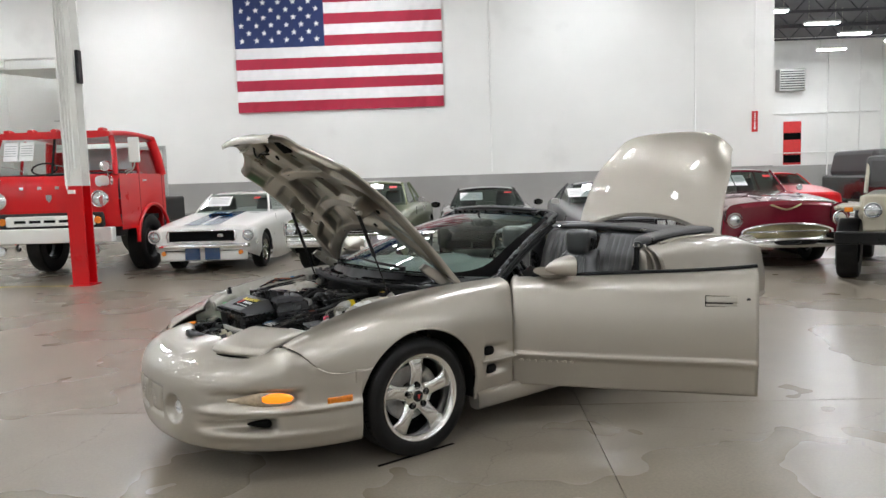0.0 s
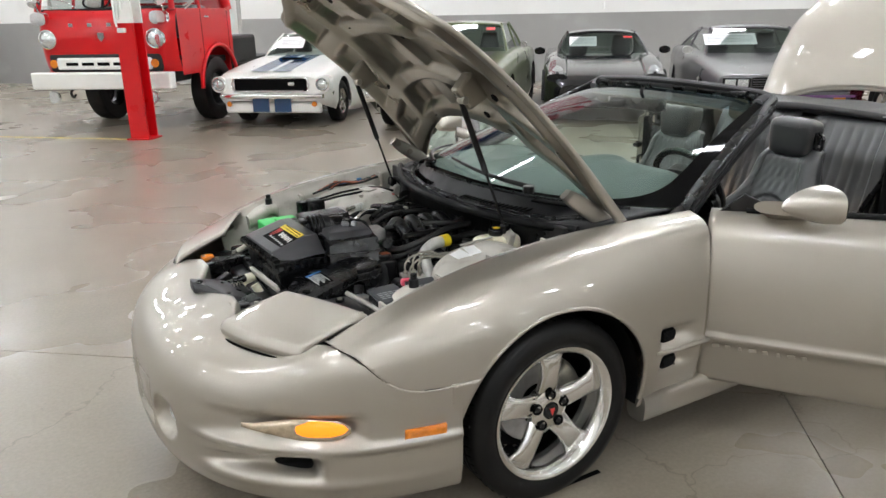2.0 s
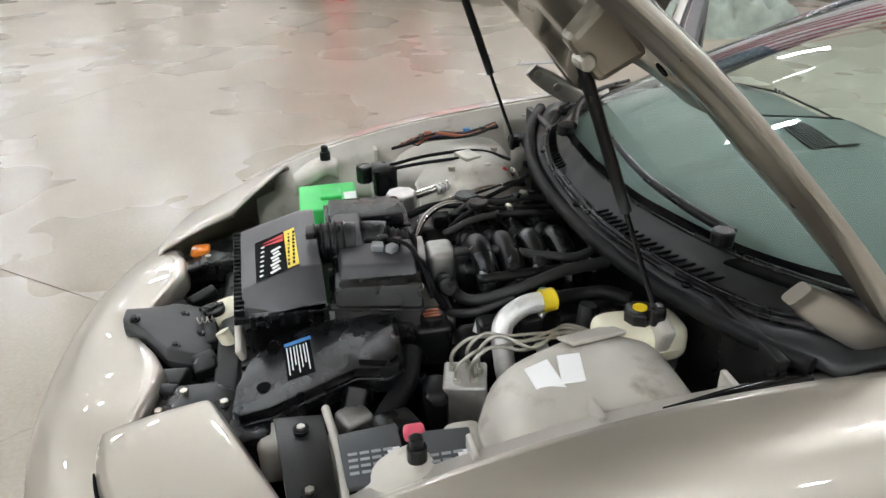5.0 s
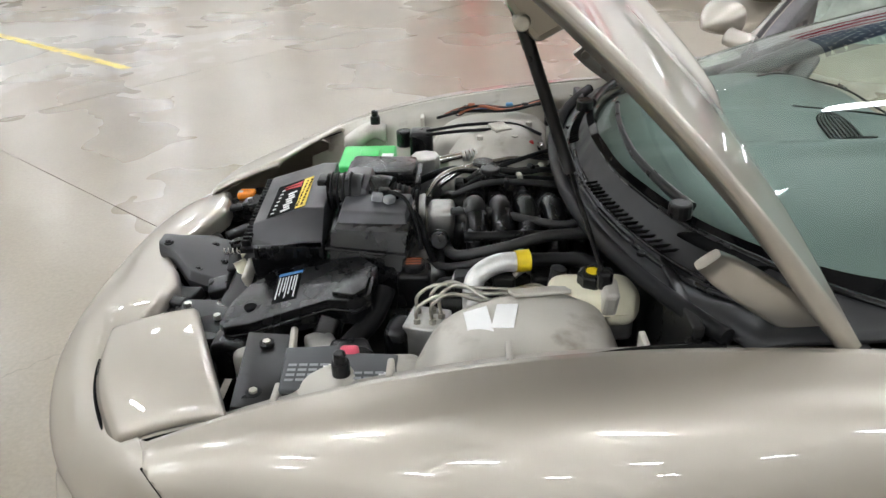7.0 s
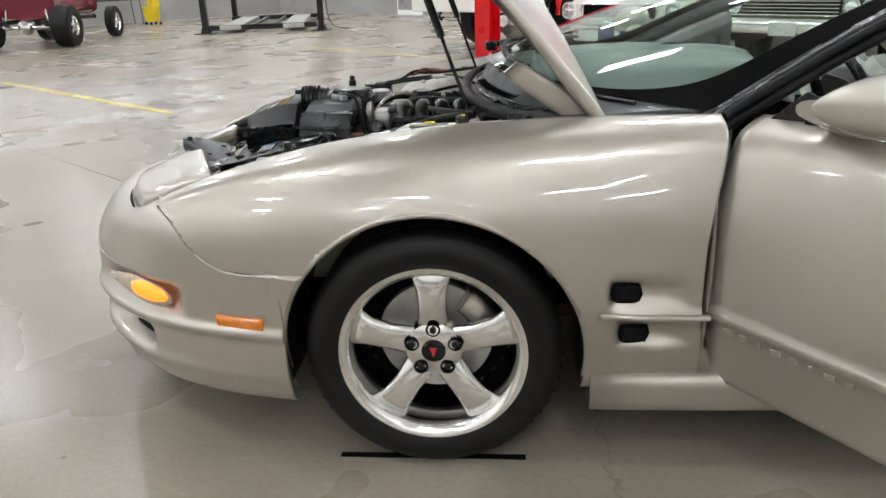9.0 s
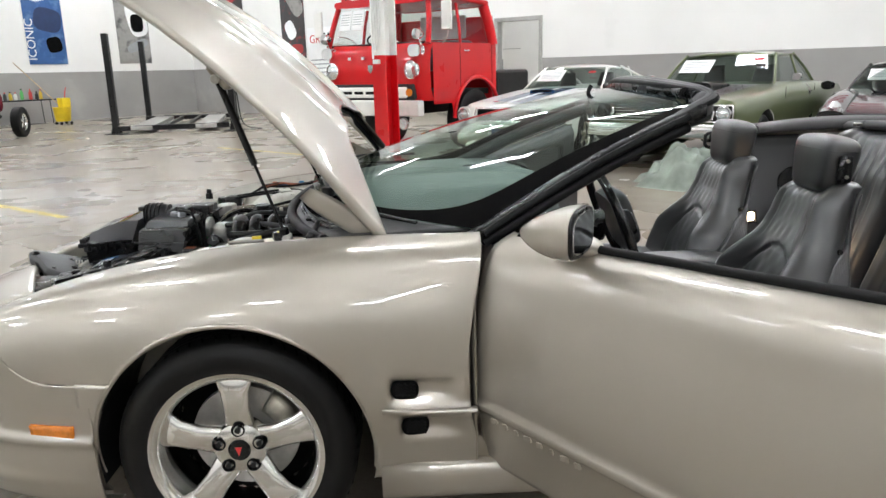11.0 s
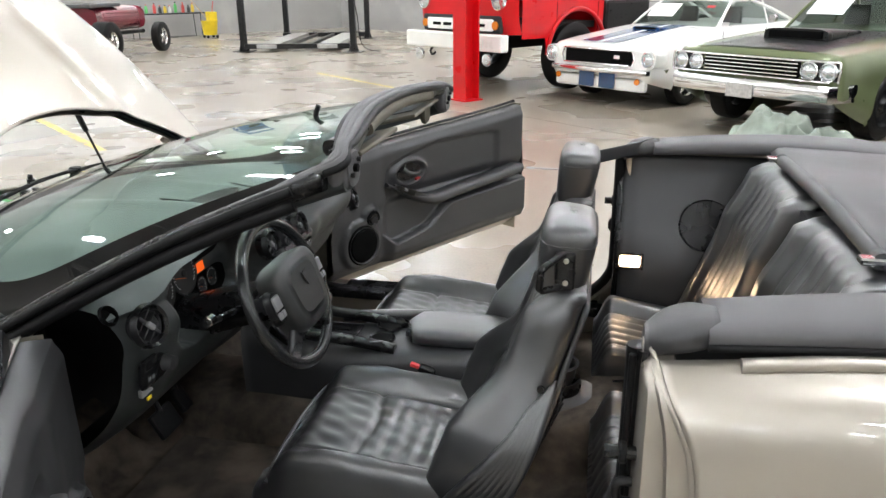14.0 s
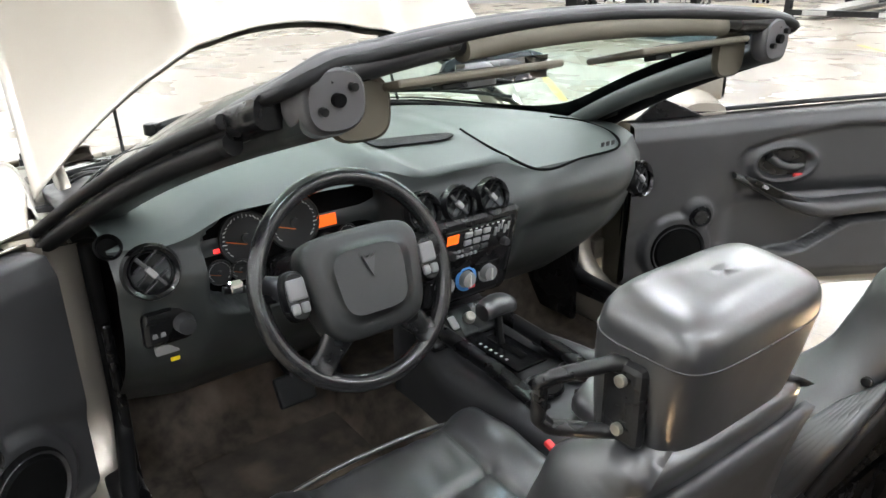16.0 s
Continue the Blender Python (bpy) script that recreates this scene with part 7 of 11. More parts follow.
# seats
def front_seat(y0):
    st = thing("front_seat", "black leather bucket seat with ribbed bolsters", "", Matrix.Translation((0, y0, 0)), parent=car)
    s = math.copysign(1, y0)
    # cushion: a saddle between two puffed bolsters, with a full rounded front
    P = []
    for u in np.linspace(0, 1, 60):
        x = 1.13 + 0.59 * u
        row = []
        for v in np.linspace(-1, 1, 64):
            a = abs(v)
            z = 0.492 - 0.06 * u + 0.062 * np.exp(-(((a - 0.78) / 0.17) ** 2)) * (0.45 + 0.55 * ss(0.05, 0.4, u)) + 0.014 * math.cos(v * 2.6)
            z -= 0.016 * np.exp(-(((a - 0.56) / 0.022) ** 2)) * ss(0.12, 0.2, u) + 0.013 * np.exp(-(((u - 0.36 - 0.05 * (1 - a)) / 0.012) ** 2)) * (a < 0.56)
            z += 0.0022 * math.cos(2 * math.pi * u * 13) * ss(0.40, 0.44, u) * (a < 0.5)
            z += 0.002 * math.sin(31 * v + 9 * u) * math.sin(23 * u + 4 * v)
            z -= 0.115 * ss(0.20, 0.0, u) ** 1.7 + 0.10 * ss(0.84, 1.0, a) ** 1.8
            row.append((x - 0.02 * a * a, v * (0.272 - 0.018 * ss(0.2, 0, u)), z))
        P.append(row)
    top = np.array(P)
    bot = top.copy()
    bot[:, :, 2] = np.minimum(0.345, top[:, :, 2] - 0.04)
    full = np.concatenate([top, bot[:, ::-1]], axis=1)
    mid = lambda F: np.mean(F, axis=1, keepdims=True).repeat(F.shape[1], 1)
    full = np.concatenate([mid(full[:1]) * 0.3 + full[:1] * 0.7 - (0.014, 0, 0), full, full[-1:] * 0.7 + mid(full[-1:]) * 0.3], axis=0)
    cu = part("cushion", grid(full, closed_v=True, cap=True, flip=True), M_LEATHER, st, "creased leather seat cushion")
    part("front_piping", tube([(1.158 + 0.004 * abs(y / 0.24), y, 0.462 - 0.03 * abs(y / 0.25) ** 3) for y in np.linspace(-0.24, 0.24, 14)], 0.005, 8, 40), M_LEATHER, cu)
    part("seat_base", loft([((x, 0, 0.305), 0.25, 0.06) for x in np.linspace(1.17, 1.74, 8)], 24, 5), M_BLACKPL, st, "black plastic seat base")
    part("seat_rail", box((0.5, 0.03, 0.05), (1.45, 0.2, 0.245)), M_SATIN, st)
    part("seat_rail", box((0.5, 0.03, 0.05), (1.45, -0.2, 0.245)), M_SATIN, st)
    sv = part("side_valance", loft(smooth_rows([((1.15, s * 0.262, 0.325), 0.012, 0.03), ((1.19, s * 0.27, 0.332), 0.03, 0.055), ((1.45, s * 0.278, 0.335), 0.032, 0.06), ((1.62, s * 0.28, 0.35), 0.034, 0.072), ((1.76, s * 0.278, 0.37), 0.034, 0.085), ((1.84, s * 0.27, 0.345), 0.028, 0.06), ((1.87, s * 0.262, 0.33), 0.01, 0.03)], 30), 20, 3.2), M_BLACKPL, st, "side valance with seat switches")
    for x, w in ((1.26, 0.034), (1.335, 0.018), (1.37, 0.018)):
        part("seat_switch", box((w, 0.012, 0.03), (x, s * 0.311, 0.345), 0.003), bpy.data.materials["grey_switch"], sv)
    part("recline_lever", loft([((1.46 + 0.17 * t, s * 0.318, 0.358 + 0.025 * t), 0.009, 0.013 + 0.004 * math.sin(math.pi * t)) for t in np.linspace(0, 1, 6)], 12, 3), M_GLOSSBLACK, sv)
    # backrest: a horseshoe between swelling bolsters, narrowing to the shoulders
    P = []
    ax = lambda h: 1.68 + 0.40 * h - 0.10 * h * h          # centre line, h metres above its foot
    hw_at = spl((0.0, 0.235), (0.12, 0.268), (0.3, 0.282), (0.46, 0.262), (0.62, 0.205), (0.78, 0.172), (0.9, 0.158), (1.0, 0.138))
    for h in np.linspace(0, 0.535, 60):
        t = h / 0.535
        hw = float(hw_at(t))
        lobe = float(ss(0.72, 0.42, t) * ss(-0.05, 0.12, t))
        row = []
        for v in np.linspace(-1, 1, 70):
            a = abs(v)
            d = 0.072 + (0.02 + 0.075 * lobe) * np.exp(-(((a - 0.80) / 0.20) ** 2)) + 0.02 * math.sin(math.pi * min(1, t * 1.3)) * (1 - a)
            e_ = math.hypot(a / 0.56, max(0.0, t - 0.30) / 0.30)
            d -= 0.013 * np.exp(-(((e_ - 1.0) / 0.035) ** 2)) * (t < 0.62)
            d -= 0.008 * np.exp(-(((a - 0.62) / 0.025) ** 2)) * ss(0.6, 0.66, t) * ss(0.97, 0.9, t)
            d += 0.0015 * math.sin(29 * v + 17 * t) * math.sin(25 * t)
            d = d * (1 - a**8) ** 0.45 - 0.035 * ss(0.9, 1.0, t) ** 2
            row.append((ax(h) - d, v * hw, 0.40 + h))
        back = [(ax(h) + (0.052 - 0.014 * t) * (1 - abs(v) ** 6) ** 0.5, v * hw, 0.40 + h) for v in np.linspace(1, -1, 34)[1:-1]]
        P.append(row + back)
    Pn = np.array(P)
    capt = Pn[-1:] * 0.86 + Pn[-1].mean(0) * 0.14 + (0.004, 0, 0.012)
    capt2 = Pn[-1:] * 0.5 + Pn[-1].mean(0) * 0.5 + (0.006, 0, 0.018)
    br = part("backrest", grid(np.concatenate([Pn, capt, capt2]), closed_v=True, cap=True, flip=False), M_LEATHER, st, "creased leather backrest")
    for sy in (-1, 1):
        for k in range(7):                                     # fan of pleats behind each bolster
            pts = [(ax(h) - 0.100 + 0.0215 * k + (0.104 - 0.0165 * k) * ss(0.02, 0.33, h), sy * (float(hw_at(h / 0.535)) - 0.0045 + 0.002 * ss(0.35, 0.2, h)), 0.40 + h) for h in np.linspace(0.015 + 0.006 * k, 0.315 + 0.008 * k, 10)]
            part("pleat", tube(pts, 0.0145, 10, 26, taper=lambda q: 0.2 + 0.8 * math.sin(math.pi * q) ** 0.5), M_LEATHER, br)
        part("hinge_button", cyl(0.009, 0.008, (ax(0.34) + 0.01, sy * (float(hw_at(0.63)) + 0.001), 0.745), 14, 0.002, m=AX["y"]), M_BLACKPL, br)
    P3 = [[(ax(h) + 0.055 - 0.016 * h / 0.5, v * (0.222 - 0.09 * ss(0.22, 0.5, h)), 0.41 + h * 0.95) for v in np.linspace(-1, 1, 12)] for h in np.linspace(0, 0.53, 14)]
    solid(part("back_shell", grid(np.array(P3), flip=True), M_PANEL, br, "smooth plastic back shell"), 0.012, 0)
    bm = bmesh.new()
    for k in range(12):
        box((0.004, 0.30, 0.004), (ax(0.07 + 0.02 * k) + 0.068, 0, 0.47 + 0.0185 * k), bm=bm)
        box((0.004, 0.004, 0.24), (ax(0.18) + 0.068, -0.14 + 0.026 * k, 0.57), m=Matrix.Rotation(radians(22), 4, "Y"), bm=bm)
    tagged(part("back_net", bm, M_RUBBER, br, "elastic storage net"), kind="stuff")
    # head restraint
    rows = []
    for t in 0.5 - 0.5 * np.cos(np.linspace(0, math.pi, 34)):
        q = abs(2 * t - 1)
        rows.append(((1.835 + 0.024 * t, 0, 0.902 + 0.19 * t), (0.103 + 0.014 * ss(0.0, 0.7, t)) * (1 - min(q, 0.99998) ** 9) ** 0.5, (0.054 + 0.008 * ss(0.0, 0.8, t)) * (1 - min(q, 0.99998) ** 7) ** 0.5, (0, 1, 0), (1, 0, -0.12)))
    hr = part("head_restraint", loft(rows, 60, 4.6), M_LEATHER, st, "leather head restraint")
    part("stitch_line", tube([(1.8525 + 0.0622 * np.sign(math.cos(a)) * abs(math.cos(a)) ** 0.435, 0.1172 * np.sign(math.sin(a)) * abs(math.sin(a)) ** 0.435, 1.044 - 0.0073 * math.cos(a)) for a in np.linspace(0, 2 * math.pi, 50)], 0.0011, 6, 140), M_PANEL, hr)
    for y in (-0.05, 0.05):
        part("post", tube([(1.845, y, 0.86), (1.848, y, 0.93)], 0.006, 8, 4), M_CHROME, hr)
    part("belt_guide", tube([(1.848, s * 0.116, 1.028), (1.84, s * 0.128, 1.03), (1.812, s * 0.172, 1.02), (1.803, s * 0.179, 1.012), (1.80, s * 0.177, 0.972), (1.806, s * 0.168, 0.962), (1.835, s * 0.128, 0.956), (1.848, s * 0.116, 0.958)], 0.0078, 10, straight=True), M_BLACKPL, st, "black belt guide loop")
    gp_ = part("guide_plate", box((0.045, 0.016, 0.085), (1.85, s * 0.118, 0.992), 0.007), M_BLACKPL, st)
    for dz in (-0.024, 0.026):
        part("guide_screw", cyl(0.006, 0.006, (1.852, s * 0.126 if s > 0 else s * 0.126 - 0.006, 0.992 + dz), 12, 0.001, m=AX["y"]), M_STEEL, gp_)
    return st


front_seat(-0.36)
front_seat(0.36)

# rear seats with vertical pleats
for s in (-1, 1):
    rs_ = thing("rear_seat", "black leather rear seat with fluted pleats", "", parent=car)
    P = []
    for h in np.linspace(0, 1, 40):
        row = []
        for v in np.linspace(-1, 1, 90):
            pleat = 0.008 * abs(math.sin(v * 14)) * (abs(v) < 0.62) * ss(0.05, 0.15, h) * ss(0.97, 0.9, h)
            d = 0.05 + pleat + 0.035 * ss(0.6, 0.75, abs(v)) * ss(1.0, 0.9, abs(v)) + 0.012 * np.exp(-(((h - 0.72) / 0.1) ** 2))
            d *= (1 - 0.9 * ss(0.92, 1, abs(v)) ** 2) * (1 - 0.9 * ss(0.94, 1, h) ** 2)
            row.append((2.27 + 0.22 * h - d, s * 0.30 + v * (0.27 - 0.02 * h), 0.40 + 0.63 * h))
        P.append(row)
    solid(part("rear_backrest", grid(np.array(P), flip=True), M_LEATHER, rs_), 0.03, 1)
    P = []
    for u in np.linspace(0, 1, 30):
        row = []
        for v in np.linspace(-1, 1, 90):
            pleat = 0.007 * abs(math.sin(v * 14)) * (abs(v) < 0.62)
            z = 0.475 - 0.06 * u + pleat + 0.045 * ss(0.62, 0.8, abs(v)) * ss(1.0, 0.92, abs(v)) - 0.11 * ss(0.2, 0.0, u) ** 2 - 0.06 * ss(0.93, 1, abs(v)) ** 2
            row.append((1.93 + 0.36 * u, s * 0.335 + v * 0.225, z))
        P.append(row)
    solid(part("rear_cushion", grid(np.array(P)), M_LEATHER, rs_), 0.12, -1)
    # side panel with courtesy lamp and speaker
    lean = lambda z: 0.742 - 0.14 * float(ss(0.97, 0.56, z))
    P = [[(x, s * (lean(z) + 0.02 * ss(2.1, 2.0, x) ** 2), z) for z in np.linspace(0.28, 0.985, 30)] for x in np.linspace(2.0, 2.55, 24)]
    sp = part("rear_side_panel", grid(np.array(P), flip=s > 0), M_PANEL, car, "black rear side trim with a lit courtesy lamp")
    solid(sp, 0.02, 0)
    part("panel_front_edge", tube([(2.0, s * (lean(z) + 0.02), z) for z in np.linspace(0.30, 0.97, 10)], 0.014, 10, 30), M_BLACKPL, sp)
    tl_, tb_ = Matrix.Rotation(s * radians(-14), 4, "X"), Matrix.Rotation(s * radians(-27), 4, "X")
    part("rear_speaker", lathe([(0.0, -0.004), (0.088, -0.003), (0.092, -0.007), (0.096, 0.006)], 40, "y"), M_BLACKPL, sp, m=Matrix.Translation((2.30, s * (lean(0.755) - 0.014), 0.755)) @ tb_ @ (Matrix() if s > 0 else Matrix.Rotation(math.pi, 4, "Z")))
    part("courtesy_lamp", box((0.07, 0.014, 0.038), (2.045, s * (lean(0.62) - 0.006), 0.62), 0.005, m=tl_), COURTESY, sp, "lit courtesy lamp")
    for dx, dz, w_, h_ in ((0.043, 0, 0.008, 0.06), (-0.043, 0, 0.008, 0.06), (0, 0.026, 0.078, 0.008), (0, -0.026, 0.078, 0.008)):
        part("lamp_bezel", box((w_, 0.022, h_), (2.045 + dx, s * (lean(0.62) - 0.005), 0.62 + dz), 0.002, m=tl_), M_BLACKPL, sp)
    if s < 0:                                                  # belt hanging from the quarter to the floor
        run, lay = ((2.06, 0.715, 0.97), (2.035, 0.70, 0.8), (1.975, 0.69, 0.6), (1.885, 0.685, 0.42), (1.78, 0.68, 0.28)), (0.8, 0, 0.6)
    else:                                                      # belt drawn forward to the guide on the head restraint
        run, lay = ((1.83, 0.50, 1.0), (1.92, 0.58, 1.008), (2.02, 0.67, 1.014), (2.10, 0.74, 1.022)), (0, 0, 1)
    bw = part("belt_webbing", loft([((x, s * y, z), 0.023, 0.0015, lay, (0, 1, 0) if s < 0 else (0.7, -0.7, 0)) for x, y, z in run], 10, 4), M_PANEL, car, "black seat belt webbing")
    x, y, z = run[-1] if s < 0 else run[0]
    part("belt_anchor", box((0.05, 0.012, 0.03), (x, s * y, z), 0.004), M_STEEL if s < 0 else M_BLACKPL, bw)
part("seat_shelf", box((0.12, 1.2, 0.02), (2.50, 0, 0.99)), M_PANEL, car)

# door jambs behind the doors
for s in (-1, 1):
    wide = lambda z: float(np.interp(-z, -section(2.06, 0.2, 90)[:, 1], section(2.06, 0.2, 90)[:, 0]))
    sweep = lambda z: 0.17 * float(ss(0.58, 0.31, z)) ** 1.5    # the foot of the pillar runs forward into the sill
    P = []
    for z in np.linspace(0.285, 0.99, 44):
        w, e, i_ = wide(z), float(SHUT(z)), 2.0 - sweep(z)
        m_ = 0.5 * (e + i_)
        row = [(e, w - 0.001), (e - 0.007, w - 0.009), (e - 0.005, w - 0.018), (e + 0.024, w - 0.022), (e + 0.026, w - 0.040), (m_ + 0.004, w - 0.044), (m_, w - 0.050), (m_ + 0.004, w - 0.056), (m_ + 0.028, w - 0.060), (m_ + 0.026, w - 0.082), (i_ + 0.012, w - 0.087), (i_ + 0.004, w - 0.097), (i_, 0.775), (i_, 0.76), (i_ + 0.03, 0.735)]
        P.append([(x, s * y, z) for x, y in row])
    jb = part("lock_pillar", grid(np.array(P), flip=s > 0), M_PEWTER, car, "pewter door jamb with folded channels")
    solid(jb, 0.004, 0)
    autosmooth(jb.data, 40)
    part("pillar_seal", tube([(1.992 - sweep(z), s * 0.752, z) for z in np.linspace(0.36, 0.97, 16)], 0.019, 12, 60), M_RUBBER, jb, "thick black door opening seal")
    part("seal_lip", tube([(1.984 - sweep(z), s * 0.772, z) for z in np.linspace(0.36, 0.96, 16)], 0.007, 8, 60), M_RUBBER, jb)
    stx = part("door_striker", box((0.03, 0.046, 0.08), (2.04, s * 0.812, 0.69), 0.005), M_STEEL, jb, "door striker")
    part("striker_bolt", tube([(2.035, s * 0.80, 0.71), (1.975, s * 0.80, 0.71), (1.975, s * 0.80, 0.676), (2.035, s * 0.80, 0.676)], 0.009, 8, 20), M_SATIN, stx)
    for dz in (-0.028, 0.03):
        part("striker_screw", cyl(0.009, 0.012, (2.02, s * 0.822, 0.69 + dz), 12, 0.002, m=Matrix.Rotation(radians(-90), 4, "Y")), M_SATIN, stx)
    bs = part("bump_stop", cyl(0.013, 0.08, (2.025, s * 0.812, 0.785), 14, 0.003, m=Matrix.Rotation(radians(-90), 4, "Y")), M_BLACKPL, jb, "black rubber bump stop")
    part("stop_head", cyl(0.021, 0.014, (1.985, s * 0.812, 0.785), 16, 0.004, m=Matrix.Rotation(radians(-90), 4, "Y")), M_RUBBER, bs)
    for z in (0.5, 0.88):
        part("jamb_hole", cyl(0.008, 0.01, (2.045 - sweep(z), s * 0.815, z), 14, m=Matrix.Rotation(radians(-90), 4, "Y")), M_INK_SHADE, jb)

# folded soft top under its boot
for s in (-1, 1):
    rows = smooth_rows([((2.10, s * 0.735, 1.015), 0.075, 0.022), ((2.3, s * 0.725, 1.03), 0.085, 0.026), ((2.6, s * 0.70, 1.04), 0.10, 0.028), ((2.92, s * 0.62, 1.03), 0.14, 0.028)], 20)
    bt = part("top_boot_side", loft(rows, 24, 3.4), M_CANVAS, car, "dark grey vinyl boot over the folded top")
    part("boot_cap", loft(smooth_rows([((2.00, s * 0.755, 0.985), 0.03, 0.02), ((2.03, s * 0.755, 1.0), 0.058, 0.028), ((2.075, s * 0.75, 1.012), 0.066, 0.030), ((2.12, s * 0.745, 1.015), 0.05, 0.026)], 12), 22, 2.8), M_PANEL, bt, "moulded end cap")
    part("boot_piping", tube([(r_[0][0], r_[0][1] + s * (r_[1] + 0.0), r_[0][2] - 0.012) for r_ in rows[::3]], 0.007, 8, 40), M_RUBBER, bt)
    part("belt_moulding", loft([((x, s * (float(YI(x)) + 0.018), float(ZI(x)) + 0.002), 0.013, 0.012) for x in np.linspace(2.15, 2.95, 16)], 12, 2.6), M_PEWTER, car, "pewter belt moulding")
    part("latch_clip", box((0.05, 0.03, 0.016), (2.45, s * 0.45, 1.047), 0.004), M_CHROME, car, "small chrome boot latch")
P = []
for x in np.linspace(2.47, 3.0, 24):
    hw = 0.68 - 0.1 * ss(2.8, 3.0, x)
    P.append([(x, v * hw, 1.045 + 0.018 * (1 - v * v) + 0.012 * math.sin(9 * v + 5 * x) * 0.3 - 0.05 * ss(2.9, 3.0, x) - 0.02 * ss(2.5, 2.47, x)) for v in np.linspace(-1, 1, 40)])
tb = part("top_boot", grid(np.array(P)), M_CANVAS, car, "dark grey vinyl boot over the folded top")
solid(tb, 0.03, -1)
part("boot_front_rail", tube([(2.468, -0.45, 1.045), (2.462, 0.0, 1.06), (2.468, 0.45, 1.045)], 0.019, 12, 30), M_PANEL, tb, "padded front rail")


# ---- engine bay ----
def blob(name, rows, material, label="", n=24, e=3.0, steps=16, parent=None, u=(0, 1, 0), v=(0, 0, 1)):
    """A rounded moulded body through (centre, half width, half height) rows."""
    return part(name, loft(smooth_rows(rows, steps), n, e, u=u, v=v), material, parent or car, label)


def rbox(name, c, size, material, label="", bevel=0.012, rot=(0, 0, 0), parent=None, taper=None):
    m = Euler([radians(a) for a in rot]).to_matrix().to_4x4()
    me = part(name, box(size, c, bevel, 3, m=m, taper=taper), material, parent or car, label)
    autosmooth(me.data, 40)
    return me


M_HOSE = mat("ribbed_hose", (0.018, 0.018, 0.018), 0.5, bump=0.6, bump_scale=260)
M_FOIL = mat("foil_sleeve", (0.75, 0.74, 0.72), 0.35, 0.5, 0, 0.15, 30, 0.8, 90)
M_ORANGEPL = mat("orange_connector", (0.34, 0.1, 0.045), 0.55)
M_PINK = mat("pink_cap", (0.75, 0.1, 0.16), 0.45)
M_LABELGREY = mat("grey_label", (0.3, 0.31, 0.32), 0.45)

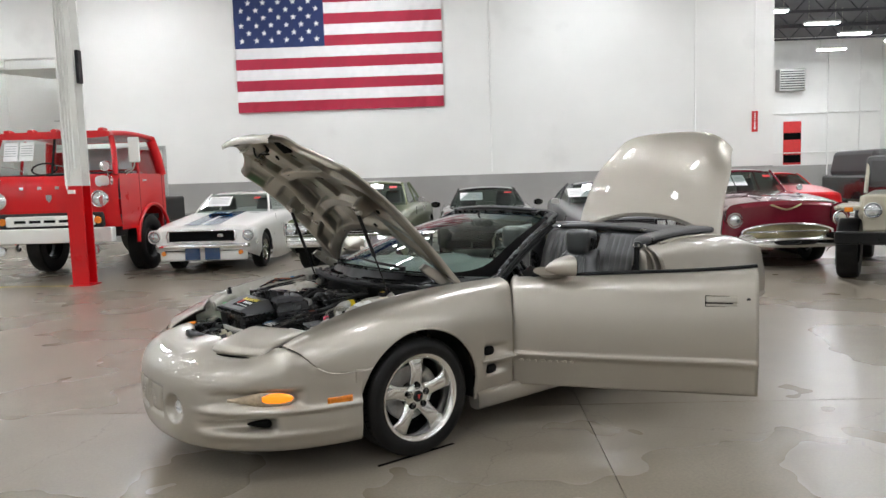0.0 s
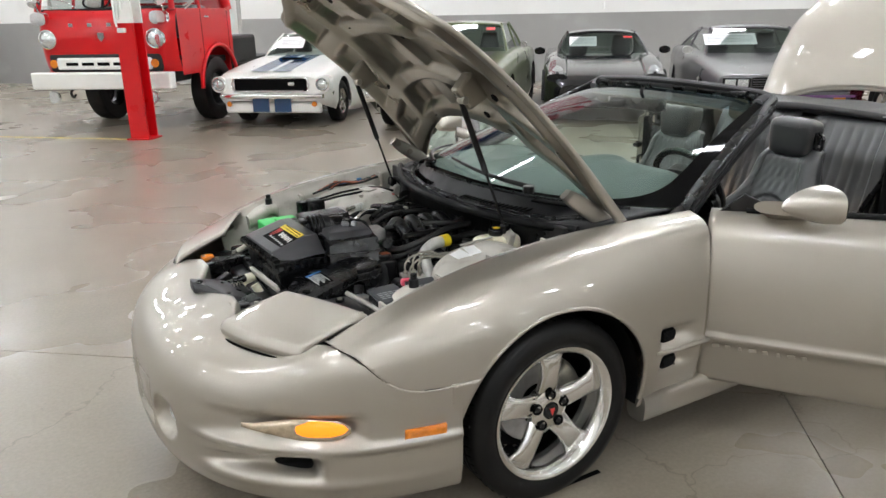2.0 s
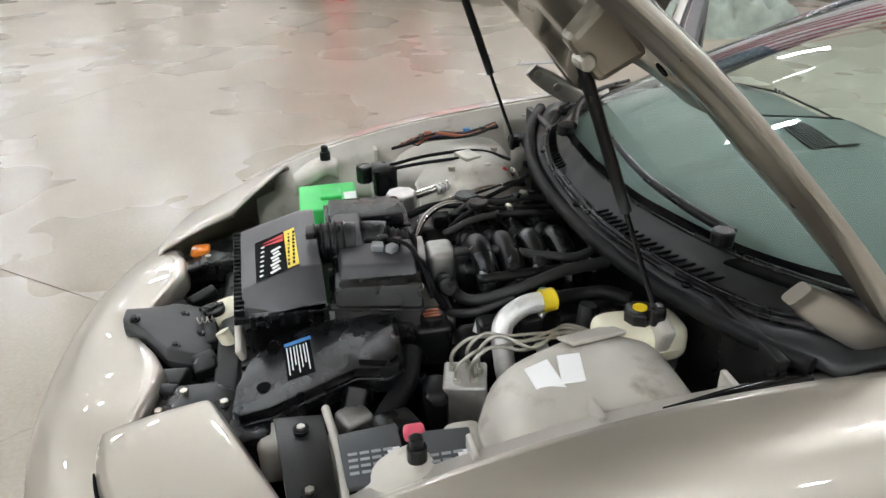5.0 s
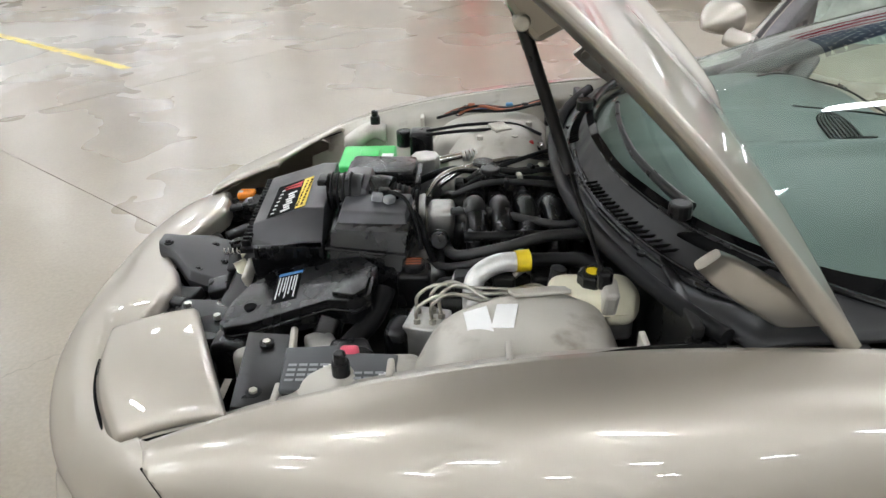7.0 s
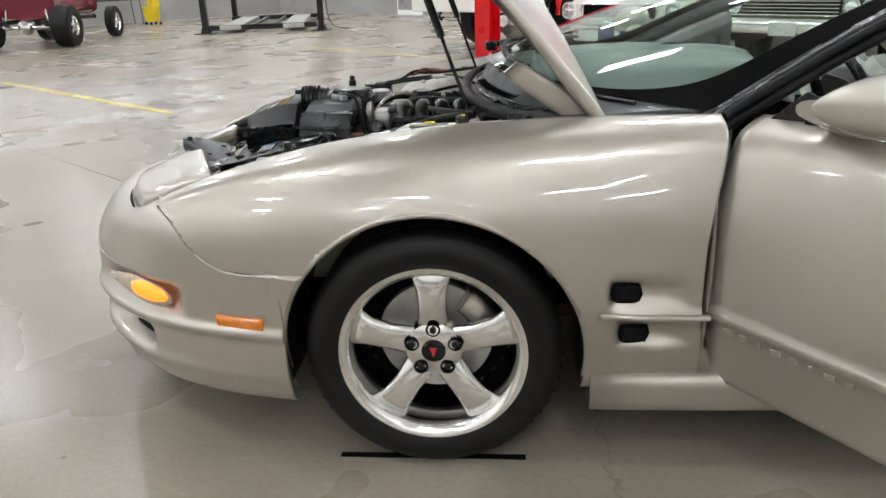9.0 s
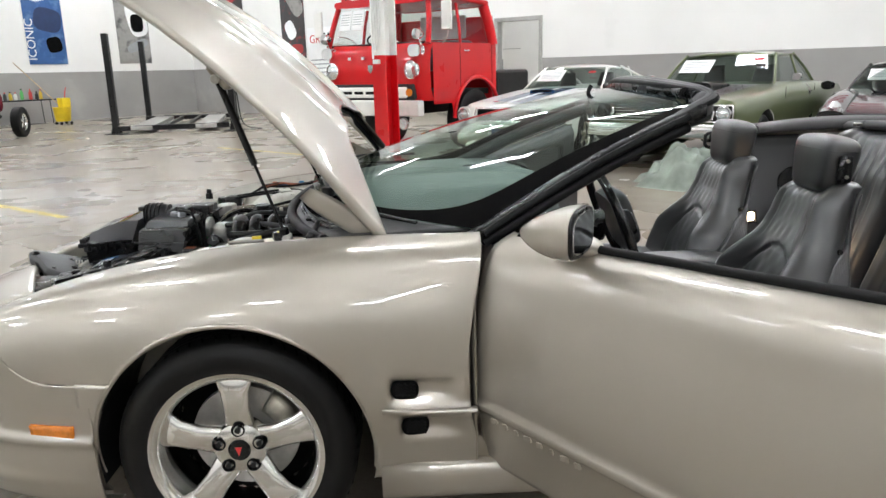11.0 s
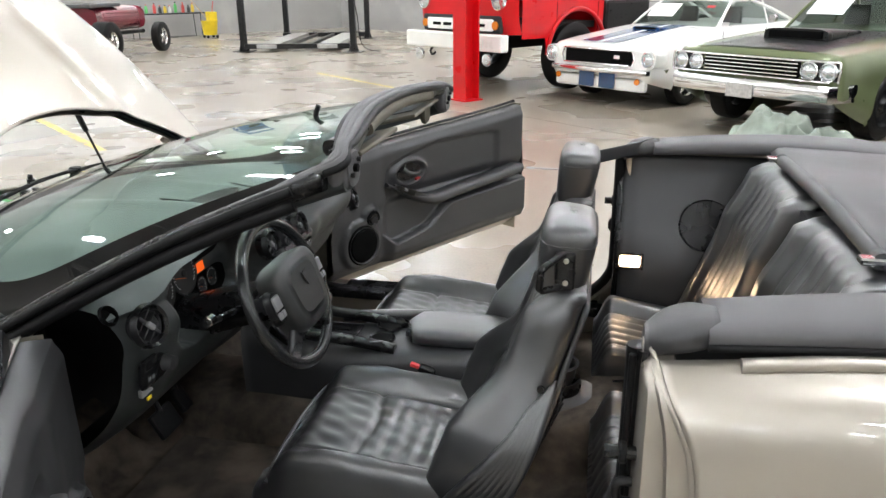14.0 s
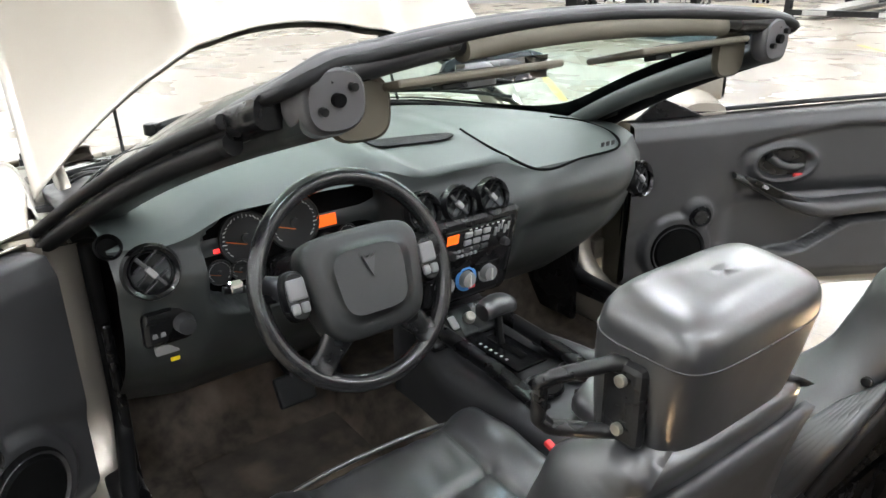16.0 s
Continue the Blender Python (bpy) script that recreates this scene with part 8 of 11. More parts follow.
# near-black sheet that paints the deep shade below the engine
part("bay_shade_sheet", box((1.15, 1.3, 0.02), (-0.2, 0, 0.36)), M_INK_SHADE, car, "near-black sheet for the shade at the bottom of the engine bay")
for s in (-1, 1):
    P = []
    for x in np.linspace(-0.68, 0.32, 40):
        y, z = float(YI(x)), float(ZI(x))
        P.append([(x, s * (y - 0.055), z - 0.05), (x, s * (y - 0.10), z - 0.12), (x, s * (y - 0.13), z - 0.22), (x, s * (y - 0.16), 0.40)])
    ap = part("inner_apron", grid(np.array([curve3(r_, 14) for r_ in P]), flip=s > 0), M_BAYPAINT, car, "painted inner apron")
    for x in (-0.5, -0.3, -0.1, 0.12):
        y, z = float(YI(x)), float(ZI(x))
        part("apron_rib", box((0.012, 0.05, 0.06), (x, s * (y - 0.065), z - 0.055), 0.004), M_BAYPAINT, ap)
        part("flange_bolt", cyl(0.009, 0.008, (x + 0.07, s * (y - 0.035), z - 0.034), 6), M_STEEL, ap)
    # suspension tower
    tw = blob("strut_tower", [((-0.27, s * 0.60, 0.66), 0.06, 0.06), ((-0.22, s * 0.58, 0.68), 0.11, 0.10), ((-0.10, s * 0.56, 0.70), 0.135, 0.115), ((0.0, s * 0.55, 0.70), 0.14, 0.12), ((0.08, s * 0.56, 0.69), 0.12, 0.105), ((0.12, s * 0.58, 0.66), 0.07, 0.06)], M_BAYPAINT, "painted suspension tower", 30, 3.6, 30)
    rbox("tower_step", (-0.29, s * 0.585, 0.68), (0.07, 0.13, 0.09), M_BAYPAINT, "", 0.02, parent=tw)
    rbox("tower_gusset", (-0.03, s * 0.46, 0.815), (0.11, 0.06, 0.008), M_BAYPAINT, "", 0.003, (s * 22, 0, 8), parent=tw)
    if s < 0:
        part("paper_label", box((0.045, 0.12, 0.002), (-0.145, -0.575, 0.806), m=Euler((radians(6), radians(-14), 0.12)).to_matrix().to_4x4()), M_PAPER, tw, "torn white label")
        part("paper_label", box((0.04, 0.07, 0.002), (-0.10, -0.545, 0.817), m=Euler((radians(4), radians(-8), -0.2)).to_matrix().to_4x4()), M_PAPER, tw, "white part label")
    if s > 0:
        blob("tower_dome", [((-0.21, 0.43, 0.70), 0.06, 0.05), ((-0.17, 0.43, 0.715), 0.12, 0.08), ((-0.08, 0.42, 0.735), 0.145, 0.098), ((0.02, 0.42, 0.735), 0.14, 0.096), ((0.075, 0.42, 0.715), 0.10, 0.075)], M_BAYPAINT, "painted dome of the heater case", 28, 3.0, 24, parent=tw)
        for x, y, z in ((-0.12, 0.36, 0.822), (-0.02, 0.35, 0.824), (0.03, 0.47, 0.824)):
            part("dome_bolt", cyl(0.010, 0.012, (x, y, z), 6), M_STEEL, tw)
        rbox("dome_bracket", (-0.06, 0.42, 0.833), (0.05, 0.07, 0.02), M_STEEL, "", 0.004, (0, 0, 20), parent=tw)
    # bump stop on its bracket
    dx, dy = (0.07, 0.0) if s < 0 else (0.0, 0.0)
    pk = blob("stop_bracket", [((-0.56 + dx, s * (0.66 + dy), 0.70), 0.03, 0.03), ((-0.50 + dx, s * (0.66 + dy), 0.735), 0.05, 0.03), ((-0.455 + dx, s * (0.655 + dy), 0.755), 0.045, 0.022), ((-0.42 + dx, s * (0.655 + dy), 0.74), 0.03, 0.03)], M_BAYPAINT, "painted bracket with a rubber stop")
    bm = cyl(0.016, 0.03, (-0.455 + dx, s * (0.655 + dy), 0.772), 16, 0.003)
    cyl(0.011, 0.03, (-0.455 + dx, s * (0.655 + dy), 0.79), 14, 0.003, bm=bm)
    part("rubber_stop", bm, M_BLACKPL, pk)
    # strut foot bracket
    part("strut_foot", box((0.03, 0.05, 0.08), (0.10, s * 0.47, 0.80), 0.008, m=Matrix.Rotation(radians(20), 4, "X")), M_BAYPAINT, car)

def moulded(rows, bevel=0.006, cut=28):
    """A hard-edged moulding lofted over closed (x, y, z) polygons, its sharp edges rounded."""
    me = grid(np.array(rows), closed_v=True, cap=True, smooth=False)
    bm = bmesh.new()
    bm.from_mesh(me)
    bmesh.ops.recalc_face_normals(bm, faces=bm.faces[:])
    bmesh.ops.bevel(bm, geom=[e for e in bm.edges if len(e.link_faces) == 2 and e.calc_face_angle(0) > radians(cut)], offset=bevel, segments=2, profile=0.6, affect="EDGES")
    bm.to_mesh(me)
    bm.free()
    return autosmooth(me, 30)


def hexa(top, low, bevel=0.006):
    """A block between two four-cornered outlines."""
    return moulded([low, top], bevel)


# radiator support and front plastics
rbox("radiator_support", (-0.72, 0, 0.60), (0.06, 1.0, 0.08), M_SATIN, "black radiator support", 0.012)
rbox("radiator_fan_shroud", (-0.64, 0.02, 0.55), (0.10, 0.66, 0.22), M_BLACKPL, "black fan shroud", 0.012)
for k in range(9):
    rbox("shroud_rib", (-0.64, -0.28 + 0.075 * k, 0.663), (0.09, 0.008, 0.012), M_BLACKPL, "", 0.002)
P = []
for y in np.linspace(-0.36, 0.36, 40):
    P.append([(-0.93 + 0.07 * abs(y / 0.34) ** 2, y, 0.63), (-0.86, y, 0.60 + 0.008 * math.sin(30 * y)), (-0.82, y, 0.585), (-0.76, y, 0.60 + 0.012 * math.sin(24 * y)), (-0.70, y, 0.62)])
npn = part("nose_liner", grid(np.array([curve3(r_, 14) for r_ in P])), M_BLACKPL, car, "black nose liner behind the fascia")
solid(npn, 0.01)
lp = part("latch_plate", moulded([[(x, y, z + dz) for y, dz in ((-w, 0), (-w * 0.8, 0.016), (-0.02, 0.02), (0.02, 0.02), (w * 0.8, 0.016), (w, 0), (w, -0.02), (-w, -0.02))] for x, w, z in ((-0.945, 0.03, 0.685), (-0.90, 0.055, 0.672), (-0.85, 0.115, 0.645), (-0.79, 0.12, 0.622), (-0.765, 0.10, 0.61))], 0.004), M_PANEL, car, "grey-black plastic latch plate with bolts")
for x, y, z in ((-0.92, -0.02, 0.70), (-0.83, 0.05, 0.652), (-0.835, -0.075, 0.652), (-0.795, 0.08, 0.64), (-0.79, -0.02, 0.64)):
    part("plate_bolt", cyl(0.012, 0.006, (x, y, z - 0.004), 16, 0.002), M_BLACKPL, lp)
    part("bolt_head", cyl(0.007, 0.01, (x, y, z - 0.002), 6), M_SATIN, lp)
for x, y, sx, sy, a in ((-0.80, 0.16, 0.07, 0.03, 30), (-0.77, 0.02, 0.03, 0.14, 8), (-0.84, -0.17, 0.08, 0.05, -20), (-0.77, -0.13, 0.05, 0.06, 12), (-0.86, 0.11, 0.06, 0.03, 40)):
    rbox("latch_bracket", (x, y, 0.63), (sx, sy, 0.03), M_SATIN, "", 0.006, (6, -10, a))
part("latch_spring", tube([(-0.80 + 0.0016 * k, 0.02 + 0.007 * math.cos(k * 0.9), 0.65 + 0.007 * math.sin(k * 0.9)) for k in range(28)], 0.0016, 6, 110), M_STEEL, car)
for s in (-1, 1):
    lb = part("lamp_bracket", moulded([[(x, s * (yc + w), z), (x, s * (yc + w), z + h), (x, s * (yc - w), z + h * 1.1), (x, s * (yc - w), z)] for x, yc, w, z, h in ((-0.87, 0.30, 0.04, 0.62, 0.03), (-0.80, 0.32, 0.07, 0.62, 0.05), (-0.73, 0.33, 0.075, 0.61, 0.06), (-0.67, 0.34, 0.04, 0.61, 0.05))], 0.006), M_BLACKPL, car, "black headlamp bracket")
    for k in range(3):
        rbox("bracket_tab", (-0.83 + 0.055 * k, s * (0.25 + 0.02 * k), 0.668 - 0.006 * k), (0.045, 0.03, 0.012), M_SATIN, "", 0.004, (0, 0, s * (20 + 25 * k)), parent=lb)
    rbox("lamp_motor", (-0.66, s * 0.40, 0.63), (0.08, 0.07, 0.09), M_BLACKPL, "lamp lift motor", 0.012)
    part("motor_shaft", cyl(0.012, 0.05, (-0.69, s * 0.37, 0.665), 12, 0.003, m=Matrix.Rotation(radians(70), 4, "Y")), M_STEEL, car)
    for x, y in ((-0.79, 0.28), (-0.71, 0.33), (-0.83, 0.33)):
        part("bracket_bolt", cyl(0.008, 0.012, (x, s * y, 0.672), 6), M_STEEL, lb)
rbox("marker_bulb", (-0.815, 0.335, 0.672), (0.05, 0.045, 0.022), M_AMBER, "amber bulb reflector", 0.008)
wb = blob("washer_bottle", [((-0.785, 0.06, 0.56), 0.04, 0.05), ((-0.77, 0.06, 0.60), 0.05, 0.05), ((-0.74, 0.075, 0.62), 0.05, 0.035), ((-0.70, 0.09, 0.63), 0.04, 0.025)], M_WHITEPL, "milky washer bottle", parent=car)
part("washer_cap", cyl(0.026, 0.016, (-0.762, 0.05, 0.648), 20, 0.004), M_BLACKPL, wb, "black washer cap")
part("cap_tab", box((0.05, 0.012, 0.005), (-0.762, 0.05, 0.666), 0.002, m=Matrix.Rotation(radians(30), 4, "Z")), M_BLACKPL, wb)
part("filler_neck", tube([(-0.735, -0.06, 0.665), (-0.72, -0.07, 0.63), (-0.70, -0.08, 0.58)], 0.016, 14, 12), M_WHITEPL, car, "milky filler neck")
rbox("support_strip", (-0.695, -0.05, 0.675), (0.016, 0.26, 0.03), M_BAYPAINT, "painted radiator tie bar", 0.006, (0, -20, 4))
pl_ = part("lamp_support", hexa([(-0.615, -0.42, 0.70), (-0.525, -0.43, 0.70), (-0.51, -0.66, 0.708), (-0.588, -0.66, 0.708)], [(-0.615, -0.42, 0.688), (-0.525, -0.43, 0.688), (-0.51, -0.66, 0.696), (-0.588, -0.66, 0.696)], 0.003), M_SATIN, car, "black steel lamp support plate")
part("plate_rim", tube([(-0.52, -0.42, 0.704), (-0.503, -0.55, 0.708), (-0.498, -0.68, 0.712)], 0.008, 8, 16), M_BAYPAINT, pl_)
for x, y in ((-0.565, -0.47), (-0.555, -0.62)):
    part("plate_bolt", cyl(0.015, 0.01, (x, y, 0.699), 16), M_RUBBER, pl_)
    part("bolt_head", cyl(0.008, 0.014, (x, y, 0.70), 6), M_STEEL, pl_)
rbox("support_leg", (-0.60, -0.42, 0.62), (0.10, 0.08, 0.10), M_BAYPAINT, "painted front rail", 0.02)
rbox("front_rail", (-0.52, -0.55, 0.62), (0.07, 0.22, 0.10), M_BAYPAINT, "painted front rail", 0.02, (0, 0, 12))

# air box and resonator
M_LID = mat("grey_black_lid", (0.05, 0.05, 0.054), 0.36, 0, 0, 0.2, 12, 0.1, 600, 0.2)
ab = thing("air_box", "black plastic air filter box with a sticker", "", parent=car)
part("lower_case", hexa([(-0.675, -0.165, 0.765), (-0.50, -0.155, 0.765), (-0.50, 0.19, 0.77), (-0.69, 0.20, 0.77)], [(-0.665, -0.155, 0.64), (-0.51, -0.15, 0.64), (-0.51, 0.18, 0.64), (-0.675, 0.19, 0.64)], 0.008), M_BLACKPL, ab)


def lid_z(x, y):
    """Height of the lid: a flat that falls off over the near chamfer and the front slope."""
    t = (x + 0.68) / 0.185
    top = 0.786 + 0.042 * float(np.interp(t, [0, 0.72, 1], [0, 1, 1.02]))
    return top - 0.05 * max(0.0, (-0.10 - y) / 0.07) - 0.006 * max(0.0, (y - 0.17) / 0.03)


def lid_front(y):
    return -0.668 - 0.055 * (y + 0.17)


rows = []
for y in (-0.172, -0.165, -0.10, -0.095, 0.17, 0.178, 0.20):
    f, r_ = lid_front(y), -0.496 - 0.03 * (y + 0.17)
    rows.append([(f, y, 0.756), (f, y, lid_z(f, y)), (-0.545, y, lid_z(-0.545, y)), (r_, y, lid_z(r_, y)), (r_, y, 0.756)])
lid = part("filter_lid", moulded(rows, 0.004, 14), M_LID, ab, "dark grey lid")
for k in range(20):
    y = -0.165 + 0.0188 * k
    part("lid_rib", box((0.022, 0.005, 0.022), (lid_front(y) - 0.007, y, 0.768), 0.0015, 1), M_BLACKPL, lid)
part("lid_frame", hexa([(lid_front(-0.175) - 0.02, -0.178, 0.764), (lid_front(-0.175), -0.178, 0.764), (lid_front(0.2), 0.205, 0.77), (lid_front(0.2) - 0.02, 0.205, 0.77)], [(lid_front(-0.175) - 0.02, -0.178, 0.75), (lid_front(-0.175), -0.178, 0.75), (lid_front(0.2), 0.205, 0.756), (lid_front(0.2) - 0.02, 0.205, 0.756)], 0.002), M_BLACKPL, lid)
part("lid_rim", hexa([(-0.672, -0.18, 0.764), (-0.49, -0.17, 0.764), (-0.49, -0.16, 0.764), (-0.672, -0.16, 0.764)], [(-0.672, -0.18, 0.752), (-0.49, -0.17, 0.752), (-0.49, -0.16, 0.752), (-0.672, -0.16, 0.752)], 0.002), M_BLACKPL, lid)
for k in range(6):
    part("rim_clip", box((0.012, 0.012, 0.03), (-0.65 + 0.03 * k, -0.176, 0.752), 0.002, 1), M_BLACKPL, lid)
SLOPE = Matrix.Rotation(radians(-17.5), 4, "Y")


def flat_on_lid(name, sx, sy, x, y, h, material, parent_, yaw=3.0):
    return part(name, box((sx, sy, 0.001), (x, y, lid_z(x, y) + h), m=SLOPE @ Matrix.Rotation(radians(yaw), 4, "Z")), material, parent_)


sk_ = flat_on_lid("sticker", 0.098, 0.19, -0.597, 0.0, 0.0012, M_INK_SHADE, lid)
flat_on_lid("yellow_field", 0.026, 0.185, -0.562, 0.0, 0.0024, M_YELLOW, sk_)
for k in range(9):
    flat_on_lid("print_bar", 0.005, 0.012 - 0.003 * (k % 2), -0.556, -0.075 + 0.018 * k, 0.0034, M_INK_SHADE, sk_)
    flat_on_lid("print_bar", 0.004, 0.013 - 0.004 * (k % 3), -0.567, -0.075 + 0.018 * k, 0.0034, M_INK_SHADE, sk_)
for k in range(7):
    flat_on_lid("print_bar", 0.024 - 0.008 * (k % 2), 0.009, -0.597, -0.08 + 0.0165 * k, 0.0024, M_PAPER, sk_, 20)
    flat_on_lid("print_bar", 0.008, 0.006, -0.628, -0.08 + 0.022 * k, 0.0024, M_PAPER, sk_)
for y, dy in ((0.055, 0.012), (0.075, -0.012)):
    part("red_emblem", prism([(-0.03, dy * 0.3), (0.02, -0.008), (0.02, 0.008)], 0.001, m=Matrix.Translation((-0.60, y, lid_z(-0.60, y) + 0.0016)) @ SLOPE), M_REDINK, sk_)
rs2 = thing("resonator", "black plastic intake resonator", "", parent=car)
part("lower_box", hexa([(-0.478, -0.165, 0.805), (-0.295, -0.205, 0.812), (-0.285, -0.035, 0.82), (-0.472, -0.02, 0.812)], [(-0.492, -0.205, 0.645), (-0.325, -0.268, 0.645), (-0.285, -0.03, 0.645), (-0.48, -0.02, 0.645)], 0.012), M_BLACKPL, rs2)
part("box_top", hexa([(-0.458, -0.12, 0.828), (-0.305, -0.15, 0.832), (-0.295, -0.04, 0.836), (-0.455, -0.03, 0.832)], [(-0.468, -0.145, 0.80), (-0.30, -0.175, 0.80), (-0.288, -0.035, 0.80), (-0.465, -0.025, 0.80)], 0.008), M_LID, rs2)
part("box_seam", hexa([(-0.49, -0.182, 0.766), (-0.30, -0.232, 0.768), (-0.278, -0.03, 0.77), (-0.486, -0.015, 0.77)], [(-0.49, -0.184, 0.76), (-0.30, -0.234, 0.762), (-0.278, -0.03, 0.764), (-0.486, -0.015, 0.764)], 0.001), M_BLACKPL, rs2)
part("upper_box", hexa([(-0.47, 0.09, 0.838), (-0.295, 0.075, 0.846), (-0.292, 0.20, 0.838), (-0.468, 0.235, 0.83)], [(-0.478, 0.085, 0.72), (-0.285, 0.07, 0.72), (-0.285, 0.21, 0.72), (-0.476, 0.245, 0.72)], 0.012), M_BLACKPL, rs2)
part("upper_seam", hexa([(-0.482, 0.08, 0.812), (-0.28, 0.065, 0.818), (-0.28, 0.215, 0.812), (-0.48, 0.25, 0.806)], [(-0.482, 0.08, 0.805), (-0.28, 0.065, 0.811), (-0.28, 0.215, 0.805), (-0.48, 0.25, 0.80)], 0.001), M_BLACKPL, rs2)
part("bridge", hexa([(-0.468, -0.03, 0.848), (-0.405, -0.035, 0.848), (-0.40, 0.10, 0.85), (-0.462, 0.10, 0.85)], [(-0.475, -0.05, 0.80), (-0.39, -0.06, 0.80), (-0.39, 0.11, 0.80), (-0.47, 0.11, 0.80)], 0.010), M_LID, rs2)
part("neck", tube([(-0.50, 0.0, 0.825), (-0.46, 0.0, 0.826), (-0.42, 0.0, 0.822)], 0.045, 20, 8), M_BLACKPL, rs2, "corrugated rubber neck")
for x in (-0.49, -0.475, -0.46, -0.445):
    part("neck_ring", lathe([(0.044, -0.004), (0.049, 0.0), (0.044, 0.004)], 28, "x"), M_RUBBER, rs2, m=Matrix.Translation((x, 0.0, 0.825)))
rbox("neck_clip", (-0.515, 0.01, 0.853), (0.025, 0.05, 0.016), M_BLACKPL, "", 0.004, parent=rs2)
part("bellows", tube([(-0.40, 0.02, 0.80), (-0.34, 0.012, 0.80), (-0.29, -0.005, 0.785)], 0.036, 18, 8), M_HOSE, rs2, "ribbed intake bellows")
for k in range(6):
    part("bellow_ring", lathe([(0.036, -0.005), (0.043, 0.0), (0.036, 0.005)], 24, "x"), M_RUBBER, rs2, m=Matrix.Translation((-0.345 + 0.011 * k, 0.012 - 0.003 * k, 0.80 - 0.003 * k)) @ Matrix.Rotation(radians(10), 4, "Y"))
part("air_meter", tube([(-0.40, 0.03, 0.812), (-0.37, 0.025, 0.812), (-0.35, 0.02, 0.81)], 0.04, 18, 6), M_BLACKPL, rs2)
# lower intake duct
duct_top = lambda x: 0.752 + 0.21 * (x + 0.40)
outline = [(-0.692, -0.372), (-0.688, -0.30), (-0.665, -0.235), (-0.61, -0.165), (-0.42, -0.175), (-0.362, -0.26), (-0.365, -0.372), (-0.395, -0.392), (-0.455, -0.362), (-0.535, -0.378), (-0.62, -0.398), (-0.675, -0.395)]
dk = part("intake_duct", moulded([[(x, y, duct_top(x) - dz) for x, y in outline] for dz in (0.06, 0.022, 0.0)], 0.005, 20), M_BLACKPL, car, "black moulded intake duct with a label")
part("duct_lip", tube([(x, y - 0.002, duct_top(x) - 0.024) for x, y in outline[6:] + outline[:2]], 0.0035, 8, straight=True), M_BLACKPL, dk)
part("duct_step", moulded([[(x, y, duct_top(x) + dz) for x, y in ((-0.372, -0.27), (-0.375, -0.366), (-0.40, -0.382), (-0.45, -0.352), (-0.43, -0.29))] for dz in (-0.004, 0.012)], 0.004, 20), M_BLACKPL, dk)
TILTED = Euler((0, radians(-12), radians(4))).to_matrix().to_4x4()
part("caution_label", box((0.055, 0.12, 0.0015), (-0.563, -0.275, duct_top(-0.563) + 0.0012), m=TILTED), M_INK_SHADE, dk, "black and white caution label")
part("label_head", box((0.056, 0.012, 0.001), (-0.565, -0.219, duct_top(-0.565) + 0.0024), m=TILTED), mat("label_blue", (0.05, 0.2, 0.5), 0.5), dk)
for k in range(7):
    x = -0.584 + 0.0066 * k
    part("label_line", box((0.0022, 0.09 - 0.014 * (k % 3), 0.001), (x, -0.277 + 0.006 * (k % 3), duct_top(x) + 0.0024), m=TILTED), M_PAPER, dk)
for x, y in ((-0.632, -0.335), (-0.615, -0.215)):
    part("fixing_well", cyl(0.014, 0.004, (x, y, duct_top(x)), 16), M_INK_SHADE, dk)

# engine: intake manifold with eight runners
eng = thing("engine", "black ribbed intake manifold and engine top", "", parent=car)
rbox("manifold_core", (-0.05, 0.0, 0.705), (0.30, 0.13, 0.12), M_BLACKPL, "", 0.03, parent=eng)
for s in (-1, 1):
    for k in range(4):
        x = -0.145 + 0.062 * k
        part("runner", tube([(x, s * 0.0, 0.765 - 0.02 * (s + 1)), (x, s * 0.045, 0.80 - 0.02 * (s + 1)), (x + 0.004, s * 0.10, 0.79 - 0.02 * (s + 1)), (x + 0.006, s * 0.14, 0.745), (x + 0.006, s * 0.15, 0.69)], 0.0275, 16, 20), M_BLACKPL, eng, "curved intake runner")
    rbox("valve_cover", (-0.03, s * 0.25, 0.66), (0.42, 0.10, 0.09), M_SATIN, "black valve cover", 0.025, (s * -18, 0, 0), parent=eng)
    part("fuel_rail", tube([(-0.17, s * 0.155, 0.775), (-0.05, s * 0.158, 0.778), (0.11, s * 0.155, 0.775)], 0.012, 10, 16), M_SATIN, eng)
    for k in range(4):
        part("injector", cyl(0.012, 0.05, (-0.14 + 0.065 * k, s * 0.165, 0.725), 12, 0.003), M_BLACKPL, eng)
    for k in range(4):
        part("coil", box((0.05, 0.05, 0.04), (-0.17 + 0.085 * k, s * 0.26, 0.72), 0.008), M_SATIN, eng)
rbox("throttle_body", (-0.225, -0.01, 0.745), (0.065, 0.085, 0.09), M_CASTALU, "cast throttle body", 0.014, parent=eng)
part("throttle_flange", lathe([(0.0, 0.0), (0.038, 0.0), (0.04, 0.015), (0.0, 0.015)], 24, "x"), M_CASTALU, eng, m=Matrix.Translation((-0.28, -0.005, 0.775)))
part("throttle_motor", cyl(0.022, 0.07, (-0.23, -0.07, 0.73), 16, 0.005, m=Matrix.Rotation(radians(70), 4, "X")), M_BLACKPL, eng)
part("green_cap", cyl(0.012, 0.022, (-0.045, -0.232, 0.757), 14, 0.003), mat("green_cap_plastic", (0.25, 0.42, 0.25), 0.5), eng, "small green valve cap")
rbox("alternator_bracket", (-0.27, -0.10, 0.64), (0.10, 0.16, 0.14), M_CASTALU, "cast accessory bracket", 0.025, parent=eng)
part("alternator", cyl(0.06, 0.10, (-0.30, 0.12, 0.66), 24, 0.01, m=AX["x"]), M_CASTALU, eng)
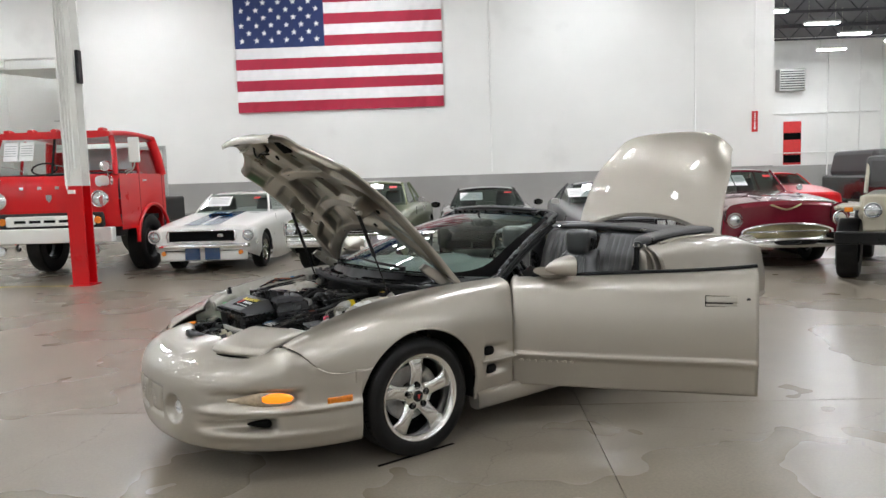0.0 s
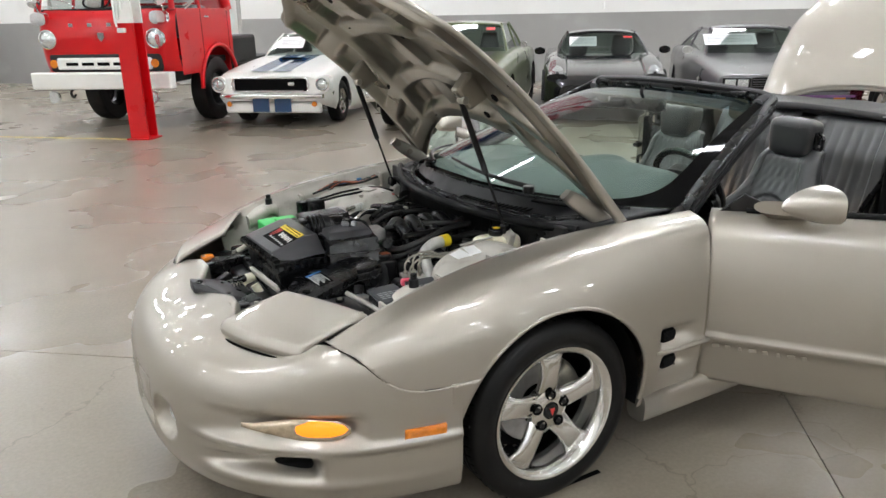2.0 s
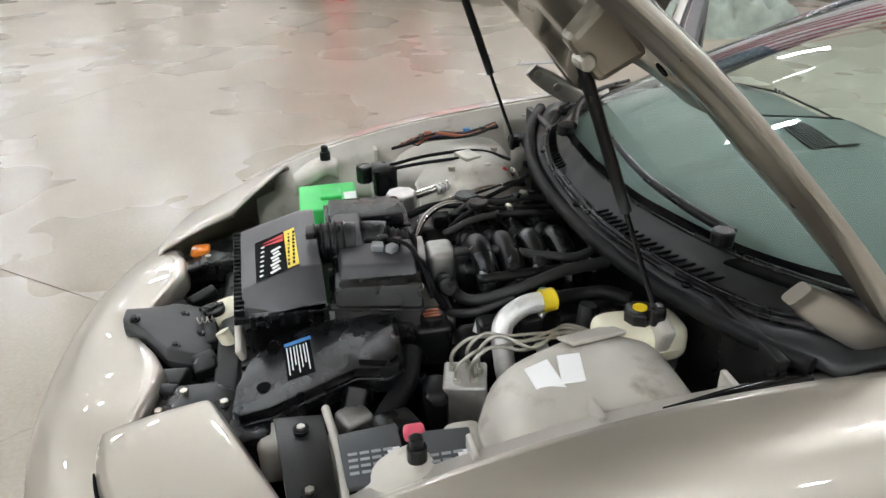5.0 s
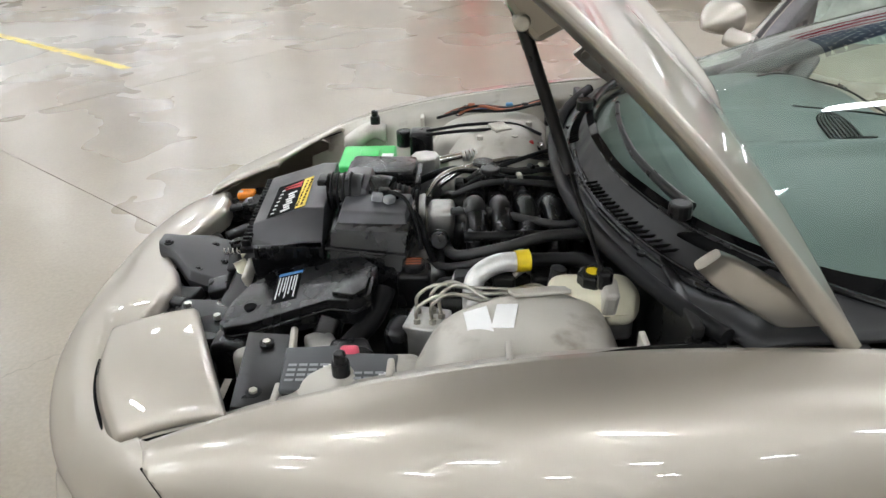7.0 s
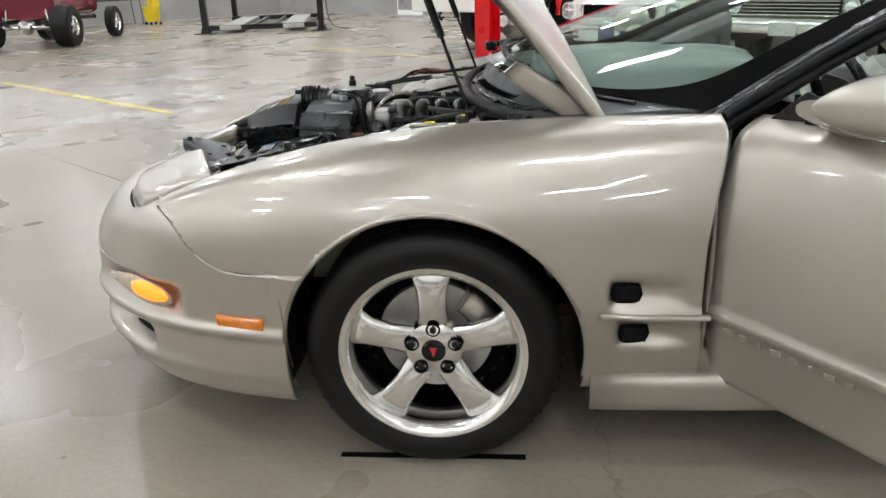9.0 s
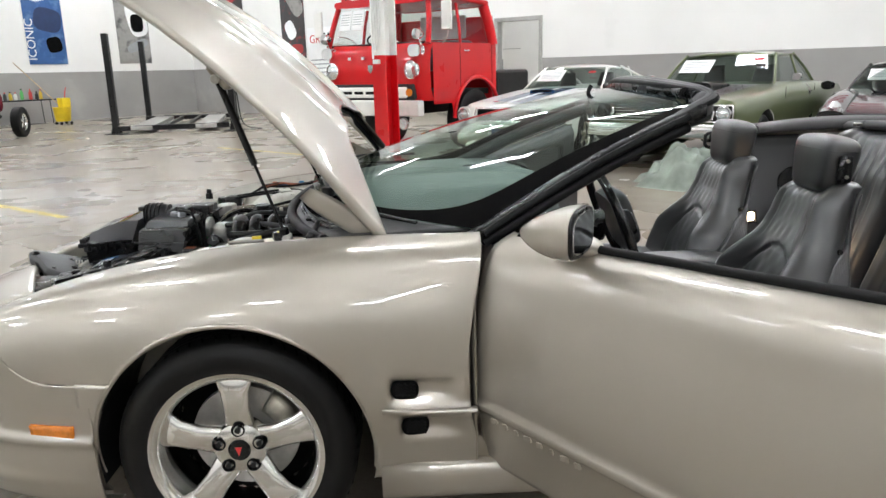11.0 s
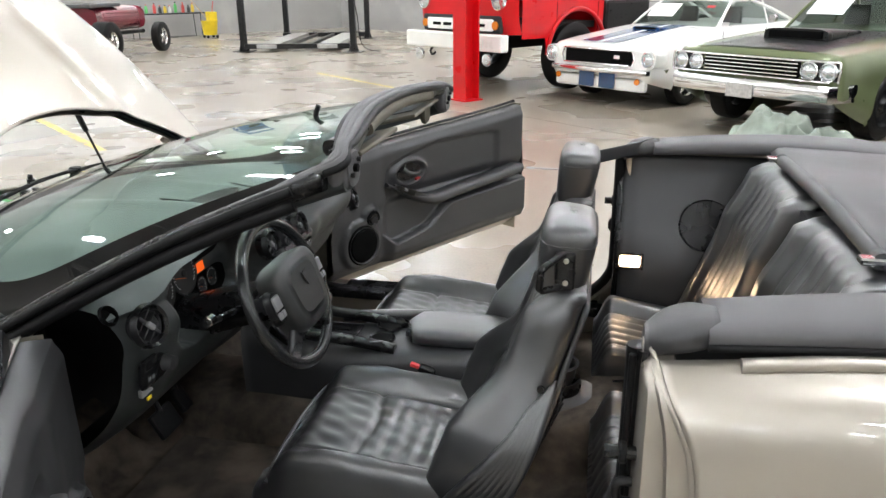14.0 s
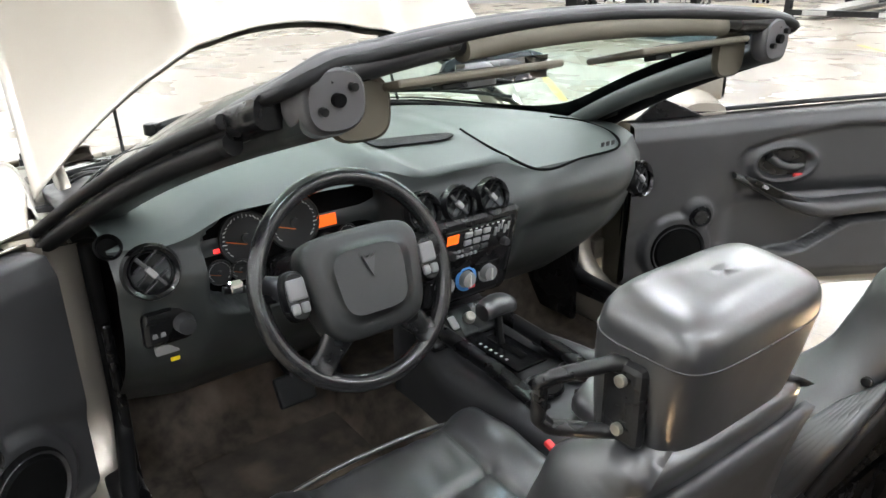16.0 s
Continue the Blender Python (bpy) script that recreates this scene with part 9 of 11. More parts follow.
rbox("oil_filler", (-0.115, 0.20, 0.78), (0.05, 0.05, 0.05), M_BLACKPL, "", 0.01, parent=eng)
part("oil_cap", cyl(0.03, 0.02, (-0.115, 0.20, 0.80), 20, 0.004), M_BLACKPL, eng)
dipt = part("dipstick", tube([(-0.02, 0.33, 0.66), (-0.025, 0.355, 0.73), (-0.025, 0.365, 0.78)], 0.004, 8), M_STEEL, eng, "yellow dipstick handle")
part("dipstick_ring", lathe([(0.012, -0.005), (0.018, -0.003), (0.018, 0.003), (0.012, 0.005)], 20, "y", close=True), M_YELLOW, dipt, m=Matrix.Translation((-0.025, 0.367, 0.80)))
ps = rbox("steering_fluid_tank", (-0.285, -0.22, 0.685), (0.075, 0.07, 0.09), M_BLACKPL, "black fluid tank with orange print", 0.01)
bm = cyl(0.027, 0.018, (-0.285, -0.22, 0.73), 20, 0.004)
part("tank_cap", bm, M_BLACKPL, ps)
for k in range(3):
    part("cap_print", box((0.034, 0.006, 0.001), (-0.285, -0.231 + 0.011 * k, 0.749)), M_ORANGEPL, ps)

# battery and right side
bt = rbox("battery", (-0.462, 0.46, 0.675), (0.165, 0.18, 0.13), M_GREEN, "green topped battery", 0.008)
rbox("battery_cover", (-0.455, 0.46, 0.745), (0.06, 0.06, 0.012), M_GREEN, "", 0.005, parent=bt)
rbox("battery_label", (-0.40, 0.445, 0.741), (0.035, 0.05, 0.002), M_PAPER, "", 0.0, parent=bt)
bm = cyl(0.024, 0.05, (-0.35, 0.50, 0.755), 18, 0.004)
part("vacuum_canister", bm, M_BLACKPL, car, "black vacuum canister")
rbox("cruise_module", (-0.295, 0.475, 0.77), (0.07, 0.07, 0.09), M_BLACKPL, "black control module", 0.012)
ac = part("air_conditioning_can", cyl(0.04, 0.05, (-0.275, 0.265, 0.765), 8, 0.006), M_CASTALU, car, "silver air conditioning accumulator")
part("accumulator_body", cyl(0.045, 0.18, (-0.275, 0.265, 0.58), 20), M_CASTALU, ac)
part("refrigerant_pipe", tube([(-0.245, 0.28, 0.79), (-0.19, 0.31, 0.79), (-0.13, 0.335, 0.793), (-0.05, 0.35, 0.80), (0.06, 0.36, 0.80)], 0.012, 10, 30), M_ALU, car, "silver refrigerant pipe")
for k in range(4):
    part("pipe_crimp", lathe([(0.012, -0.004), (0.017, 0.0), (0.012, 0.004)], 16, "x"), M_CASTALU, car, m=Matrix.Translation((-0.17 + 0.012 * k, 0.316 + 0.004 * k, 0.79)) @ Matrix.Rotation(radians(25), 4, "Z"))
part("refrigerant_hose", tube([(-0.24, 0.22, 0.74), (-0.18, 0.24, 0.775), (-0.10, 0.27, 0.785), (0.02, 0.30, 0.79), (0.08, 0.32, 0.78)], 0.01, 10, 30), M_ALU, car)
for pts, r_, mm in (
    ([(-0.28, 0.46, 0.815), (-0.15, 0.47, 0.83), (0.0, 0.44, 0.835), (0.06, 0.40, 0.82)], 0.005, M_RUBBER),
    ([(-0.28, 0.44, 0.81), (-0.16, 0.43, 0.825), (-0.02, 0.40, 0.828), (0.05, 0.33, 0.80)], 0.005, M_RUBBER),
    ([(-0.14, 0.14, 0.80), (-0.06, 0.17, 0.82), (0.03, 0.22, 0.83), (0.08, 0.30, 0.81)], 0.006, M_RUBBER),
    ([(-0.38, 0.20, 0.72), (-0.30, 0.20, 0.76), (-0.2, 0.19, 0.80), (-0.12, 0.20, 0.79)], 0.01, M_RUBBER),
    ([(-0.22, -0.06, 0.72), (-0.19, -0.17, 0.735), (-0.10, -0.20, 0.765), (0.02, -0.185, 0.79), (0.12, -0.17, 0.79)], 0.013, M_HOSE),
    ([(-0.26, -0.14, 0.70), (-0.20, -0.19, 0.715), (-0.10, -0.205, 0.75)], 0.01, M_HOSE),
    ([(-0.36, -0.06, 0.81), (-0.29, -0.08, 0.80), (-0.26, -0.12, 0.74), (-0.24, -0.16, 0.71)], 0.009, M_RUBBER),
    ([(-0.40, -0.02, 0.83), (-0.35, -0.05, 0.835), (-0.30, -0.08, 0.80)], 0.006, M_RUBBER),
    ([(0.0, -0.30, 0.60), (0.02, -0.30, 0.70), (0.03, -0.295, 0.77)], 0.018, M_HOSE),
    ([(-0.44, -0.55, 0.60), (-0.42, -0.44, 0.66), (-0.36, -0.36, 0.70), (-0.34, -0.31, 0.73)], 0.022, M_RUBBER),
    ([(-0.49, -0.46, 0.58), (-0.47, -0.40, 0.65), (-0.455, -0.36, 0.69)], 0.03, M_BLACKPL),
    ([(0.04, -0.66, 0.80), (0.0, -0.69, 0.815), (0.10, -0.70, 0.84), (0.24, -0.69, 0.845)], 0.016, M_GLOSSBLACK),
    ([(0.10, 0.52, 0.84), (0.14, 0.46, 0.84), (0.12, 0.40, 0.80)], 0.022, M_HOSE),
):
    part("hose", tube(pts, r_, 10, 40), mm, car)
# wiring loom on the right apron
for k in range(12):
    c = [M_RUBBER, M_ORANGEPL, M_RUBBER, M_RUBBER, mat("blue_wire", (0.05, 0.15, 0.4), 0.5) if k == 4 else M_RUBBER][k % 5]
    part("wire", tube([(-0.25 + 0.01 * k, 0.63, 0.80 + 0.004 * k), (-0.18, 0.58 + 0.016 * math.sin(2.1 * k), 0.835 + 0.008 * math.sin(k)), (-0.12, 0.60 + 0.012 * (k % 3), 0.838 + 0.008 * math.cos(k)), (-0.04 + 0.02 * (k % 2), 0.59 + 0.02 * math.sin(1.7 * k), 0.84), (0.08, 0.615 + 0.004 * k, 0.845)], 0.0022 if k % 3 else 0.005, 8, 40), c, car)
for x, c in ((-0.14, M_ORANGEPL), (-0.02, mat("blue_plug", (0.08, 0.25, 0.5), 0.5)), (0.03, M_BLACKPL)):
    rbox("connector", (x, 0.61, 0.845), (0.022, 0.016, 0.014), c, "", 0.003)
rbox("red_clip", (0.02, 0.34, 0.815), (0.025, 0.018, 0.016), M_REDINK, "red hose clip", 0.003)

# brake reservoir
br_ = thing("brake_reservoir", "milky brake fluid reservoir with a black cap", "", parent=car)
blob("bottle", [((-0.01, -0.43, 0.775), 0.02, 0.02), ((0.0, -0.43, 0.775), 0.045, 0.034), ((0.075, -0.432, 0.778), 0.052, 0.038), ((0.15, -0.435, 0.778), 0.045, 0.034), ((0.165, -0.435, 0.776), 0.02, 0.02)], M_WHITEPL, "", 26, 3.4, 20, parent=br_)
part("bottle_seam", loft([((0.0 + 0.16 * t, -0.432, 0.776), 0.056 * (1 - abs(2 * t - 1) ** 6) ** 0.5 + 0.003, 0.003) for t in np.linspace(0, 1, 14)], 20, 3), M_WHITEPL, br_)
bm = cyl(0.030, 0.028, (0.075, -0.43, 0.812), 8, 0.005)
cp = part("cap", bm, M_BLACKPL, br_)
part("cap_mark", cyl(0.014, 0.001, (0.075, -0.43, 0.8405), 18), M_YELLOW, cp)
rbox("master_cylinder", (0.06, -0.43, 0.715), (0.2, 0.05, 0.05), M_CASTALU, "", 0.015, parent=br_)
part("brake_booster", lathe([(0.0, -0.03), (0.10, -0.02), (0.12, 0.01), (0.12, 0.06), (0.0, 0.07)], 30, "x"), M_SATIN, car, "black brake booster", m=Matrix.Translation((0.21, -0.44, 0.73)))

# brake hydraulic unit with steel pipes
hu = thing("brake_hydraulic_unit", "cast brake hydraulic unit with steel pipes", "", parent=car)
rbox("valve_block", (-0.25, -0.385, 0.655), (0.085, 0.085, 0.105), M_CASTALU, "", 0.006, (0, 0, -14), parent=hu)
rbox("pump_motor", (-0.31, -0.395, 0.655), (0.05, 0.08, 0.10), M_BLACKPL, "", 0.02, (0, 0, -14), parent=hu)
for k, (dx, dy) in enumerate(((-0.02, -0.02), (-0.02, 0.02), (0.012, -0.022), (0.012, 0.018), (0.03, 0.0))):
    a = np.array((-0.25 + dx, -0.385 + dy, 0.705))
    part("pipe_nut", cyl(0.008, 0.014, a, 6), M_STEEL, hu)
    part("brake_pipe", tube([a, a + (0, 0, 0.035 + 0.006 * k), a + (0.03, 0.01, 0.055 + 0.005 * k), a + (0.10, 0.03 - 0.01 * k, 0.05), (-0.02, -0.37 + 0.012 * k, 0.745), (0.05, -0.40 + 0.004 * k, 0.735)], 0.0038, 8, 50), M_STEEL, hu)

# foil-wrapped hose with a yellow tag
fh = part("foil_hose", tube([(-0.145, -0.36, 0.60), (-0.155, -0.325, 0.68), (-0.145, -0.285, 0.745), (-0.10, -0.265, 0.765), (-0.045, -0.255, 0.765)], 0.022, 14, 40), M_FOIL, car, "hose wrapped in white foil with a yellow tag")
part("yellow_tag", tube([(-0.06, -0.257, 0.766), (-0.045, -0.255, 0.766), (-0.03, -0.252, 0.766)], 0.0245, 14, 8), M_YELLOW, fh)
part("hose_tail", tube([(-0.03, -0.252, 0.766), (0.03, -0.25, 0.765), (0.08, -0.27, 0.775), (0.12, -0.30, 0.77)], 0.016, 12, 20), M_RUBBER, fh)

# fuse boxes with printed lids
for c, rot in (((-0.45, -0.605, 0.735), 4), ((-0.345, -0.655, 0.755), -4)):
    fb = rbox("fuse_box", (c[0], c[1], c[2] - 0.03), (0.095, 0.11, 0.075), M_BLACKPL, "black fuse box with a printed lid", 0.008, (4, 0, rot))
    rbox("fuse_lid", (c[0], c[1], c[2] + 0.012), (0.10, 0.115, 0.012), mat("grey_lid", (0.06, 0.065, 0.07), 0.4), "", 0.004, (4, 0, rot), parent=fb)
    for i in range(4):
        for j in range(4):
            part("lid_print", box((0.015, 0.006, 0.0008), (c[0] - 0.032 + 0.019 * i, c[1] - 0.035 + 0.013 * j, c[2] + 0.0185 + 0.07 * (0.013 * j - 0.035))), M_LABELGREY, fb)
    for j in range(3):
        part("lid_frame", box((0.02, 0.016, 0.0008), (c[0] + 0.034, c[1] - 0.03 + 0.028 * j, c[2] + 0.0185)), M_PAPER, fb)
rbox("power_terminal", (-0.38, -0.59, 0.77), (0.035, 0.025, 0.025), M_PINK, "pink power terminal cap", 0.008)
rbox("relay_housing", (-0.40, -0.49, 0.66), (0.08, 0.08, 0.10), M_BLACKPL, "black relay housing", 0.015, (0, 10, 20))
rbox("pump_bracket", (-0.47, -0.42, 0.65), (0.06, 0.06, 0.07), M_CASTALU, "cast bracket", 0.012, (0, 0, 25))
# flat black slab in place of the engine block's shade
rbox("bay_shade_slab", (-0.2, 0.0, 0.55), (0.75, 0.9, 0.05), M_SATIN, "flat black slab for the shaded engine block", 0.02)
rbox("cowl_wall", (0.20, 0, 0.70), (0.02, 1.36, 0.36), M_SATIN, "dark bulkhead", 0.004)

rbox("coil_bracket", (-0.10, 0.13, 0.80), (0.05, 0.05, 0.035), M_BLACKPL, "black vacuum valve", 0.008, (0, 0, 20))
part("valve_cap", cyl(0.026, 0.014, (-0.10, 0.13, 0.815), 18, 0.004), M_SATIN, car)
part("bent_pipe", tube([(-0.27, 0.09, 0.765), (-0.235, 0.13, 0.80), (-0.18, 0.165, 0.812), (-0.13, 0.18, 0.805)], 0.008, 10, 24), M_ALU, car, "bent silver pipe")
for k, (y0_, z0_, r_) in enumerate(((0.075, 0.795, 0.009), (0.10, 0.80, 0.006), (0.16, 0.80, 0.008), (0.205, 0.785, 0.011), (0.24, 0.77, 0.007))):
    part("hose", tube([(-0.20 + 0.02 * k, y0_, z0_ - 0.02), (-0.12, y0_ + 0.012 * math.sin(2 * k), z0_ + 0.012), (-0.03, y0_ + 0.018 * math.cos(k), z0_ + 0.008), (0.05, y0_ + 0.02, z0_), (0.10, y0_ + 0.05, z0_ - 0.02)], r_, 8, 30), M_RUBBER if k % 2 else M_HOSE, car)
    rbox("hose_clamp", (-0.06 + 0.035 * k, y0_ + 0.01, z0_ + 0.008), (0.014, 0.024, 0.024), M_STEEL if k % 2 else M_BLACKPL, "", 0.004, (0, 0, 12 * k))
part("main_loom", tube([(-0.20, -0.05, 0.79), (-0.12, -0.075, 0.802), (-0.02, -0.12, 0.80), (0.06, -0.14, 0.795), (0.12, -0.12, 0.80)], 0.010, 8, 40), M_HOSE, car, "taped wiring loom over the manifold")
for k in range(5):
    rbox("plug", (-0.15 + 0.062 * k, -0.145, 0.772), (0.022, 0.03, 0.022), M_BLACKPL if k % 2 else M_LABELGREY, "", 0.004, (20, 0, 10 * k))
    part("wire", tube([(-0.15 + 0.062 * k, -0.14, 0.785), (-0.14 + 0.06 * k, -0.11, 0.805), (-0.12 + 0.055 * k, -0.09, 0.802)], 0.004, 8, 14), M_RUBBER, car)
for k, (x_, y_) in enumerate(((-0.375, -0.075), (-0.36, -0.045), (-0.345, -0.09), (-0.33, -0.06))):
    rbox("sensor_plug", (x_, y_, 0.842), (0.026, 0.02, 0.018), M_BLACKPL if k % 2 else M_LABELGREY, "", 0.004, (8, 10, 25 * k))
part("sensor_wire", tube([(-0.35, -0.06, 0.85), (-0.31, -0.09, 0.845), (-0.285, -0.12, 0.80), (-0.27, -0.15, 0.74)], 0.005, 8, 24), M_RUBBER, car)

# lesser hoses, plugs and clamps deep in the bay
rnd = random.Random(11)
for k in range(26):
    x, y = rnd.uniform(-0.36, 0.12), rnd.choice((-1, 1)) * rnd.uniform(0.2, 0.36)
    z = rnd.uniform(0.58, 0.70)
    mm = rnd.choice((M_RUBBER, M_RUBBER, M_HOSE, M_SATIN, M_CASTALU))
    pts = [(x, y, z)]
    for j in range(3):
        pts.append((pts[-1][0] + rnd.uniform(-0.02, 0.07), pts[-1][1] + rnd.uniform(-0.05, 0.05), min(0.74, max(0.55, pts[-1][2] + rnd.uniform(-0.03, 0.05)))))
    part("wire" if k % 3 else "hose", tube(pts, rnd.uniform(0.003, 0.009), 8, 24), mm, car)
for k in range(34):
    x, y = rnd.uniform(-0.38, 0.14), rnd.choice((-1, 1)) * rnd.uniform(0.19, 0.38)
    mm = rnd.choice((M_BLACKPL, M_SATIN, M_CASTALU, M_STEEL, M_BLACKPL, M_LABELGREY))
    rbox("plug", (x, y, rnd.uniform(0.62, 0.72)), (rnd.uniform(0.015, 0.04), rnd.uniform(0.012, 0.03), rnd.uniform(0.012, 0.035)), mm, "", 0.003, (rnd.uniform(-30, 30), rnd.uniform(-30, 30), rnd.uniform(0, 90)))


# ---- parked vehicles: each built nose at x = 0, tail towards +x ----
def placed(r, s, yaw=0.0):
    return HALL @ pose(r, s, 0, 0, 0, 90 + yaw)


M_DARKIN = mat("dark_cabin", (0.02, 0.02, 0.02), 0.8)


def parked_wheel(parent, at, s, R, w, rim, style, well=True):
    m = Matrix.Translation(at) @ (Matrix() if s < 0 else Matrix.Rotation(math.pi, 4, "Z"))
    wh = thing("wheel", "black tyre on a %s wheel" % style, "", m, parent=parent)
    h = w / 2
    if well:
        Ra, zc = R * 1.145, R * 1.046 - at[2]
        ring = [[(r_ * math.cos(a), y, zc + r_ * math.sin(a)) for r_, y in ((Ra, -h - 0.02), (Ra, w), (Ra * 0.3, w), (0.01, w))] for a in np.linspace(radians(-8), radians(188), 30)]
        part("wheel_well", grid(np.array(ring)), M_DARKIN, parent, m=m)
    part("tyre", lathe([(rim, -h + 0.02), (rim + 0.03, -h), (R - 0.03, -h), (R - 0.006, -h + 0.02), (R, 0.0), (R - 0.006, h - 0.02), (R - 0.03, h), (rim, h - 0.02)], 40, "y"), M_TYRE, wh)
    mm = M_SATIN if style == "black" else M_ALU if style == "alloy" else M_CHROME
    part("rim", lathe([(rim - 0.02, h - 0.03), (rim - 0.03, 0.0), (rim - 0.02, -h + 0.04), (rim + 0.004, -h + 0.012)], 36, "y"), mm, wh)
    part("disc", lathe([(0.0, -h + 0.03), (rim * 0.3, -h + 0.025), (rim * 0.5, -h + 0.06), (rim * 0.85, -h + 0.07)], 30, "y"), mm if style != "alloy" else M_DARKIN, wh)
    if style == "alloy":
        for k in range(5):
            a = 2 * math.pi * k / 5 + 0.3
            part("spoke", loft([((r_ * math.cos(a), -h + 0.035, r_ * math.sin(a)), rim * 0.17, 0.015, (-math.sin(a), 0, math.cos(a)), (0, 1, 0)) for r_ in (rim * 0.15, rim * 0.6, rim * 0.95)], 12, 3), M_ALU, wh)
    part("hub", lathe([(0.0, -h + 0.015), (rim * 0.22, -h + 0.02), (rim * 0.26, -h + 0.05)], 20, "y"), mm, wh)
    return wh


def shell(L, W, top, width, low, axles, R_arch, crown=0.03, nx=110, tuck=0.06, side=None, front_round=0.06):
    """Lower body: half section from the sill over the shoulder to the middle, mirrored."""
    P = []
    for x in np.linspace(0, L, nx):
        e = min(1.0, (min(x, L - x) / front_round)) if front_round else 1.0
        rnd = math.sqrt(max(0.0, 1 - (1 - e) ** 2))
        w = float(width(x)) * (0.93 + 0.07 * rnd)
        zt = float(top(x)) - 0.06 * (1 - rnd)
        zl = float(low(x)) + 0.04 * (1 - rnd)
        zm = zl + 0.5 * (zt - zl)
        half = [(w - tuck, zl), (w - 0.01, zl + 0.10 * (zt - zl)), (w, zm), (w - 0.012, zt - 0.10), (w - 0.05, zt - 0.02), (w - 0.14, zt + 0.004), (w * 0.5, zt + crown * 0.7), (0.0, zt + crown)]
        c = curve3(half, 34)
        P.append(np.concatenate([np.stack([np.full(34, x), -c[:, 0], c[:, 1]], 1), np.stack([np.full(33, x), c[-2::-1, 0], c[-2::-1, 1]], 1)]))
    return grid(np.array(P), hole=[(ax_, R_arch * 0.93, R_arch) for ax_ in axles], flip=True), np.array(P)


def nose_cap(P, i):
    return mesh_of("cap", P[i], [list(range(len(P[i])))[:: 1 if i == 0 else -1]], False)


def house(car_, body_mat, xb, xt, xr, xe, zb, zr, wb, wt, roof_mat=None, pillar=0.02):
    """Roof, pillars and glass. xb/xt: windscreen base and top; xr/xe: rear glass top and base."""
    P = []
    for t in np.linspace(0, 1, 20):
        x = xt + (xr - xt) * t
        P.append([(x, v * wt, zr + 0.03 * (1 - v * v) + 0.025 * math.sin(math.pi * t) - 0.02 * abs(v) ** 6) for v in np.linspace(-1, 1, 24)])
    rf = part("roof", grid(np.array(P)), roof_mat or body_mat, car_)
    solid(rf, 0.04)
    zbw = zb(xb) if callable(zb) else zb
    zbe = zb(xe) if callable(zb) else zb

    def pane(a, b, name, label):
        (x0, z0, w0), (x1, z1, w1) = a, b
        Q = [[(x0 + (x1 - x0) * t + (-0.12 if x0 < x1 else 0.12) * (1 - v * v) * 0.6, v * (w0 + (w1 - w0) * t), z0 + (z1 - z0) * t + 0.012) for v in np.linspace(-0.96, 0.96, 16)] for t in np.linspace(0.02, 0.97, 8)]
        ob = part(name, grid(np.array(Q), flip=x0 > x1), M_DARKGLASS, car_, label)
        ob.visible_shadow = False
        return ob

    wsn = pane((xb, zbw, wb), (xt, zr, wt), "windscreen", "")
    pane((xe, zbe, wb), (xr, zr, wt), "rear_window", "")
    for s in (-1, 1):
        for (x0, z0), (x1, z1) in (((xb, zbw), (xt, zr)), ((xe, zbe), (xr, zr))):
            part("pillar", tube([(x0, s * wb, z0 - 0.02), ((x0 + x1) / 2, s * ((wb + wt) / 2 + 0.006), (z0 + z1) / 2 + 0.012), (x1, s * wt, z1 + 0.005)], pillar, 8, 10), body_mat, car_)
        xm0, xm1 = xb + 0.25, xe - 0.15
        Q = [[(xm0 + (xm1 - xm0) * u + ((xt + 0.1 - xm0) * (1 - u) + (xr - 0.1 - xm1) * u) * t, s * (wb + (wt - wb) * t), (zb(xm0 + (xm1 - xm0) * u) if callable(zb) else zb) * (1 - t) + zr * t) for t in np.linspace(0.03, 0.96, 5)] for u in np.linspace(0.02, 0.98, 10)]
        ob = part("side_window", grid(np.array(Q), flip=s > 0), M_DARKGLASS, car_)
        ob.visible_shadow = False
        xb_ = xm0 + 0.58 * (xm1 - xm0)
        part("pillar", tube([(xb_, s * (wb + 0.003), zbw), (xb_ + 0.03, s * (wt + 0.004), zr)], 0.014, 8, 6), body_mat, car_)
    part("cabin", box((xe - xb - 0.3, 2 * wb - 0.16, 0.06), ((xb + xe) / 2, 0, zbw - 0.06), 0.01), M_DARKIN, car_)
    for s in (-0.36, 0.36):
        part("seat_back", loft([((xt + 0.35 + 0.1 * t, s, zbw - 0.15 + 0.42 * t), 0.2 * (1 - 0.4 * t), 0.05, (0, 1, 0), (1, 0, 0)) for t in np.linspace(0, 1, 6)], 16, 3), M_LEATHER, car_)
    return wsn


def sheet(car_, x, y, z, w=0.44, h=0.3, tilt=-55, mm=None, lines=True):
    """A price sheet behind the windscreen, its print as plain bars."""
    m = Matrix.Translation((x - 0.03, y, z + 0.025)) @ Matrix.Rotation(radians(-tilt), 4, "Y")
    p = part("window_sheet", box((0.003, w, h), (0, 0, 0)), mm or M_PAPER, car_, "white information sheet" if mm is None else "red stock tag", m=m)
    if lines:
        for k in range(5):
            part("print_bar", box((0.001, w * 0.8, h * 0.03), (-0.003, 0, h * (0.3 - 0.13 * k))), M_LABELGREY, p)


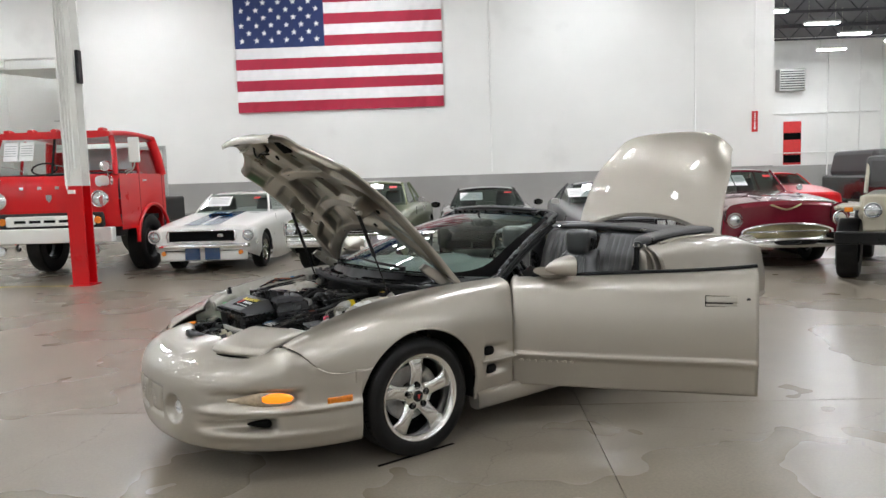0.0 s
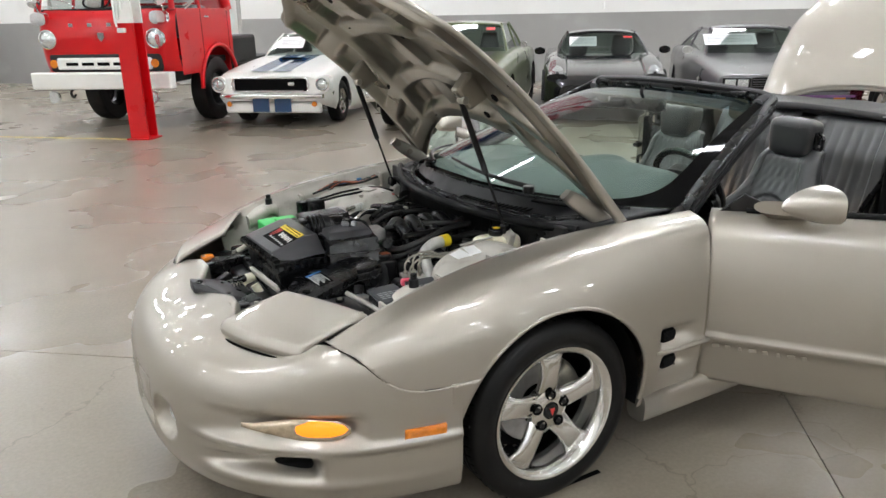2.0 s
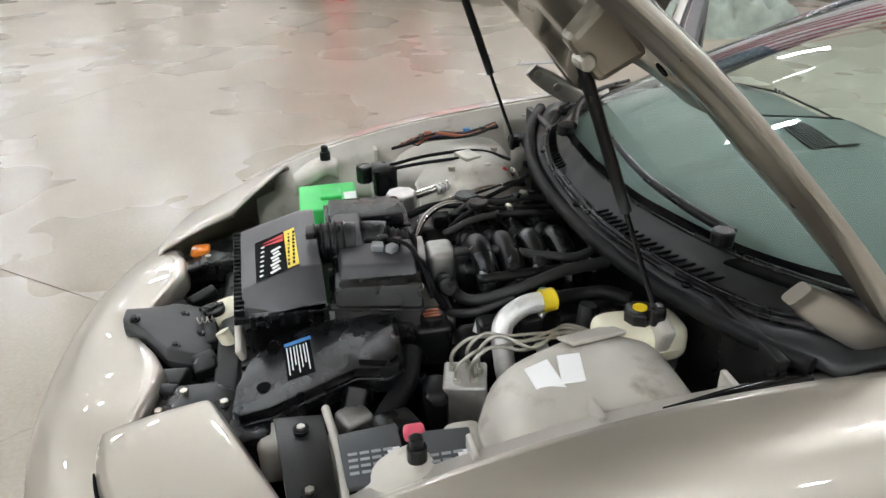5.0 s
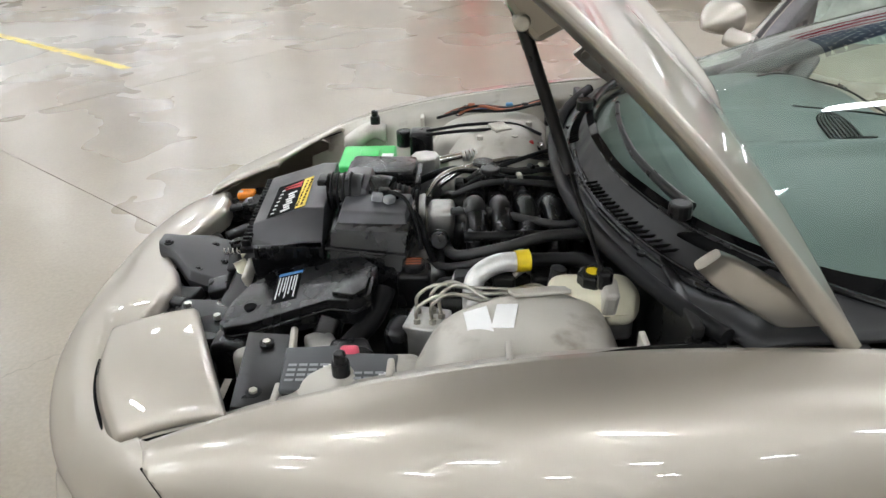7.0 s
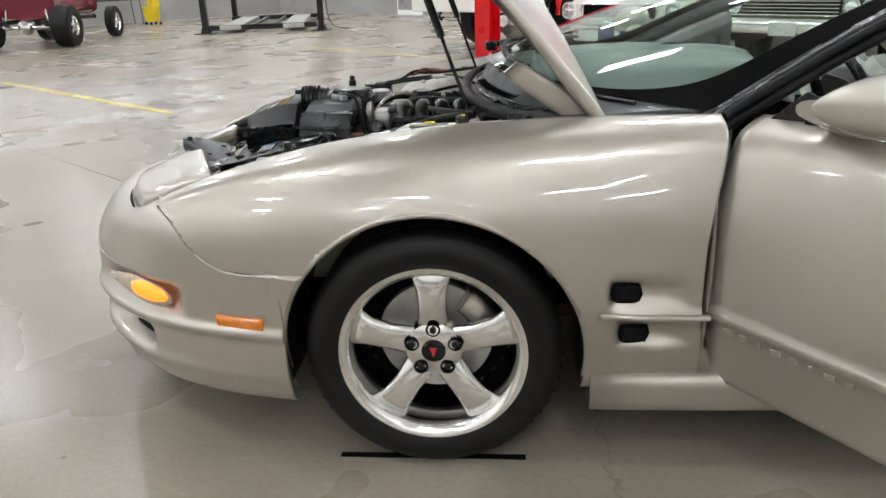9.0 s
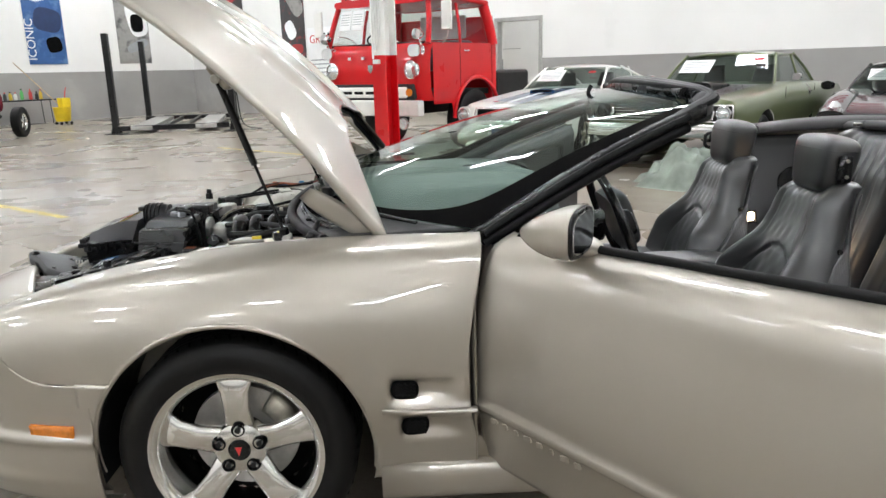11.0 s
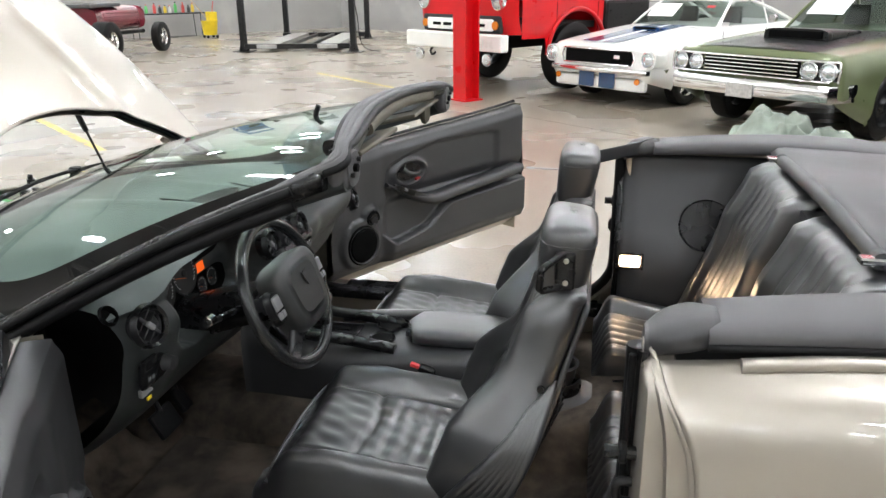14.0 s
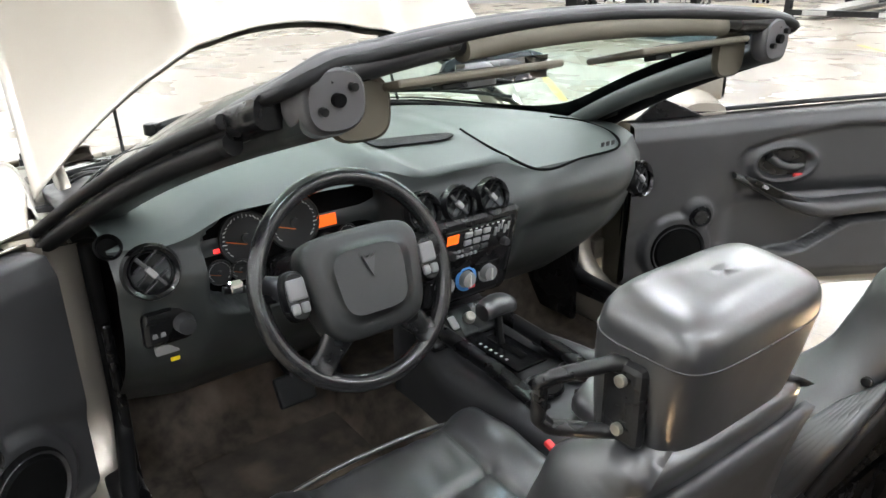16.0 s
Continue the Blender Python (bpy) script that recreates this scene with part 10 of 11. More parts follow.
def round_lamp(car_, x, y, z, r, ring=M_CHROME):
    lp = part("headlight", lathe([(0.0, -0.03), (r * 0.6, -0.026), (r * 0.94, -0.006), (r * 0.96, 0.0)], 24, "x"), M_HEADLAMP, car_, "round glass headlight", m=Matrix.Translation((x, y, z)))
    part("lamp_ring", lathe([(r * 0.95, 0.0), (r * 1.02, -0.022), (r * 1.16, -0.012), (r * 1.2, 0.02)], 28, "x"), ring, lp)


def door_lines(car_, xs, W, z0, z1):
    for s in (-1, 1):
        for x in xs:
            part("door_gap", box((0.006, 0.004, z1 - z0), (x, s * (W + 0.0005), (z0 + z1) / 2)), M_INK_SHADE, car_)
        part("door_handle", box((0.11, 0.02, 0.02), (xs[-1] - 0.14, s * (W - 0.005), z1 - 0.16), 0.005), M_CHROME, car_)


def bumper(car_, x, W, z, h, wrap=0.35, mm=M_CHROME, d=0.07, name="bumper", bow=0.06):
    rows = []
    for v in np.linspace(-1, 1, 26):
        rows.append(((x + bow * v * v + (wrap * ((abs(v) - 0.9) / 0.1) ** 2 if abs(v) > 0.9 else 0), v * W, z), d / 2, h / 2, (1, 0, 0), (0, 0, 1)))
    return part(name, autosmooth(loft(rows, 16, 3.2), 50), mm, car_)


# white fastback with blue stripes
def fastback():
    c = thing("fastback_car", "white 1960s fastback coupe with twin blue stripes", "car", placed(-3.68, 7.62))
    L, W = 4.6, 0.865
    top = spl((0, 0.80), (0.3, 0.83), (1.0, 0.90), (1.6, 0.95), (3.0, 0.96), (3.8, 0.97), (4.6, 0.86))
    wid = spl((0, 0.80), (0.3, 0.85), (1.0, 0.865), (3.5, 0.865), (4.6, 0.78))
    low = spl((0, 0.36), (0.4, 0.26), (4.0, 0.26), (4.6, 0.40))
    me, P = shell(L, W, top, wid, low, (0.86, 3.6), 0.36)
    part("body", me, M_WHITE, c)
    part("nose_panel", nose_cap(P, 0), M_WHITE, c)
    part("tail_panel", nose_cap(P, -1), M_WHITE, c)
    house(c, M_WHITE, 1.62, 2.2, 2.75, 4.0, lambda x: 0.94, 1.30, 0.72, 0.56)
    for y in (-0.17, 0.17):
        for x0, x1, f in ((0.01, 1.6, lambda x: float(top(x)) + 0.032), (2.25, 2.72, lambda x: 1.358)):
            Q = [[(x, y + d, f(x)) for d in (-0.13, 0, 0.13)] for x in np.linspace(x0, x1, 20)]
            part("stripe", grid(np.array(Q)), M_BLUE, c, "blue racing stripe")
        part("stripe", box((0.006, 0.26, 0.2), (-0.012, y, 0.34)), M_BLUE, c, "blue racing stripe")
    part("grille", box((0.05, 1.12, 0.2), (0.0, 0, 0.64), 0.03), M_INK_SHADE, c, "black grille opening")
    part("grille_frame", tube([(-0.03, -0.57, 0.55), (-0.03, 0.57, 0.55), (-0.03, 0.6, 0.64), (-0.03, 0.56, 0.735), (-0.03, -0.56, 0.735), (-0.03, -0.6, 0.64), (-0.03, -0.57, 0.55)], 0.012, 8, 160, straight=True), M_CHROME, c)
    part("grille_badge", box((0.01, 0.10, 0.05), (-0.035, -0.33, 0.65), 0.01), M_CHROME, c, "small chrome badge")
    part("valance", box((0.1, 1.5, 0.16), (0.06, 0, 0.30), 0.04), M_WHITE, c)
    for s in (-1, 1):
        round_lamp(c, -0.02, s * 0.80, 0.645, 0.085)
        part("lamp_pod", loft([((0.28 * t - 0.02, s * (0.80 - 0.01 * t), 0.645), 0.11, 0.115, (0, 1, 0), (0, 0, 1)) for t in np.linspace(0, 1, 5)], 22, 2.6), M_WHITE, c)
        part("turn_lamp", cyl(0.04, 0.02, (-0.015, s * 0.66, 0.36), 16, 0.005, m=Matrix.Rotation(radians(-90), 4, "Y")), M_AMBER, c)
    bumper(c, -0.06, 0.86, 0.475, 0.07)
    bumper(c, 4.62, 0.80, 0.48, 0.10, -0.25, bow=-0.06)
    part("hood_scoop", loft([((1.0 + 0.45 * t, 0, 0.945), 0.22, 0.035 * (1 - 0.8 * t)) for t in np.linspace(0, 1, 6)], 18, 4), M_BLUE, c, "raised hood scoop")
    part("scoop_mouth", box((0.01, 0.34, 0.03), (0.992, 0, 0.955), 0.004), M_INK_SHADE, c)
    for x, s in ((0.86, -1), (0.86, 1), (3.6, -1), (3.6, 1)):
        parked_wheel(c, (x, s * 0.75, 0.315), s, 0.315, 0.19, 0.19, "alloy")
    sheet(c, 1.86, 0.28, 1.15)
    sheet(c, 1.95, -0.42, 1.20, 0.12, 0.05, mm=M_REDINK, lines=False)
    door_lines(c, (1.55, 2.7), 0.866, 0.3, 0.93)
    return c


# olive muscle coupe
def muscle():
    c = thing("muscle_coupe", "olive green late-1960s hardtop with a black hood scoop", "car", placed(-1.18, 6.95, -4))
    L, W = 5.15, 0.96
    top = spl((0, 0.90), (0.5, 0.93), (1.6, 1.0), (2.0, 1.02), (3.6, 1.02), (5.15, 0.95))
    wid = spl((0, 0.92), (0.5, 0.955), (2.0, 0.96), (4.0, 0.95), (5.15, 0.86))
    low = spl((0, 0.48), (0.4, 0.30), (4.4, 0.30), (5.15, 0.45))
    me, P = shell(L, W, top, wid, low, (1.03, 3.98), 0.39, crown=0.02)
    part("body", me, M_OLIVE, c)
    part("nose_panel", nose_cap(P, 0), M_OLIVE, c)
    part("tail_panel", nose_cap(P, -1), M_OLIVE, c)
    house(c, M_OLIVE, 1.85, 2.35, 3.15, 3.75, lambda x: 1.01, 1.42, 0.78, 0.62)
    part("grille", box((0.06, 1.06, 0.16), (0.0, 0, 0.755), 0.01), M_INK_SHADE, c)
    for k in range(4):
        part("grille_bar", box((0.03, 1.04, 0.012), (-0.03, 0, 0.70 + 0.037 * k), 0.003), M_CHROME, c)
    part("grille_frame", tube([(-0.03, -0.92, 0.66), (-0.03, 0.92, 0.66), (-0.03, 0.93, 0.75), (-0.03, 0.92, 0.845), (-0.03, -0.92, 0.845), (-0.03, -0.93, 0.75), (-0.03, -0.92, 0.66)], 0.012, 8, 160, straight=True), M_CHROME, c)
    for s in (-1, 1):
        part("lamp_panel", box((0.04, 0.36, 0.17), (0.0, s * 0.735, 0.755), 0.01), M_SATIN, c)
        for y in (0.63, 0.82):
            round_lamp(c, -0.03, s * y, 0.755, 0.078)
        part("turn_lamp", box((0.02, 0.18, 0.04), (-0.105, s * 0.62, 0.55), 0.006), M_AMBER, c)
        part("bumper_slot", box((0.02, 0.22, 0.04), (-0.105, s * 0.33, 0.55), 0.006), M_INK_SHADE, c)
        part("mirror", loft([((1.95 + 0.06 * t, s * 1.02, 1.12), 0.05, 0.045) for t in np.linspace(0, 1, 4)], 16, 2.4), M_CHROME, c)
    bumper(c, -0.10, 0.95, 0.55, 0.17, 0.3, d=0.1)
    bumper(c, 5.2, 0.86, 0.55, 0.15, -0.25, bow=-0.05)
    part("plate", box((0.01, 0.3, 0.14), (-0.16, 0, 0.52), 0.004), M_CASTALU, c, "blank silver plate")
    Q = [[(x, v * 0.62, float(top(x)) + 0.02 * (1 - (v * 0.62 / 0.96) ** 2) + 0.008) for v in np.linspace(-1, 1, 12)] for x in np.linspace(0.06, 1.75, 24)]
    part("hood_panel", grid(np.array(Q)), M_SATIN, c, "matt black hood panel")
    sc = part("hood_scoop", loft([((0.75 + 0.75 * t, 0, 1.0 + 0.03 * t), 0.36 - 0.04 * t, 0.085 * (1 - 0.75 * t) + 0.005) for t in np.linspace(0, 1, 8)], 22, 4.5), M_SATIN, c, "black hood scoop")
    part("scoop_mouth", box((0.01, 0.60, 0.08), (0.745, 0, 1.03), 0.01), M_INK_SHADE, sc)
    for x, s in ((1.03, -1), (1.03, 1), (3.98, -1), (3.98, 1)):
        parked_wheel(c, (x, s * 0.83, 0.345), s, 0.345, 0.22, 0.20, "black")
    sheet(c, 2.1, 0.36, 1.25)
    sheet(c, 2.17, -0.48, 1.33, 0.14, 0.06, mm=M_REDINK, lines=False)
    door_lines(c, (1.75, 3.1), 0.961, 0.36, 1.0)
    return c


# black sports car
def sports():
    c = thing("sports_car", "black low rear-engined sports coupe", "car", placed(1.2, 8.15))
    L, W = 4.5, 0.92
    top = spl((0, 0.62), (0.3, 0.72), (0.9, 0.83), (1.4, 0.90), (2.6, 0.95), (3.6, 0.92), (4.5, 0.72))
    wid = spl((0, 0.72), (0.25, 0.84), (0.8, 0.91), (2.2, 0.89), (3.4, 0.94), (4.5, 0.78))
    low = spl((0, 0.2), (0.4, 0.16), (4.0, 0.18), (4.5, 0.32))
    me, P = shell(L, W, top, wid, low, (0.9, 3.35), 0.345, crown=0.0, front_round=0.2)
    part("body", me, M_BLACKCAR, c)
    part("nose_panel", nose_cap(P, 0), M_BLACKCAR, c)
    part("tail_panel", nose_cap(P, -1), M_BLACKCAR, c)
    house(c, M_BLACKCAR, 1.35, 2.0, 2.6, 3.6, lambda x: 0.92, 1.24, 0.72, 0.55)
    for s in (-1, 1):
        hl = part("headlight", loft([((0.14 + 0.26 * t, s * 0.70, 0.66 + 0.12 * t), 0.095 * math.sin(math.pi * (0.15 + 0.7 * t)) + 0.01, 0.05, (0, 1, 0), (-0.5, 0, 0.85)) for t in np.linspace(0, 1, 9)], 22, 2.4), M_HEADLAMP, c, "oval projector headlight")
        part("lamp_eye", lathe([(0.0, -0.02), (0.035, -0.012), (0.045, 0.0)], 18, "x"), M_DARKIN, hl, m=Matrix.Translation((0.16, s * 0.70, 0.70)))
        part("wing", loft([((0.1 + 1.3 * t, s * 0.70, 0.66 + 0.2 * math.sin(math.pi * 0.55 * t)), 0.15, 0.06) for t in np.linspace(0, 1, 10)], 20, 2.4), M_BLACKCAR, c)
        part("intake", loft([((-0.01 + 0.02 * t, s * 0.55, 0.33), 0.22, 0.07, (0, 1, 0), (0, 0, 1)) for t in (0, 1)], 20, 4), M_INK_SHADE, c, "dark lower intake")
        part("mirror", loft([((1.55 + 0.1 * t, s * 1.0, 0.98), 0.09 * (0.6 + 0.4 * math.sin(math.pi * t)), 0.06) for t in np.linspace(0, 1, 5)], 16, 2.6), M_GLOSSBLACK, c, "black wing mirror")
    part("centre_intake", box((0.04, 0.6, 0.11), (-0.005, 0, 0.31), 0.02), M_INK_SHADE, c)
    for x, s in ((0.9, -1), (0.9, 1), (3.35, -1), (3.35, 1)):
        parked_wheel(c, (x, s * 0.80, 0.33), s, 0.33, 0.23, 0.24, "black")
    sheet(c, 1.72, 0.3, 1.09, tilt=-62)
    sheet(c, 1.83, -0.42, 1.15, 0.14, 0.05, -62, mm=M_REDINK, lines=False)
    door_lines(c, (1.5, 2.6), 0.9, 0.3, 0.9)
    return c


# grey wedge hatchback
def hatchback():
    c = thing("hatchback_car", "grey and purple 1980s hatchback with a black grille", "car", placed(3.42, 7.35))
    L, W = 4.55, 0.87
    top = spl((0, 0.74), (0.4, 0.80), (1.5, 0.92), (1.8, 0.94), (3.4, 0.98), (4.55, 0.95))
    wid = spl((0, 0.82), (0.4, 0.865), (4.0, 0.865), (4.55, 0.82))
    low = spl((0, 0.34), (0.4, 0.22), (4.2, 0.24), (4.55, 0.38))
    me, P = shell(L, W, top, wid, low, (0.9, 3.45), 0.35, crown=0.015)
    part("body", me, M_GREYCAR, c)
    part("nose_panel", nose_cap(P, 0), M_GREYCAR, c)
    part("tail_panel", nose_cap(P, -1), M_GREYCAR, c)
    house(c, M_GREYCAR, 1.55, 2.2, 2.9, 4.1, lambda x: 0.94, 1.29, 0.74, 0.58)
    part("grille", box((0.05, 0.8, 0.14), (-0.01, 0, 0.66), 0.01), M_INK_SHADE, c, "black slatted grille")
    for k in range(4):
        part("grille_slat", box((0.03, 0.8, 0.012), (-0.035, 0, 0.615 + 0.03 * k), 0.003), M_GREYCAR, c)
    for s in (-1, 1):
        lp = part("lamp_pod", box((0.05, 0.36, 0.14), (-0.01, s * 0.60, 0.66), 0.012), M_SATIN, c, "twin square headlight pod")
        for y in (0.52, 0.68):
            part("headlight", box((0.02, 0.14, 0.1), (-0.035, s * y, 0.66), 0.008), M_HEADLAMP, lp)
        part("turn_lamp", box((0.02, 0.14, 0.05), (-0.09, s * 0.66, 0.47), 0.006), M_AMBER, c)
        part("mirror", loft([((1.75 + 0.1 * t, s * 0.96, 1.0), 0.07, 0.05) for t in np.linspace(0, 1, 4)], 14, 3), M_CASTALU, c)
        part("purple_flash", box((2.2, 0.004, 0.05), (2.0, s * 0.868, 0.42)), mat("purple_paint", (0.14, 0.05, 0.16), 0.3, 0.1, 0.6), c, "purple side stripe")
    bumper(c, -0.07, 0.86, 0.46, 0.16, 0.3, M_GREYCAR, 0.1)
    part("purple_band", box((0.012, 1.66, 0.03), (-0.125, 0, 0.5)), bpy.data.materials["purple_paint"], c)
    for x, s in ((0.9, -1), (0.9, 1), (3.45, -1), (3.45, 1)):
        parked_wheel(c, (x, s * 0.76, 0.32), s, 0.32, 0.2, 0.2, "alloy")
    sheet(c, 1.9, 0.18, 1.12, tilt=-60)
    sheet(c, 1.9, 0.5, 1.12, tilt=-60)
    door_lines(c, (1.5, 2.75), 0.866, 0.3, 0.92)
    return c


# maroon fifties car
def fifties():
    c = thing("fifties_car", "maroon 1950s hardtop with a wide chrome grille", "car", placed(5.5, 6.35))
    L, W = 5.0, 0.93
    top = spl((0, 0.95), (0.5, 1.0), (1.6, 1.06), (3.4, 1.05), (5.0, 1.0))
    wid = spl((0, 0.88), (0.4, 0.925), (4.4, 0.925), (5.0, 0.86))
    low = spl((0, 0.45), (0.4, 0.27), (4.4, 0.3), (5.0, 0.45))
    me, P = shell(L, W, top, wid, low, (0.95, 3.85), 0.38, crown=0.06)
    part("body", me, M_MAROON, c)
    part("nose_panel", nose_cap(P, 0), M_MAROON, c)
    part("tail_panel", nose_cap(P, -1), M_MAROON, c)
    house(c, M_MAROON, 1.75, 2.15, 3.05, 3.7, lambda x: 1.05, 1.44, 0.76, 0.62)
    part("grille", loft([((-0.03 + 0.02 * k, 0, 0.55), 0.62, 0.10) for k in range(2)], 30, 3), mat("gold_mesh", (0.42, 0.36, 0.2), 0.3, 0.9, 0, 0.3, 90, 0.8, 220), c, "gold mesh grille")
    part("grille_ring", tube([(-0.05, 0.66 * math.cos(a), 0.55 + 0.12 * math.sin(a)) for a in np.linspace(0, 2 * math.pi, 33)], 0.018, 8, 80), M_CHROME, c)
    part("grille_bar", box((0.04, 1.2, 0.03), (-0.05, 0, 0.56), 0.01), M_CHROME, c)
    for s in (-1, 1):
        round_lamp(c, -0.05, s * 0.76, 0.74, 0.095)
        part("lamp_hood", loft([((-0.06 + 0.4 * t, s * 0.76, 0.80), 0.13, 0.17 - 0.03 * t) for t in np.linspace(0, 1, 5)], 20, 2.6), M_MAROON, c)
        part("bumper_pod", loft([((-0.14 + 0.1 * t, s * 0.62, 0.47), 0.12, 0.07) for t in np.linspace(0, 1, 4)], 18, 2.4), M_CHROME, c)
        part("hood_spear", loft([((0.15 + 0.5 * t, s * 0.3, 1.055 + 0.01 * t), 0.012, 0.018) for t in np.linspace(0, 1, 5)], 10, 2.4), M_CHROME, c)
        part("mirror", cyl(0.05, 0.03, (1.7, s * 0.95, 1.15), 18, 0.008, m=AX["x"]), M_CHROME, c)
    part("hood_vee", tube([(0.0, -0.22, 0.95), (-0.03, 0.0, 0.88), (0.0, 0.22, 0.95)], 0.012, 8, 20), bpy.data.materials["gold_mesh"], c, "gold vee emblem")
    bumper(c, -0.12, 0.93, 0.40, 0.15, 0.3, d=0.1)
    for x, s in ((0.95, -1), (0.95, 1), (3.85, -1), (3.85, 1)):
        parked_wheel(c, (x, s * 0.80, 0.34), s, 0.34, 0.2, 0.2, "chrome")
    sheet(c, 1.96, 0.32, 1.27)
    sheet(c, 1.96, -0.02, 1.27, 0.2)
    sheet(c, 2.02, -0.5, 1.33, 0.12, 0.06, mm=M_REDINK, lines=False)
    return c


# tan off-roader
def offroader():
    c = thing("offroad_car", "tan open off-roader with a black front bumper", "car", placed(6.35, 4.62, -32))
    part("tub", box((2.6, 1.4, 0.5), (2.3, 0, 0.82), 0.04), M_TAN, c)
    part("hood_panel", box((1.2, 1.3, 0.3), (0.62, 0, 0.97), 0.05, taper=(1.0, 0.92)), M_TAN, c)
    part("grille_panel", box((0.06, 1.16, 0.46), (0.03, 0, 0.88), 0.025), M_TAN, c)
    for k in range(7):
        part("grille_slot", box((0.02, 0.05, 0.26), (-0.005, -0.27 + 0.09 * k, 0.9), 0.008), M_INK_SHADE, c)
    for s in (-1, 1):
        round_lamp(c, -0.02, s * 0.47, 0.92, 0.09)
        part("fender", box((0.85, 0.3, 0.06), (0.42, s * 0.76, 0.95), 0.025), M_TAN, c)
        part("turn_lamp", box((0.03, 0.1, 0.06), (-0.02, s * 0.74, 0.93), 0.01), M_AMBER, c)
        part("screen_post", tube([(1.2, s * 0.64, 1.1), (1.36, s * 0.62, 1.55)], 0.025, 8, 4), M_TAN, c)
    part("front_bumper", box((0.14, 1.75, 0.16), (-0.18, 0, 0.58), 0.02), M_SATIN, c, "black steel bumper")
    part("winch_hoop", tube([(-0.18, -0.3, 0.66), (-0.2, -0.28, 0.78), (-0.2, 0.28, 0.78), (-0.18, 0.3, 0.66)], 0.025, 8, 30), M_SATIN, c)
    part("soft_top", box((2.0, 1.32, 0.45), (2.3, 0, 1.4), 0.08), M_CANVAS, c, "black soft top")
    for x, s in ((0.42, -1), (0.42, 1), (2.85, -1), (2.85, 1)):
        parked_wheel(c, (x, s * 0.76, 0.40), s, 0.40, 0.26, 0.2, "black", False)
    return c


# red cab-over fire truck
def cab_truck():
    c = thing("red_truck", "red cab-over truck with a white bumper and grille", "truck", placed(-6.02, 7.2))
    W = 1.08
    sec = lambda z: W - 0.14 * ss(1.75, 2.5, z)
    P = []
    prof = [(0.10, 0.86), (0.05, 1.0), (0.02, 1.25), (0.03, 1.5), (0.08, 1.68), (0.14, 1.74)]
    for v in np.linspace(-1, 1, 40):
        rnd = 0.16 * max(0.0, (abs(v) - 0.8) / 0.2) ** 2
        P.append([(x + rnd, v * W, z) for x, z in curve3(prof, 24)])
    part("front_panel", grid(np.array(P)), M_RED, c)
    for s in (-1, 1):
        Q = [[(x, s * (float(sec(z))), z) for z in np.linspace(0.62 if x > 0.75 else 0.80, 1.74, 24)] for x in np.linspace(0.25, 2.05, 60)]
        part("cab_side", grid(np.array(Q), hole=[(1.45, 0.52, 0.66)], flip=s > 0), M_RED, c, "red cab side with a wheel opening")
        part("arch_flare", tube([(1.45 + 0.67 * math.cos(a), s * (W + 0.015), 0.52 + 0.67 * math.sin(a)) for a in np.linspace(0.05, math.pi - 0.05, 18)], 0.035, 8, 50), M_RED, c)
        Q = [[(x, s * (W - 0.14 * ss(1.75, 2.5, z)), z) for z in (1.74, 1.80)] for x in (0.2, 2.05)]
        # window frame posts
        for x0, x1, r_ in ((0.17, 0.34, 0.045), (1.02, 1.06, 0.025), (1.98, 1.86, 0.09)):
            part("cab_post", tube([(x0, s * (W - 0.02), 1.72), ((x0 + x1) / 2, s * (W - 0.06), 2.05), (x1, s * (W - 0.13), 2.36)], r_, 10, 10), M_RED, c)
        wn = part("side_window", grid(np.array([[(x, s * (W - 0.03 - 0.1 * t), 1.74 + 0.6 * t) for t in np.linspace(0, 1, 4)] for x in np.linspace(0.3, 1.9, 8)]), flip=s > 0), M_CLEAR, c)
        wn.visible_shadow = False
        round_lamp(c, 0.0, s * 0.845, 1.335, 0.12)
        part("spot_lamp", lathe([(0.0, -0.06), (0.08, -0.05), (0.09, 0.0), (0.05, 0.09), (0.0, 0.11)], 22, "x"), M_CHROME, c, "chrome spot lamp", m=Matrix.Translation((0.02, s * 0.98, 1.86)))
        part("lamp_stalk", tube([(0.1, s * 0.98, 1.70), (0.05, s * 0.98, 1.79)], 0.015, 8, 4), M_CHROME, c)
        part("horn_cover", loft([((-0.03 + 0.12 * t, s * 0.93, 1.62), 0.12, 0.09) for t in np.linspace(0, 1, 4)], 18, 3), M_CHROME, c, "chrome corner lamp cover")
        part("turn_lamp", cyl(0.06, 0.03, (0.0, s * 0.80, 0.99), 18, 0.008, m=Matrix.Rotation(radians(-90), 4, "Y")), M_AMBER, c, "amber turn lamp")
        mr = part("wing_mirror", box((0.04, 0.19, 0.42), (0.25, s * 1.36, 2.12), 0.02), M_WHITE, c, "white door mirror")
        for z in (1.72, 1.78):
            part("mirror_arm", tube([(0.55, s * 1.05, z), (0.35, s * 1.3, 1.86), (0.27, s * 1.36, 2.0)], 0.012, 8, 12), M_WHITE, mr)
        part("door_handle", box((0.14, 0.03, 0.03), (1.15, s * 1.09, 1.62), 0.008), M_CHROME, c)
        part("step_lamp", cyl(0.09, 0.05, (-0.12, s * 0.78, 0.52), 18, 0.01, m=Matrix.Rotation(radians(-90), 4, "Y")), M_HEADLAMP, c, "round lamp under the bumper")
        for x in (0.98, 1.92):
            part("door_gap", box((0.008, 0.004, 0.9), (x, s * 1.082, 1.28)), M_INK_SHADE, c)
    rows = [((x, 0, 2.40 + 0.04 * math.sin(math.pi * t)), 0.97, 0.06) for t, x in zip(np.linspace(0, 1, 14), np.linspace(0.26, 2.0, 14))]
